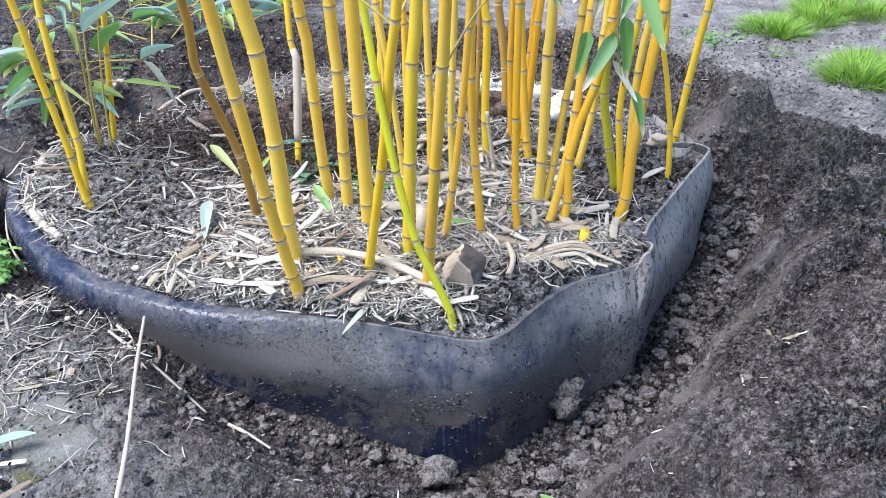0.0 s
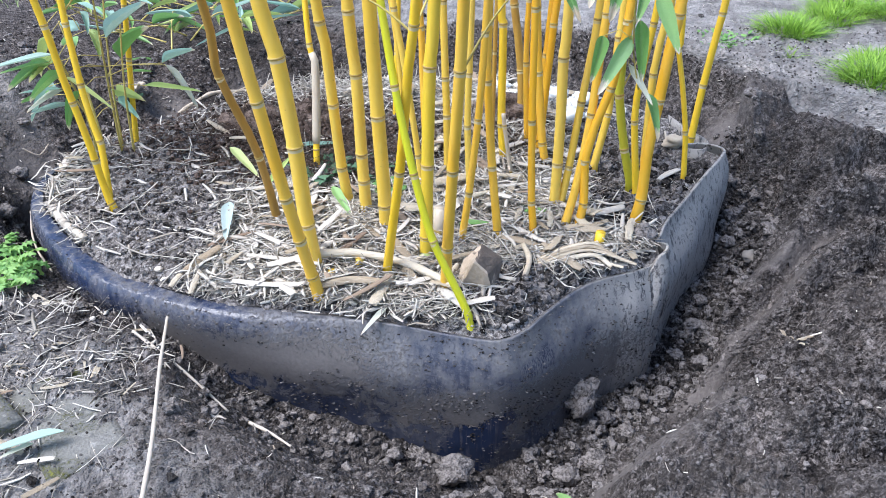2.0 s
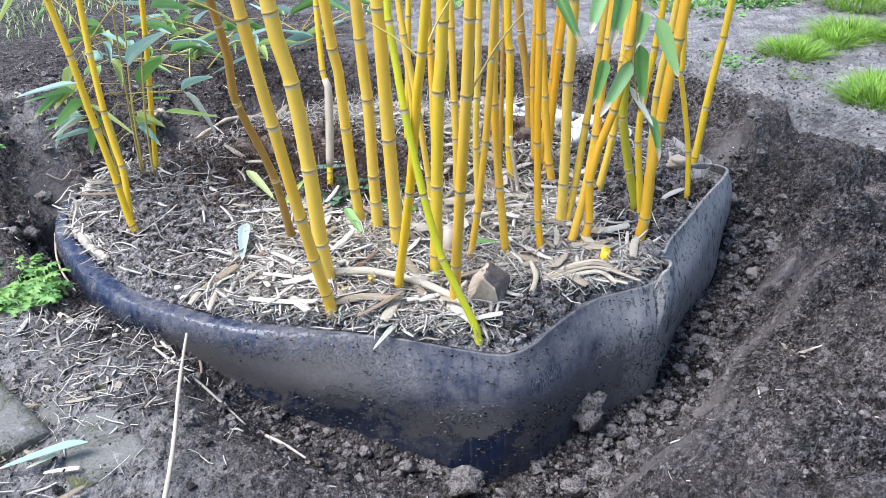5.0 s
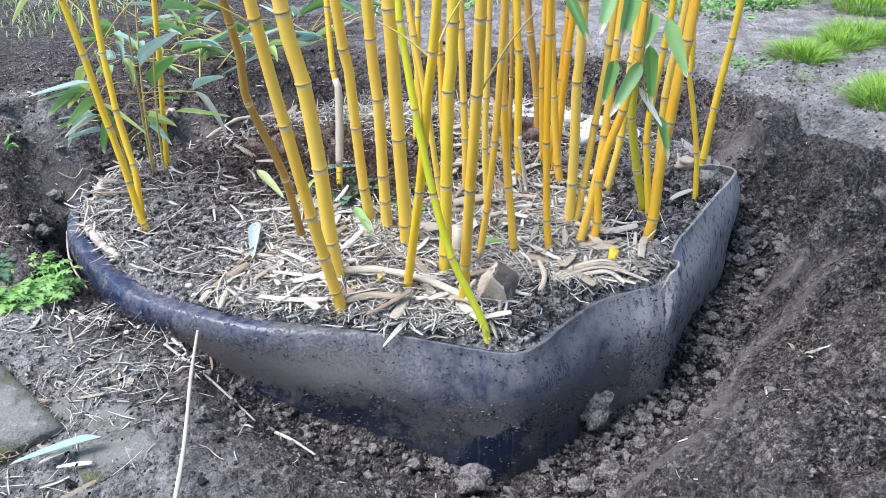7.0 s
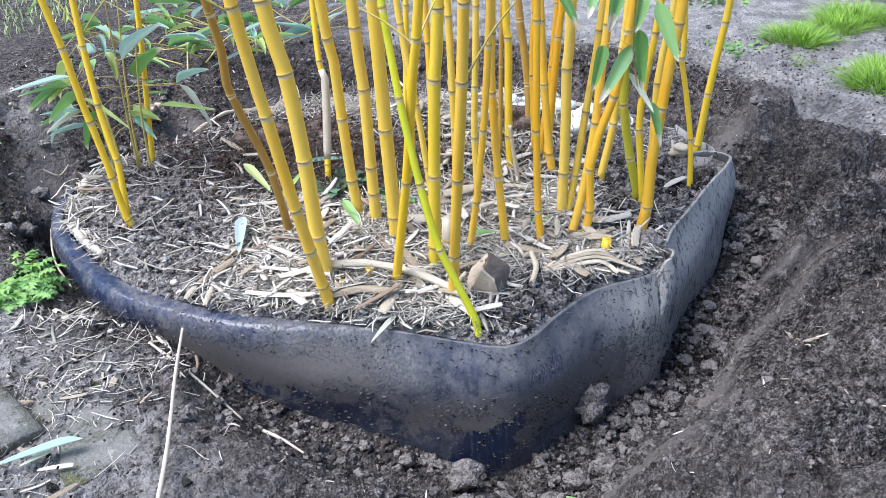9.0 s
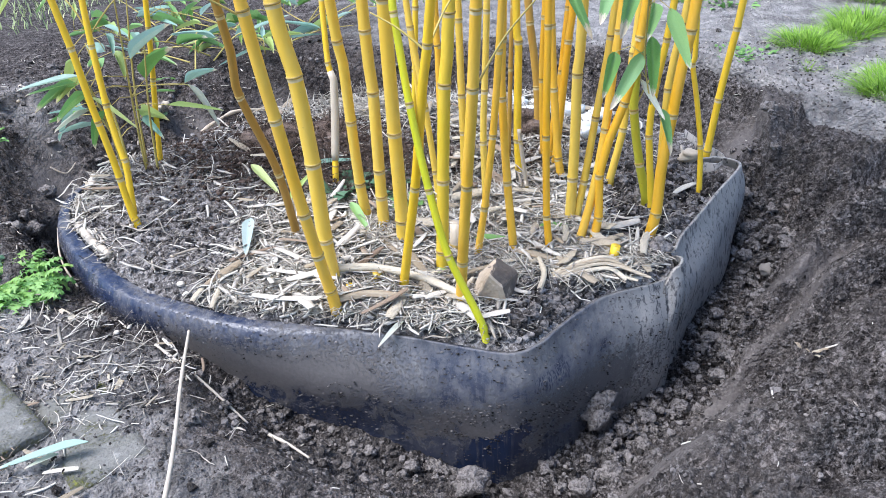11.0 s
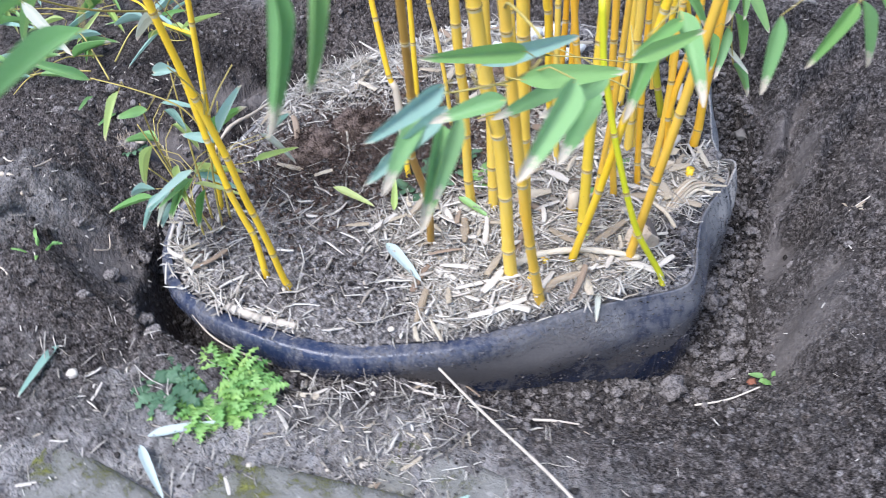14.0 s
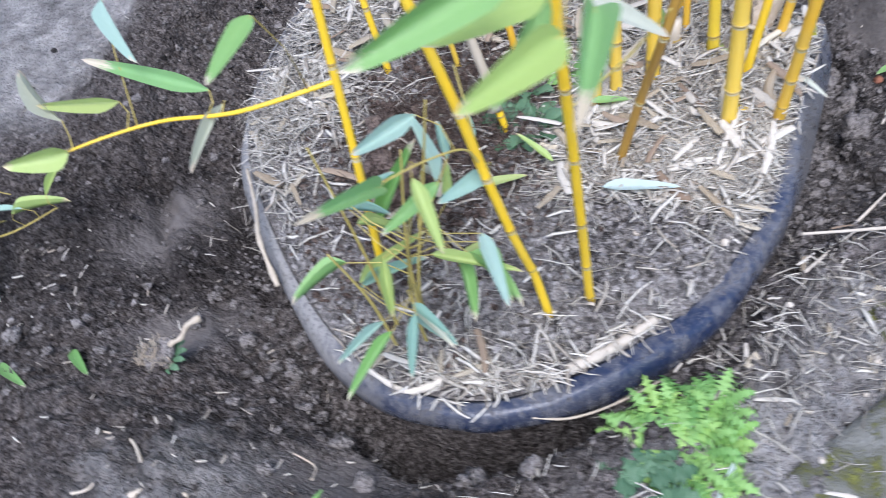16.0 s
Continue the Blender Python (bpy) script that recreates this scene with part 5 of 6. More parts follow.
crumbs("bed_crumbs", 5200, 0.002, 0.010, BED_AREA, lambda x, y: inside(x, y, 0.98) * (0.25 + 0.7 * np.exp(-((x + 0.65) ** 2 / 0.05 + (y - 1.55) ** 2 / 0.06)) + 0.8 * np.exp(-((x - 0.42) ** 2 / 0.02 + (y - 1.68) ** 2 / 0.03)) + 0.9 * np.exp(-((x - 0.1) ** 2 + (y - 1.25) ** 2) / 0.008)), bed_z, BED, "loose soil crumbs between the straw", 2.2, CRUMBS)


def peaty(x, y):
    return inside(x, y, 0.97) * (np.exp(-((x + 0.46) ** 2 / 0.07 + (y - 1.95) ** 2 / 0.03)) + np.exp(-((x - 0.08) ** 2 / 0.03 + (y - 2.02) ** 2 / 0.02)) + 0.5 * np.exp(-((x + 0.25) ** 2 / 0.02 + (y - 1.88) ** 2 / 0.02)))


crumbs("root_crumbs", 7000, 0.002, 0.008, BED_AREA, peaty, lambda x, y: bed_z(x, y) + 0.004, PEAT, "brown peaty crumbs of matted roots", 2.0, CRUMBS)
layer("root_fibre", 5200, 0.012, 0.06, 0.0008, 0.0018, PEAT, "fine brown root fibres over the peaty crumbs", BED_AREA, peaty, lambda x, y: bed_z(x, y) + 0.01, 0.012, tilt=0.5, curl=0.5)


def lump(name, label, category, x, y, r, seed, mat, zf=ground_z, squash=0.75, rough=0.45, sink=0.3, group="", z=None):
    v, f = blob(seed, rough, squash, 3)
    z0 = float(zf(x, y)) if z is None else z
    return thing(name, label, category, group, (x, y, z0 + r * (squash - sink)), mesh(name, v * r, f, [mat]))


for i, (x, y, r) in enumerate(((-0.003, 1.082, 0.034), (0.06, 1.05, 0.022), (0.30, 1.28, 0.018), (0.36, 1.33, 0.020), (0.44, 1.38, 0.021), (0.34, 1.25, 0.022), (0.27, 1.17, 0.026), (0.16, 1.08, 0.030),
                               (0.21, 1.13, 0.024), (-0.20, 1.15, 0.014), (-0.12, 1.14, 0.016), (0.48, 1.48, 0.018), (0.53, 1.55, 0.020), (0.56, 1.62, 0.016),
                               (0.40, 1.29, 0.015), (0.66, 1.80, 0.018), (0.70, 1.92, 0.022), (-1.10, 1.72, 0.026), (-1.08, 1.62, 0.02), (-1.14, 1.90, 0.022), (-1.32, 2.05, 0.03), (-1.2, 1.78, 0.016))):
    lump("soil_clod", "rounded clod of dark soil fallen into the trench", "clod", x, y, r, i + 20, CLOD, group="soil clods")
lump("trench_stone", "buff stone lying in the trench soil", "stone", 0.693, 1.712, 0.024, 51, BUFF, squash=0.6, rough=0.4)
lump("brick_fragment", "small red brick crumb in dug soil", "brick fragment", 0.19, 1.02, 0.012, 52, BRICK)
lump("mud_lump", "fibrous lump of mud clinging to the barrier", "mud", 0.250, 1.285, 0.036, 53, CLOD, squash=0.95, rough=1.1, z=-0.215)


def rootball(x, y, r, seed, n, label, flat=0.5):
    v, f = blob(seed, 0.6, flat, 3)
    z = float(bed_z(x, y, 0))
    root = thing("root_clump", label, "root clump", "root clumps", (x, y, z))
    part("core", mesh("core", v * r, f, [PEAT]), root)
    a, b = rng.uniform(0, math.tau, n), rng.uniform(0.1, 1.0, n)
    px, py = np.cos(a) * b * r, np.sin(a) * b * r * 0.85
    pz = flat * r * np.sqrt(np.clip(1 - b * b, 0, 1)) * 0.9
    part("root_fibre", strip_mesh("root_fibre", px, py, pz, rng.uniform(0.3, 0.7, n) * r, np.full(n, 0.0016), PEAT, tilt=0.5, curl=0.4), root, "fine brown root fibres")


rootball(-0.55, 2.03, 0.075, 61, 260, "dark brown matted root clump in the bed", 0.5)
rootball(-0.40, 2.05, 0.07, 62, 260, "peaty brown root clump behind the culms", 0.6)
rootball(0.12, 2.10, 0.08, 64, 260, "dark root clump among rear culms", 0.6)
rootball(-0.305, 1.66, 0.032, 65, 220, "small reddish tuft of root fibres", 0.8)


# ---- sheaths, sticks, stones and fallen leaves on the bed ----
def sheath(name, label, pts, width, mat, arch=0.35, group="", cat="leaf sheath", lift=0.006, zf=bed_z):
    P = []
    for p in pts:
        P.append((p[0], p[1], p[2] if len(p) > 2 else float(zf(p[0], p[1], 0)) + lift))
    C = glide(P, 16)
    o = Vector(C[0])
    verts, faces = [], []
    for i, c in enumerate(C):
        t = i / 15
        d = Vector(C[min(i + 1, 15)] - C[max(i - 1, 0)]).normalized()
        s = Vector((0, 0, 1)).cross(d).normalized()
        u = d.cross(s)
        w = width * (0.25 + 0.75 * math.sin(math.pi * (0.12 + 0.76 * t)) ** 0.6) * (1 + 0.18 * noise.noise(Vector((t * 6, width * 50, 0.3))))
        for low in (0, 1):
            for k in (-1, -0.6, 0, 0.6, 1):
                verts.append(Vector(c) - o + s * (k * w / 2) + u * (width * arch * (1 - k * k) - low * 0.0012 + 0.0012 * noise.noise(Vector((t * 9, k * 3, 2)))))
    for i in range(15):
        a = i * 10
        for k in range(4):
            faces.append((a + k, a + k + 10, a + k + 11, a + k + 1))
            faces.append((a + 5 + k, a + 6 + k, a + 16 + k, a + 15 + k))
        faces.append((a, a + 5, a + 15, a + 10))
        faces.append((a + 4, a + 14, a + 19, a + 9))
    return thing(name, label, cat, group, o, mesh(name, verts, faces, [mat]))


def rod(name, label, pts, r0, r1, mat, cat, group="", zf=None, lift=0.0, wob=0.0, n=24):
    P = [(p[0], p[1], p[2] if len(p) > 2 else float(zf(p[0], p[1], 0.5)) + lift) for p in pts]
    C = glide(P, n)
    o = Vector(C[0])
    rad = [(r0 + (r1 - r0) * i / (n - 1)) * (1 + wob * noise.noise(Vector((i * 0.6, r0 * 900, 1)))) for i in range(n)]
    v, f = tube([Vector(c) - o for c in C], rad, 8)
    return thing(name, label, cat, group, o, mesh(name, v, f, [mat]))


G = "dry sheaths in the mulch"
bundle = thing("rhizome_sheath", "thick fibrous pale rhizome sheath lying on the mulch", "rhizome", at=(0.150, 1.380, 0.075))
for k in range(9):
    r = random.Random(k + 70)
    dy, h, e = (k - 4) * 0.005 + r.uniform(-0.003, 0.003), 0.020 - 0.0016 * (k - 4) ** 2 + r.uniform(0, 0.006), r.uniform(-0.03, 0.02)
    ob = sheath("strand", "", [(0.150 + e * 0.4, 1.376 + dy * 0.3, 0.076), (0.20, 1.402 + dy, 0.074 + h * 0.9), (0.27, 1.428 + dy * 1.2, 0.072 + h), (0.335 + e, 1.424 + dy * 2.2, 0.066)], r.uniform(0.007, 0.013), SHEATH, 0.4)
    del ob["category"]
    ob.location -= bundle.location
    ob.parent = bundle
rod("rhizome", "pale bent rhizome lying across the straw", [(-0.285, 1.380), (-0.20, 1.382), (-0.108, 1.352), (-0.05, 1.305), (-0.005, 1.262)], 0.0085, 0.007, SHEATH, "rhizome", zf=bed_z, lift=0.032, wob=0.15)
sheath("dry_sheath", "brownish curled culm sheath at a culm's foot", [(-0.258, 1.280), (-0.20, 1.298), (-0.143, 1.289)], 0.021, SHEATH, 0.4, G, lift=0.026)
sheath("dry_sheath", "flat pale papery sheath on the straw", [(-0.372, 1.345), (-0.335, 1.362), (-0.300, 1.385)], 0.020, CHIP, 0.15, G, lift=0.030)
sheath("dry_sheath", "split pale splinter standing out of the straw", [(0.132, 1.42), (0.140, 1.365), (0.128, 1.305)], 0.012, SHEATH, 0.4, G, lift=0.032)
sheath("dry_sheath", "broad greyish chip beside the golden culm", [(0.285, 1.565), (0.32, 1.585), (0.358, 1.605)], 0.022, CHIP, 0.3, G, lift=0.028)
sheath("dry_sheath", "torn pale sheath in front of the stone", [(-0.06, 1.30), (-0.02, 1.315), (0.0, 1.35)], 0.012, SHEATH, 0.4, G, lift=0.028)
sheath("dry_sheath", "pale sheath strip along the bed's edge", [(-0.43, 1.30), (-0.36, 1.288), (-0.29, 1.285)], 0.016, CHIP, 0.2, G, lift=0.026)
sheath("dry_sheath", "narrow straw sheath on the bed", [(-0.42, 1.385), (-0.35, 1.372), (-0.27, 1.352)], 0.012, CHIP, 0.3, G, lift=0.028)
for i in range(34):
    r = random.Random(i + 400)
    x, y = r.uniform(-0.42, 0.33), r.uniform(1.30, 1.75)
    a, L = r.uniform(0, math.tau), r.uniform(0.03, 0.07)
    if inside(np.array(x), np.array(y), 0.93):
        sheath("dry_sheath", "curled pale sheath scrap in the straw mulch", [(x, y), (x + L * 0.5 * math.cos(a), y + L * 0.5 * math.sin(a)), (x + L * math.cos(a + 0.4), y + L * math.sin(a + 0.4))], r.uniform(0.007, 0.014), r.choice((SHEATH, CHIP)), 0.4, G, lift=r.uniform(0.010, 0.022))
rod("broken_stick", "white bleached rotten stick at the bed's edge", [(-0.905, 1.590), (-0.845, 1.520), (-0.782, 1.462)], 0.011, 0.008, STICK, "stick", zf=bed_z, lift=0.012, wob=0.5)
rod("edge_stick", "thin bleached stick by the barrier's edge", [(-0.96, 1.80), (-0.985, 1.86), (-0.95, 1.95)], 0.007, 0.005, STICK, "stick", zf=bed_z, lift=0.01, wob=0.5)
rod("leaning_stick", "long thin bleached stick leaning on the barrier", [(-0.540, 1.225, 0.054), (-0.508, 1.08, 0.054), (-0.458, 0.88, 0.056), (-0.425, 0.70, 0.052)], 0.0030, 0.0042, STICK, "stick", wob=0.2, n=60)
for p, q, r in (((-0.607, 1.215), (-0.408, 1.092), 0.0034), ((-0.386, 1.110), (-0.290, 1.045), 0.0036)):
    rod("old_stalk", "brittle straw-coloured stalk lying along the trench edge", [p, ((p[0] + q[0]) / 2, (p[1] + q[1]) / 2 - 0.004), q], r, r * 0.6, STICK, "stalk", "old stalks", zf=ground_z, lift=0.014, wob=0.3)
rod("hanging_root", "thin pale root hanging down the barrier", [(-0.985, 1.64, 0.055), (-0.965, 1.585, 0.03), (-0.925, 1.52, 0.02), (-0.86, 1.44, 0.018)], 0.003, 0.002, ROOT, "root", wob=0.4)
rod("rim_root", "pale twisted root on the rear rim", [(-0.80, 2.18, 0.075), (-0.72, 2.24, 0.11), (-0.63, 2.29, 0.10), (-0.52, 2.36, 0.09)], 0.006, 0.004, ROOT, "root", wob=0.5)
rod("ground_stick", "thin pale straw lying on the trench bank", [(0.02, 1.02), (0.10, 1.0), (0.18, 0.985)], 0.003, 0.002, STICK, "straw", zf=ground_z, lift=0.006)
rod("ground_root", "short curved pale root on the bank", [(-1.31, 2.20), (-1.28, 2.17), (-1.27, 2.10)], 0.006, 0.004, ROOT, "root", zf=ground_z, lift=0.006, wob=0.5)
rod("bank_straw", "dry straw wisp on the bare bank", [(0.59, 1.215), (0.62, 1.22), (0.67, 1.215)], 0.002, 0.0015, STICK, "straw", zf=ground_z, lift=0.006)

bm = bmesh.new()
r = random.Random(12)
for k in range(14):
    p = Vector((r.uniform(-1, 1), r.uniform(-1, 1), r.uniform(-1, 1)))
    bm.verts.new(p / max(abs(p.x), abs(p.y), abs(p.z)) * r.uniform(0.85, 1.05))
bmesh.ops.convex_hull(bm, input=bm.verts)
bmesh.ops.triangulate(bm, faces=bm.faces)
bmesh.ops.subdivide_edges(bm, edges=bm.edges, cuts=5, use_grid_fill=True)
bmesh.ops.smooth_vert(bm, verts=bm.verts, factor=0.5, use_axis_x=True, use_axis_y=True, use_axis_z=True)
for w in bm.verts:
    w.co += w.co.normalized() * (0.06 * noise.noise(w.co * 2.5) + 0.03 * noise.noise(w.co * 7))
    w.co = Vector((w.co.x * 0.042, w.co.y * 0.040, w.co.z * 0.048))
me = bpy.data.meshes.new("field_stone")
bm.to_mesh(me)
bm.free()
me.materials.append(STONE)
stone = thing("field_stone", "soil-caked buff stone at the foot of the culms", "stone", at=(0.052, 1.320, 0.100), me=me)
stone.rotation_euler = (0.15, 0.2, 0.3)
lump("buff_stone", "small buff stone at the rear of the bed", "stone", 0.533, 1.95, 0.026, 72, ROOT, bed_z)
lump("grey_stone", "flat grey stone near the barrier's fold", "stone", 0.385, 1.505, 0.026, 73, CLOD, bed_z)
for i, (x, y, r) in enumerate(((0.10, 2.33, 0.034), (0.17, 2.36, 0.030), (0.24, 2.24, 0.042), (0.29, 2.18, 0.032), (0.28, 2.09, 0.036), (0.35, 2.12, 0.028), (0.33, 2.25, 0.030), (0.14, 2.22, 0.026))):
    lump("white_stone", "chalky white lump behind the culms", "stone", x, y, r, 80 + i, WHITE, bed_z, 0.7, 0.5, group="white lumps")
for i, (x, y, r) in enumerate(((-0.592, 1.516, 0.008), (-0.594, 1.358, 0.008), (-0.775, 1.572, 0.007), (-0.64, 1.44, 0.006), (-0.53, 1.42, 0.006), (-0.45, 1.36, 0.007), (0.05, 1.40, 0.013), (0.075, 1.43, 0.012))):
    lump("pebble", "small pale pebble on the bed soil", "pebble", x, y, r, 90 + i, STICK, bed_z, 0.7, 0.3, group="pebbles")
for i, (x, y, r) in enumerate(((-0.77, 1.10, 0.010), (-0.84, 1.12, 0.005), (-0.69, 1.24, 0.006), (-0.98, 1.19, 0.006), (-1.26, 1.55, 0.014), (-1.05, 0.93, 0.005))):
    lump("path_pebble", "small pale stone trodden in the path", "pebble", x, y, r, 110 + i, STICK, ground_z, 0.6, 0.3, group="path pebbles")


def stump(x, y, r, h, tone, label):
    z = float(bed_z(x, y)) - 0.01
    v, f = tube([(0, 0, 0), (0, 0, h * 0.5), (0.002, 0, h), (0.002, 0, h - 0.004)], [r * 1.08, r, r, r * 0.72], 14)
    root = thing("cut_culm", label, "bamboo stump", "cut culms", (x, y, z))
    part("stem", mesh("stem", v, f, [CANE[tone]]), root)
    w, g = tube([(0, 0, h * 0.35), (0, 0, h * 0.35 + 0.004), (0, 0, h * 0.35 + 0.008)], [r * 1.04, r * 1.14, r * 1.03], 14, cap=False)
    part("node_ring", mesh("node_ring", w, g, [RING]), root)


stump(0.289, 1.467, 0.010, 0.045, "Y", "short cut yellow culm stump in the mulch")
stump(-0.245, 1.345, 0.010, 0.028, "Y", "low cut culm stump among straw")
stump(-0.195, 1.372, 0.009, 0.030, "P", "low pale culm stump among straw")
stump(-0.040, 1.500, 0.014, 0.085, "W", "bleached rotten culm stump behind the yellow culm")

FALLEN = [
    ((-0.506, 1.590, 0.104), (-0.480, 1.446, 0.094), 0.028, "p"), ((-0.285, 1.645, 0.115), (-0.235, 1.565, 0.085), 0.022, "g"), ((0.000, 1.530, 0.085), (0.072, 1.532, 0.085), 0.020, "g"),
    ((0.140, 1.585, 0.085), (0.222, 1.588, 0.082), 0.020, "g"), ((-0.555, 1.815, 0.135), (-0.475, 1.745, 0.090), 0.024, "y"), ((-0.08, 1.39, 0.085), (-0.03, 1.405, 0.082), 0.018, "y"),
    ((-0.41, 1.87, 0.11), (-0.30, 1.92, 0.10), 0.02, "b"), ((-0.44, 1.70, 0.095), (-0.40, 1.78, 0.13), 0.018, "y"),
]
FALLEN_OUTSIDE = [
    ((-0.615, 0.928, 0.045), (-0.745, 0.868, 0.040), 0.022, "b"), ((-1.150, 1.346, 0.060), (-1.000, 1.314, 0.055), 0.022, "p"), ((-1.168, 1.330, 0.062), (-1.152, 1.188, 0.060), 0.020, "p"),
    ((-1.270, 1.625, 0.11), (-1.375, 1.535, 0.11), 0.024, "b"), ((-0.655, 0.905, 0.040), (-0.70, 0.875, 0.036), 0.014, "w"), ((0.20, 1.0, -0.175), (0.18, 1.03, -0.185), 0.02, "g"),
    ((-0.128, 1.238, 0.070), (-0.172, 1.178, 0.030), 0.014, "w"), ((-1.00, 2.55, 0.03), (-1.06, 2.46, 0.03), 0.022, "g"), ((-1.05, 2.70, 0.05), (-1.10, 2.58, 0.05), 0.022, "g"),
]
for base, tip, w, kind in FALLEN + FALLEN_OUTSIDE:
    names = {"p": "pale bluish fallen bamboo leaf lying on the straw", "b": "bluish fallen bamboo leaf lying flat on the ground", "g": "green fallen bamboo leaf on the ground", "y": "yellowing fallen bamboo leaf in the mulch", "w": "dry bleached fallen bamboo leaf on soil"}
    zf = bed_z if inside(np.array(base[0]), np.array(base[1])) else ground_z
    b = (base[0], base[1], max(base[2], float(zf(base[0], base[1])) + 0.006))
    t = (tip[0], tip[1], max(tip[2], float(zf(tip[0], tip[1])) + 0.006))
    ob = new("fallen_leaf", LEAVES[kind][2])
    ob.matrix_world = leaf_pose(b, t, w, 0.1)
    tagged(ob, names[kind], "leaf", "fallen leaves")


# ---- paving slabs on the path ----
def slab(x, y, z, w, d, turn, label):
    bm = bmesh.new()
    bmesh.ops.create_cube(bm, size=1)
    bmesh.ops.scale(bm, vec=(w, d, 0.05), verts=bm.verts)
    bmesh.ops.subdivide_edges(bm, edges=bm.edges, cuts=9, use_grid_fill=True)
    for v in bm.verts:
        e = max(abs(v.co.x) - w / 2 + 0.012, 0) + max(abs(v.co.y) - d / 2 + 0.012, 0)
        if v.co.z > 0:
            v.co.z -= 0.35 * e + 0.003 * noise.noise(v.co * 25)
        v.co += Vector((1, 1, 0)) * 0.003 * noise.noise(v.co * 18 + Vector((5, x * 9, 0)))
    me = bpy.data.meshes.new("paving_slab")
    bm.to_mesh(me)
    bm.free()
    me.materials.append(SLAB)
    me.polygons.foreach_set("use_smooth", np.ones(len(me.polygons), dtype=bool))
    ob = thing("paving_slab", label, "paving slab", "paving slabs", (x, y, z), me)
    ob.rotation_euler = (0, 0.01, radians(turn))


slab(-0.933, 1.032, 0.022, 0.44, 0.205, -41.5, "mossy grey concrete paving slab bedded in the path")
slab(-1.335, 1.270, 0.038, 0.42, 0.21, -56, "weathered grey concrete slab at the path's end")
slab(-1.135, 0.868, 0.016, 0.44, 0.205, -41.5, "grey paving slab with debris in its joint")
slab(-0.640, 0.985, -0.003, 0.26, 0.13, -52, "half-buried mossy slab under soil and straw")
layer("rusty_litter", 260, 0.01, 0.05, 0.0015, 0.004, BARKY, "rusty brown needles in the joints between slabs", (-1.3, -0.72, 0.72, 1.12), lambda x, y: np.exp(-((x + y + 0.03 + 0.08) / 0.035) ** 2) + 0.9 * np.exp(-((x + 0.775) ** 2 + (y - 0.865) ** 2) / 0.003), lambda x, y: ground_z(x, y) * 0 + 0.036, 0.006)


# ---- weeds and grass ----
def weed_leaf(name, mat, lobes, depth, curl=0.5):
    """A leaf one long and one wide: rounded lobes in pairs, blade cupped, tip bent over."""
    verts, faces, n = [], [], lobes * 5 + 1
    for i in range(n):
        t = i / (n - 1)
        env = (0.16 + 0.84 * math.sin(math.pi * min(0.10 + 0.86 * t ** 0.75, 1.0))) * 0.5
        bay = (0.5 + 0.5 * math.cos(math.tau * t * lobes)) ** 1.6
        w = env * (1 - depth * bay) * (0.35 if t > 0.995 else 1.0)
        sweep = 0.10 * (1 - t) + 0.04 * math.sin(math.tau * t * lobes)
        for k in (-1, -0.6, 0, 0.6, 1):
            wave = 0.05 * math.sin(7 * t + 2.2 * k) * abs(k)
            verts.append((t * (1 - 0.12 * curl * t) + abs(k) * sweep, k * w, 0.45 * t - (0.30 + curl * 0.55) * t * t - 0.10 * abs(k) * w + wave))
    for i in range(n - 1):
        for k in range(4):
            a = i * 5 + k
            faces.append((a, a + 5, a + 6, a + 1))
    return mesh(name, verts, faces, [mat])


LOBED = [weed_leaf("leaf", WEED, 5, 0.78, 0.6), weed_leaf("leaf", YOUNG, 5, 0.74, 0.3), weed_leaf("leaf", YOUNG, 4, 0.74, 0.8), weed_leaf("leaf", WEED, 6, 0.78, 0.4)]
ROUND = [weed_leaf("leaf", DARKWEED, 1, 0.0), weed_leaf("leaf", DARKWEED, 2, 0.25)]
FRESH = [weed_leaf("leaf", WEED, 1, 0.0), weed_leaf("leaf", WEED, 2, 0.3)]


def weed(x, y, n, length, wide, meshes, label, zf, seed, lean=(0.1, 0.9), group="weeds", spread=0.02):
    r = random.Random(seed)
    z = float(zf(x, y))
    root = thing("weed_plant", label, "weed", group, (x, y, z - 0.002))
    for i in range(n):
        a, up, L = math.tau * (i + r.uniform(-0.3, 0.3)) / n * 2.4, r.uniform(*lean), length * r.uniform(0.6, 1.1)
        b = Vector((math.cos(a), math.sin(a), 0)) * r.uniform(0, spread)
        m = Matrix.Translation(b) @ Euler((r.uniform(-0.3, 0.3), -up, a)).to_matrix().to_4x4() @ Matrix.Diagonal((L, wide * r.uniform(0.8, 1.2), L, 1))
        part("leaf", meshes[i % len(meshes)], root, m=m)


weed(-1.000, 1.400, 130, 0.068, 0.044, LOBED, "bright green lobed weed rosette beside the barrier", ground_z, 1, (-0.15, 0.45), spread=0.085)
weed(-0.915, 1.352, 26, 0.060, 0.045, LOBED[:1] + LOBED[3:], "small green lobed weed under the barrier", ground_z, 2, (0.0, 0.5))
weed(-1.085, 1.450, 26, 0.060, 0.045, [weed_leaf("leaf", DARKWEED, 4, 0.6)], "dull grey-green lobed weed on the path", ground_z, 3, (0.0, 0.4), spread=0.04)
weed(-1.26, 1.14, 16, 0.05, 0.04, ROUND, "grey-green clover-like weed between slabs", ground_z, 4, (0.1, 0.8), spread=0.06)
weed(-1.32, 1.02, 14, 0.05, 0.04, ROUND, "low dull weed at the slab's edge", ground_z, 5, (0.1, 0.8), spread=0.06)
weed(-0.33, 1.785, 18, 0.075, 0.042, ROUND, "dark green creeping weed between the culms", bed_z, 6, (0.1, 0.7), spread=0.05)
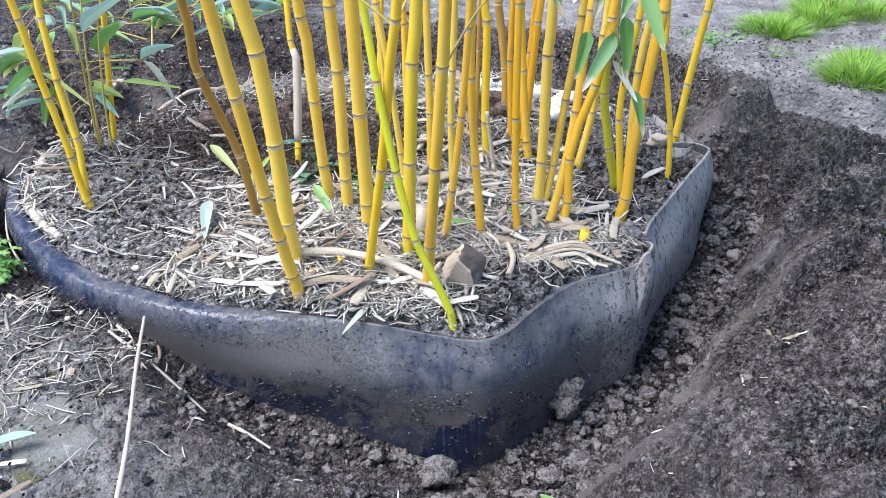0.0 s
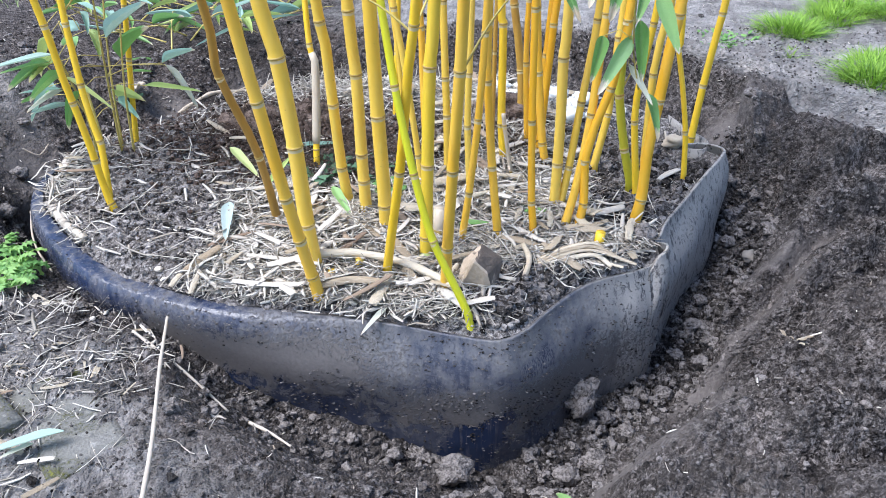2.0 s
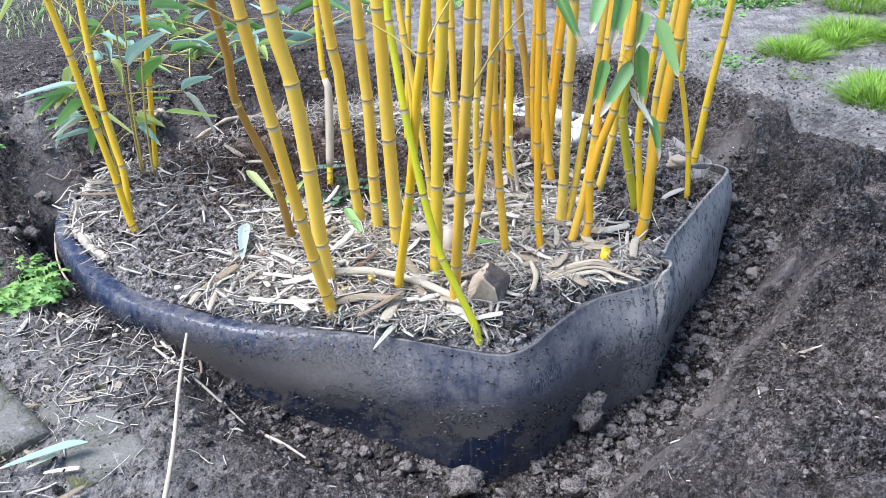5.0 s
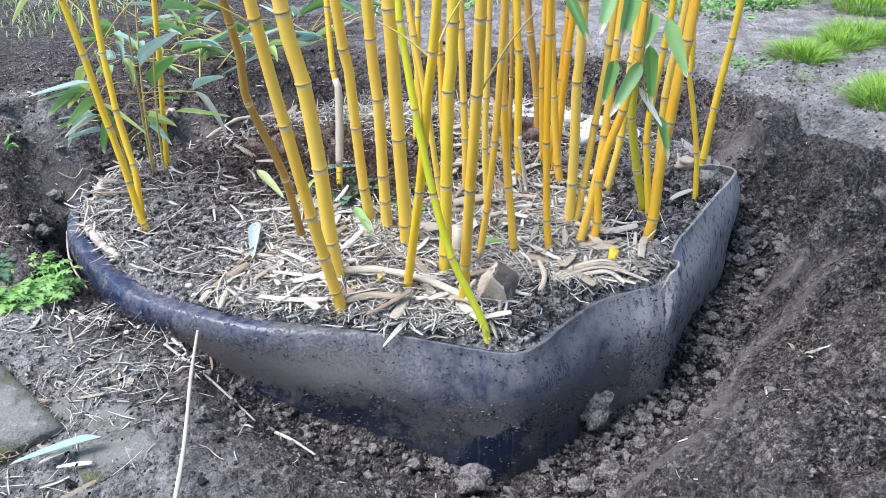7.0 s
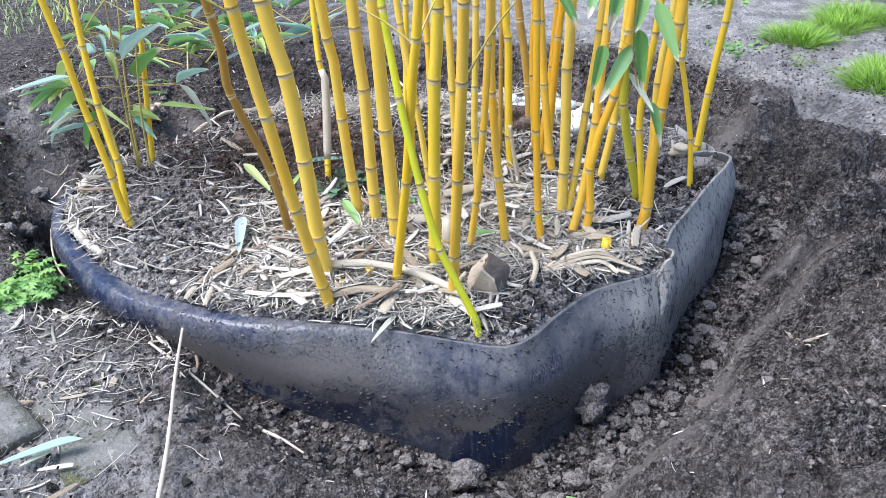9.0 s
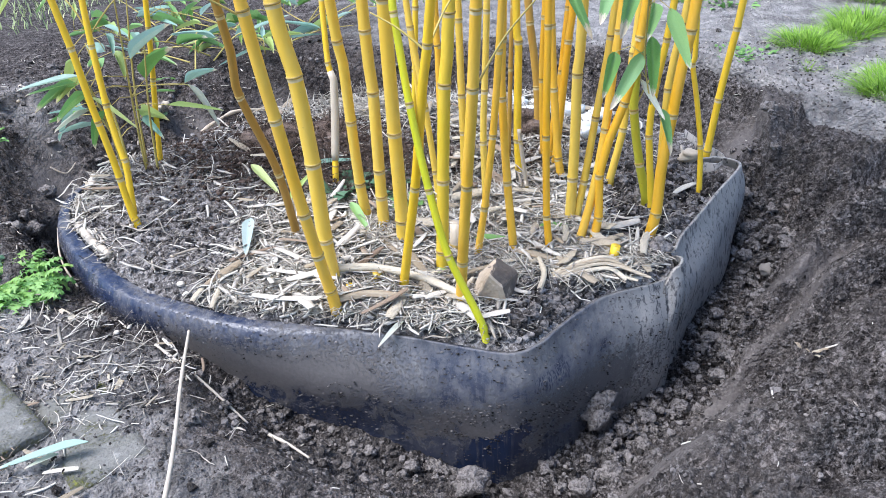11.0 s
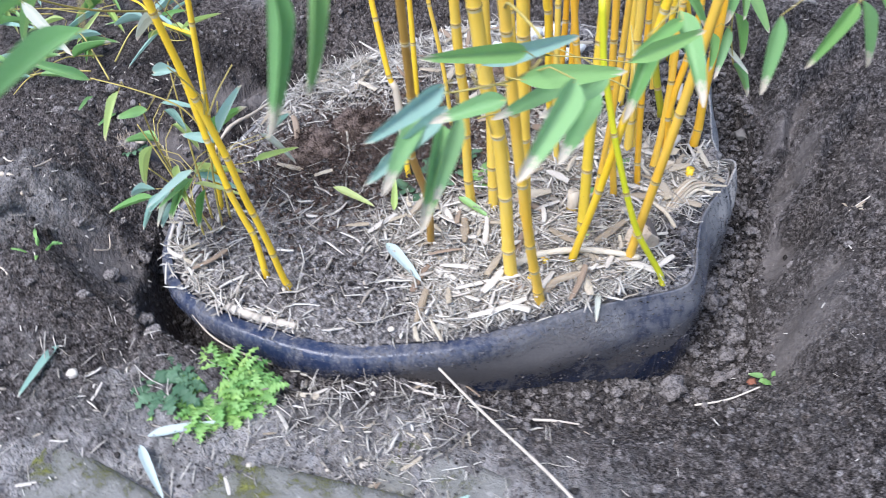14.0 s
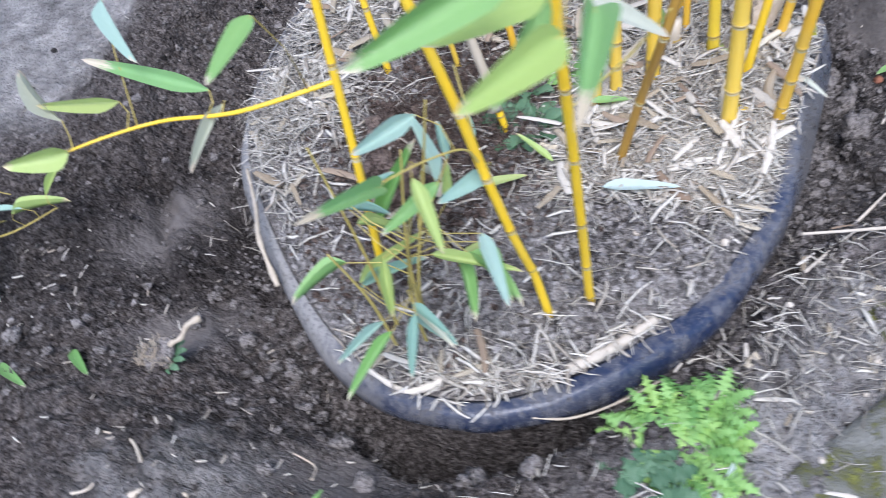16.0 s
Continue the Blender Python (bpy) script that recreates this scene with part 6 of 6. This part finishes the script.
weed(-0.17, 1.72, 9, 0.055, 0.034, FRESH, "small dark weed in the mulch", bed_z, 7, (0.1, 0.7), spread=0.03)
weed(-0.22, 1.81, 12, 0.065, 0.038, ROUND, "dark creeping weed behind a pale culm", bed_z, 8, (0.1, 0.7), spread=0.04)
weed(0.25, 1.66, 6, 0.03, 0.02, FRESH, "tiny green seedling among the culms", bed_z, 9, (0.2, 0.9))
weed(0.22, 0.99, 5, 0.03, 0.02, FRESH, "tiny green seedling in the trench", ground_z, 10, (0.2, 0.9))
weed(0.62, 1.215, 5, 0.022, 0.008, [weed_leaf("leaf", SHEATH, 1, 0.0)], "wilted pale seedling on the bank", ground_z, 11, (0.2, 0.9))
k = 20
for x, y, n, L in ((0.86, 2.76, 60, 0.036), (0.95, 3.45, 40, 0.10), (1.06, 3.55, 44, 0.11), (0.84, 3.55, 36, 0.10), (1.2, 3.6, 40, 0.10), (0.72, 3.7, 30, 0.09), (1.9, 2.9, 24, 0.07), (-0.1, 3.6, 20, 0.07), (1.55, 2.75, 14, 0.05), (1.75, 2.45, 12, 0.05)):
    weed(x, y, int(n * 1.6), L * 0.55, 0.022, FRESH + LOBED[:1], "leafy bright green weeds on the trodden ground", ground_z, k, (0.1, 1.1), "weeds beyond the trench", 0.11)
    k += 1


def blades(n, r, h, seed, wide=0.003, lean=0.75):
    g = np.random.default_rng(seed)
    a, b = g.uniform(0, math.tau, n), np.sqrt(g.random(n)) * r
    px, py = np.cos(a) * b, np.sin(a) * b
    dirn = a + g.normal(0, 0.7, n)
    out = (0.15 + lean * b / r) * g.uniform(0.5, 1.3, n)
    H = h * g.uniform(0.5, 1.1, n) * (1 - 0.35 * b / r)
    V = []
    for t in (0, 0.35, 0.7, 1.0):
        x = px + np.cos(dirn) * out * H * t ** 1.7
        y = py + np.sin(dirn) * out * H * t ** 1.7
        z = H * (t - 0.25 * out * t * t)
        w = wide * (1 - t ** 2) + 0.0003
        for s in (-1, 1):
            V.append(np.stack((x - np.sin(dirn) * w * s * 0.5, y + np.cos(dirn) * w * s * 0.5, z), -1))
    V = np.stack(V, 1)
    F = (np.array([(0, 1, 3, 2), (2, 3, 5, 4), (4, 5, 7, 6)])[None] + 8 * np.arange(n)[:, None, None]).reshape(-1, 4)
    return V.reshape(-1, 3), F


for i, (x, y, r, h, n) in enumerate(((1.10, 2.86, 0.11, 0.11, 800), (1.28, 3.00, 0.10, 0.10, 420), (1.17, 2.33, 0.10, 0.12, 600), (1.29, 2.38, 0.10, 0.12, 450), (1.24, 2.48, 0.09, 0.10, 320),
                                     (1.38, 3.12, 0.14, 0.12, 600), (1.52, 3.05, 0.12, 0.12, 450), (1.55, 3.5, 0.16, 0.12, 600), (1.8, 3.4, 0.18, 0.12, 600), (1.3, 3.75, 0.18, 0.10, 600), (1.75, 2.65, 0.10, 0.10, 300), (1.02, 2.62, 0.05, 0.05, 70))):
    v, f = blades(int(n * 1.1), r * 0.85, h, 300 + i, 0.0034, 1.2)
    thing("grass_tuft", "bright green grass tuft on grey trodden soil", "grass", "grass tufts", (x, y, float(ground_z(x, y)) - 0.004), mesh("grass_tuft", v * (1.0, 1.0, 0.72), f, [GRASS]))


def turf(name, n, area, keep, h, mat, label):
    x, y = pick(n, *area, keep)
    v, f = blades(len(x), 0.02, h, 77, 0.006)
    v = v.reshape(len(x), 8, 3) + np.stack((x, y, ground_z(x, y) - 0.003), -1)[:, None, :]
    tagged(new(name, mesh(name, v.reshape(-1, 3), f, [mat])), label, "grass", kind="stuff")


turf("far_grass", 18000, (-4.5, 5.0, 2.8, 7.5), lambda x, y: ease(3.5, 4.1, y + 0.35 * vnoise(x * 2, y * 2) - 0.25 * ease(0.6, 1.4, x) - 0.5 * ease(-0.4, -1.0, x) + 0.75 * ease(-1.5, -1.9, x)) * (0.25 + 0.9 * (vnoise(x * 3, y * 3) > 0.38)), 0.07, TURF, "thin pale grass beyond the dug ground")


# ---- cut foliage heaped behind the bed, and an old root tuft ----
def heap(x, y, n, seed, label):
    r = random.Random(seed)
    z0 = float(ground_z(x, y, 0))
    root = thing("cut_foliage", label, "cut bamboo", "cut foliage", (x, y, z0))
    stems = []
    for i in range(5):
        a, L = r.uniform(0, math.tau), r.uniform(0.15, 0.32)
        s = Vector((x + r.uniform(-0.1, 0.1), y + r.uniform(-0.1, 0.1), z0 + 0.03))
        stems.append([s, s + Vector((math.cos(a) * L * 0.5, math.sin(a) * L * 0.5, r.uniform(0.02, 0.10))), s + Vector((math.cos(a) * L, math.sin(a) * L, r.uniform(0.0, 0.12)))])
    per = n // 5
    for s in stems:
        lv = []
        for i in range(per):
            k = r.uniform(0.3, 1.0)
            p = s[0].lerp(s[2], k) + Vector((0, 0, 0.04 * k))
            a = r.uniform(0, math.tau)
            L = r.uniform(0.11, 0.18)
            t = p + Vector((math.cos(a) * L, math.sin(a) * L, r.uniform(-0.06, 0.05)))
            t.z = max(t.z, float(ground_z(t.x, t.y, 0)) + 0.03)
            lv.append((tuple(p), tuple(t), r.uniform(0.018, 0.028), r.choice("ggbby")))
        branch(root, s, lv, 0.003)


heap(-1.04, 2.80, 14, 5, "low heap of cut green bamboo branches on dark soil")
heap(-1.02, 3.20, 18, 9, "loose pile of drying cut bamboo leaves on the bank")
heap(-0.80, 3.02, 18, 6, "cut leafy bamboo branches lying behind the bed")
heap(-1.25, 3.36, 20, 7, "cut bamboo foliage on the far bank")
heap(-1.28, 3.05, 12, 10, "heaped green bamboo cuttings on raised soil")
heap(-0.62, 3.25, 12, 8, "few cut bamboo leaves on the rear bank")

tz = float(ground_z(-0.992, 2.362))
tuft = thing("root_tuft", "old root clump with a pale root sticking up", "root", at=(-0.992, 2.362, tz))
v, f = tube(glide([(0.005, -0.005, 0.012), (0.022, -0.032, 0.034), (0.036, -0.052, 0.040), (0.052, -0.066, 0.060), (0.072, -0.086, 0.062)], 18), [0.0050 + 0.0022 * math.exp(-((k - 16) / 2.0) ** 2) + 0.0008 * math.sin(k * 1.7) for k in range(18)], 8)
part("root", mesh("root", v, f, [ROOT]), tuft, "curved bleached root")
n = 110
a, b = rng.uniform(0, math.tau, n), rng.uniform(0.2, 1.0, n)
part("root_fibre", strip_mesh("root_fibre", 0.034 * b * np.cos(a), 0.034 * b * np.sin(a), 0.030 * np.sqrt(1.05 - b * b), rng.uniform(0.015, 0.05, n), rng.uniform(0.0012, 0.0036, n), ROOT, tilt=0.9, curl=0.5), tuft, "tangle of thin pale rootlets")
v, f = blob(140, 0.9, 0.75, 3)
part("soil_lump", mesh("soil_lump", v * 0.040, f, [CLOD]), tuft)
for k in range(7):
    a = 3.4 + 0.35 * k
    part("leaf", weed_leaf("leaf", DARKWEED, 2, 0.3), tuft, "dull green leaflet", Matrix.Translation((0.035 * math.cos(a), 0.035 * math.sin(a), 0.010)) @ Euler((0.2, -0.3, a)).to_matrix().to_4x4() @ Matrix.Diagonal((0.03, 0.018, 0.03, 1)))
n = 240
x, y = -0.32 + rng.normal(0, 0.13, n), 2.36 + rng.normal(0, 0.05, n)
tagged(new("dead_grass", strip_mesh("dead_grass", x, y, bed_z(x, y) * inside(x, y) + ground_z(x, y) * (1 - inside(x, y)) + rng.uniform(0, 0.05, n), rng.uniform(0.03, 0.10, n), np.full(n, 0.003), STRAW, tilt=0.5, curl=0.4)), "tangled bleached grass and roots on the rear rim", "dead grass", kind="stuff")

# straw caught along the rim, and roots and lumps on the bank beyond
n = 230
w = np.radians(np.concatenate((rng.uniform(160, 208, 170), rng.uniform(255, 285, 60))))
k = rim_at(np.degrees(w)) * rng.normal(0.965, 0.022, n)
x, y = CX + k * np.cos(w), CY + k * np.sin(w)
tagged(new("rim_straw", strip_mesh("rim_straw", x, y, bed_z(x, y, 0) + 0.010 + rng.uniform(0, 0.012, n), rng.uniform(0.015, 0.06, n), rng.uniform(0.0015, 0.007, n), CHIP, tilt=0.25)), "bleached straw and sheath bits caught along the rim", "mulch", kind="stuff")
rod("bank_root", "thin pale root curving out of the bank", [(-1.235, 2.20), (-1.19, 2.26), (-1.18, 2.33)], 0.0035, 0.002, ROOT, "root", zf=ground_z, lift=0.008, wob=0.15)
for i in range(26):
    r = random.Random(900 + i)
    x, y = r.uniform(-1.5, -0.75), r.uniform(1.75, 2.75)
    a = math.degrees(math.atan2(y - CY, x - CX)) % 360
    if math.hypot(x - CX, y - CY) - float(rim_at(a)) > 0.05:
        lump("soil_clod", "crumbly dark clod on the dug bank", "clod", x, y, r.uniform(0.008, 0.020), 200 + i, CLOD, rough=0.7, squash=0.6, group="soil clods")
crumbs("dark_bed_clods", 700, 0.004, 0.015, (0.18, 0.64, 1.45, 2.0), lambda x, y: inside(x, y, 0.96) * ease(0.28, 0.38, x) * ease(1.50, 1.60, y), bed_z, CLOD, "dark soil clods beside the barrier inside the bed", 1.6)
crumbs("slab_grit", 1500, 0.001, 0.0036, (-1.2, -0.5, 0.8, 1.35), lambda x, y: 0.6 * vnoise(x * 12, y * 12) * (1 - inside(x, y, 1.06)), lambda x, y: np.maximum(ground_z(x, y), 0.030), CLOD, "soil grit trodden over the slabs", 2.0, GRITS)


# ---- single clods in the trench and broad sheath scraps in the mulch ----
CLODS = []
for k in range(24):
    v, f = blob(30 + k, 1.0, 0.8, 3)
    CLODS.append(mesh("soil_clod", v * (0.008, 0.010, 0.013, 0.017)[k % 4], f, [CLOD]))
x, y = pick(190, -1.2, 0.95, 0.95, 2.2, channel)
for k in range(len(x)):
    ob = thing("soil_clod", "rounded clod of dug soil lying in the trench", "clod", "soil clods", (x[k], y[k], float(ground_z(x[k], y[k])) + 0.006), CLODS[k % 24])
    ob.rotation_euler = (rng.uniform(-0.4, 0.4), rng.uniform(-0.4, 0.4), rng.uniform(0, 6.28))


def scrap_mesh(seed, mat):
    """A torn, cupped strip of culm sheath, about one long, along x."""
    r = random.Random(seed)
    verts, faces = [], []
    wide, cup, bow = r.uniform(0.14, 0.26), r.uniform(0.08, 0.28), r.uniform(-0.22, 0.22)
    for i in range(9):
        t = i / 8
        w = wide * (0.35 + 0.65 * math.sin(math.pi * (0.15 + 0.8 * t)) ** 0.7) * r.uniform(0.85, 1.1)
        for low in (0, 1):
            for k in (-1, -0.5, 0, 0.5, 1):
                verts.append((t - 0.5 + 0.03 * k * r.uniform(-1, 1), k * w / 2 + bow * (0.25 - (t - 0.5) ** 2), w * cup * (1 - k * k) * 0.5 + 0.12 * bow * t - low * 0.012))
    for i in range(8):
        a = i * 10
        for k in range(4):
            faces += [(a + k, a + k + 10, a + k + 11, a + k + 1), (a + 5 + k, a + 6 + k, a + 16 + k, a + 15 + k)]
        faces += [(a, a + 5, a + 15, a + 10), (a + 4, a + 14, a + 19, a + 9)]
    return mesh("sheath_scrap", verts, faces, [mat])


SCRAPS = [scrap_mesh(500 + k, (SHEATH, CHIP, SHEATH, CHIP)[k % 4] if k != 7 else BARKY) for k in range(8)]
x, y = pick(210, *BED_AREA, mulch)
for k in range(len(x)):
    L = rng.uniform(0.04, 0.11)
    ob = thing("sheath_scrap", "torn dry culm sheath scrap on the straw", "leaf sheath", "sheath scraps", (x[k], y[k], float(bed_z(x[k], y[k])) + rng.uniform(0.016, 0.028)), SCRAPS[k % 8])
    ob.scale = (L, L * rng.uniform(0.7, 1.3), L)
    ob.rotation_euler = (rng.normal(0, 0.3), rng.normal(0, 0.15), rng.uniform(0, 6.28))
x, y = pick(40, -1.5, -0.35, 0.6, 1.5, lambda x, y: path_litter(x, y) * (1 - inside(x, y, 1.13)))
for k in range(len(x)):
    L = rng.uniform(0.02, 0.06)
    ob = thing("sheath_scrap", "pale dry sheath scrap trodden on the path", "leaf sheath", "path scraps", (x[k], y[k], max(float(ground_z(x[k], y[k])), 0.028) + 0.003), SCRAPS[k % 8])
    ob.scale = (L, L * rng.uniform(0.6, 1.2), L * 0.6)
    ob.rotation_euler = (rng.normal(0, 0.15), rng.normal(0, 0.1), rng.uniform(0, 6.28))
layer("crust_litter", 240, 0.008, 0.05, 0.0015, 0.006, CHIP, "pale litter bits on the trodden ground beyond the trench", (0.55, 2.0, 2.2, 3.6), lambda x, y: 0.6 * crust_of(x, y), ground_z, 0.004)
crumbs("mound_clods", 520, 0.003, 0.013, (0.0, 0.30, 1.20, 1.40), lambda x, y: inside(x, y, 0.97) * np.exp(-((x - 0.13) ** 2 / 0.009 + (y - 1.285) ** 2 / 0.005)), bed_z, CLOD, "crumbly dark soil heaped beside the stone", 1.8, CRUMBS)
layer("bank_litter", 260, 0.006, 0.04, 0.0014, 0.006, CHIP, "pale root bits and scraps on the dug bank", (-1.9, -0.7, 1.5, 2.9), lambda x, y: (1 - inside(x, y, 1.08)) * (0.3 + 0.6 * vnoise(x * 5, y * 5)), ground_z, 0.004)
for i, (x, y, a, L) in enumerate(((-1.16, 1.98, 0.4, 0.07), (-1.34, 1.86, 2.0, 0.06), (-1.30, 2.30, 5.2, 0.06))):
    rod("bank_root", "thin pale root lying on the dug bank", [(x, y), (x + 0.5 * L * math.cos(a), y + 0.5 * L * math.sin(a)), (x + L * math.cos(a + 0.5), y + L * math.sin(a + 0.5))], 0.0026, 0.0014, ROOT, "root", "bank roots", zf=ground_z, lift=0.010, wob=0.15)
for i, (x, y, n) in enumerate(((-1.27, 1.93, 6),)):
    weed(x, y, n, 0.07, 0.012, FRESH, "small thin green weed on the dug bank", ground_z, 60 + i, (0.1, 0.7), "bank weeds")


# ---- specks of mud stuck to the barrier ----
V, F, base = [], [], 0
face = skins[1]
for i in range(face.shape[1]):
    for j in range(3, 21):
        x, y, z = face[j, i]
        w = 0.9 * math.exp(-((x + 0.25) / 0.09) ** 2 - ((z + 0.06) / 0.06) ** 2) + 0.8 * math.exp(-((x - 0.12) / 0.20) ** 2 - ((z + 0.12) / 0.05) ** 2) + 0.30
        w *= (vnoise(np.array(i * 0.16), np.array(j * 0.7)) > 0.42) * (y < 1.5) * (x > -0.9)
        for n in range(int(rng.poisson(3.4 * w))):
            v, f = GRITS[n % 7]
            r = rng.uniform(0.0009, 0.0034) * rng.uniform(0.5, 1.0)
            p = face[j, i] + rng.normal(0, 0.005, 3) * (0.8, 0.2, 1.0)
            V.append(v * r * (1.2, 0.7, 1.0) + p + (0, -0.0008, 0))
            F.append(np.array(f) + base)
            base += len(v)
tagged(new("mud_specks", mesh("mud_specks", np.concatenate(V), np.concatenate(F), [CLOD])), "dried brown mud specks stuck on black plastic", "mud", kind="stuff")
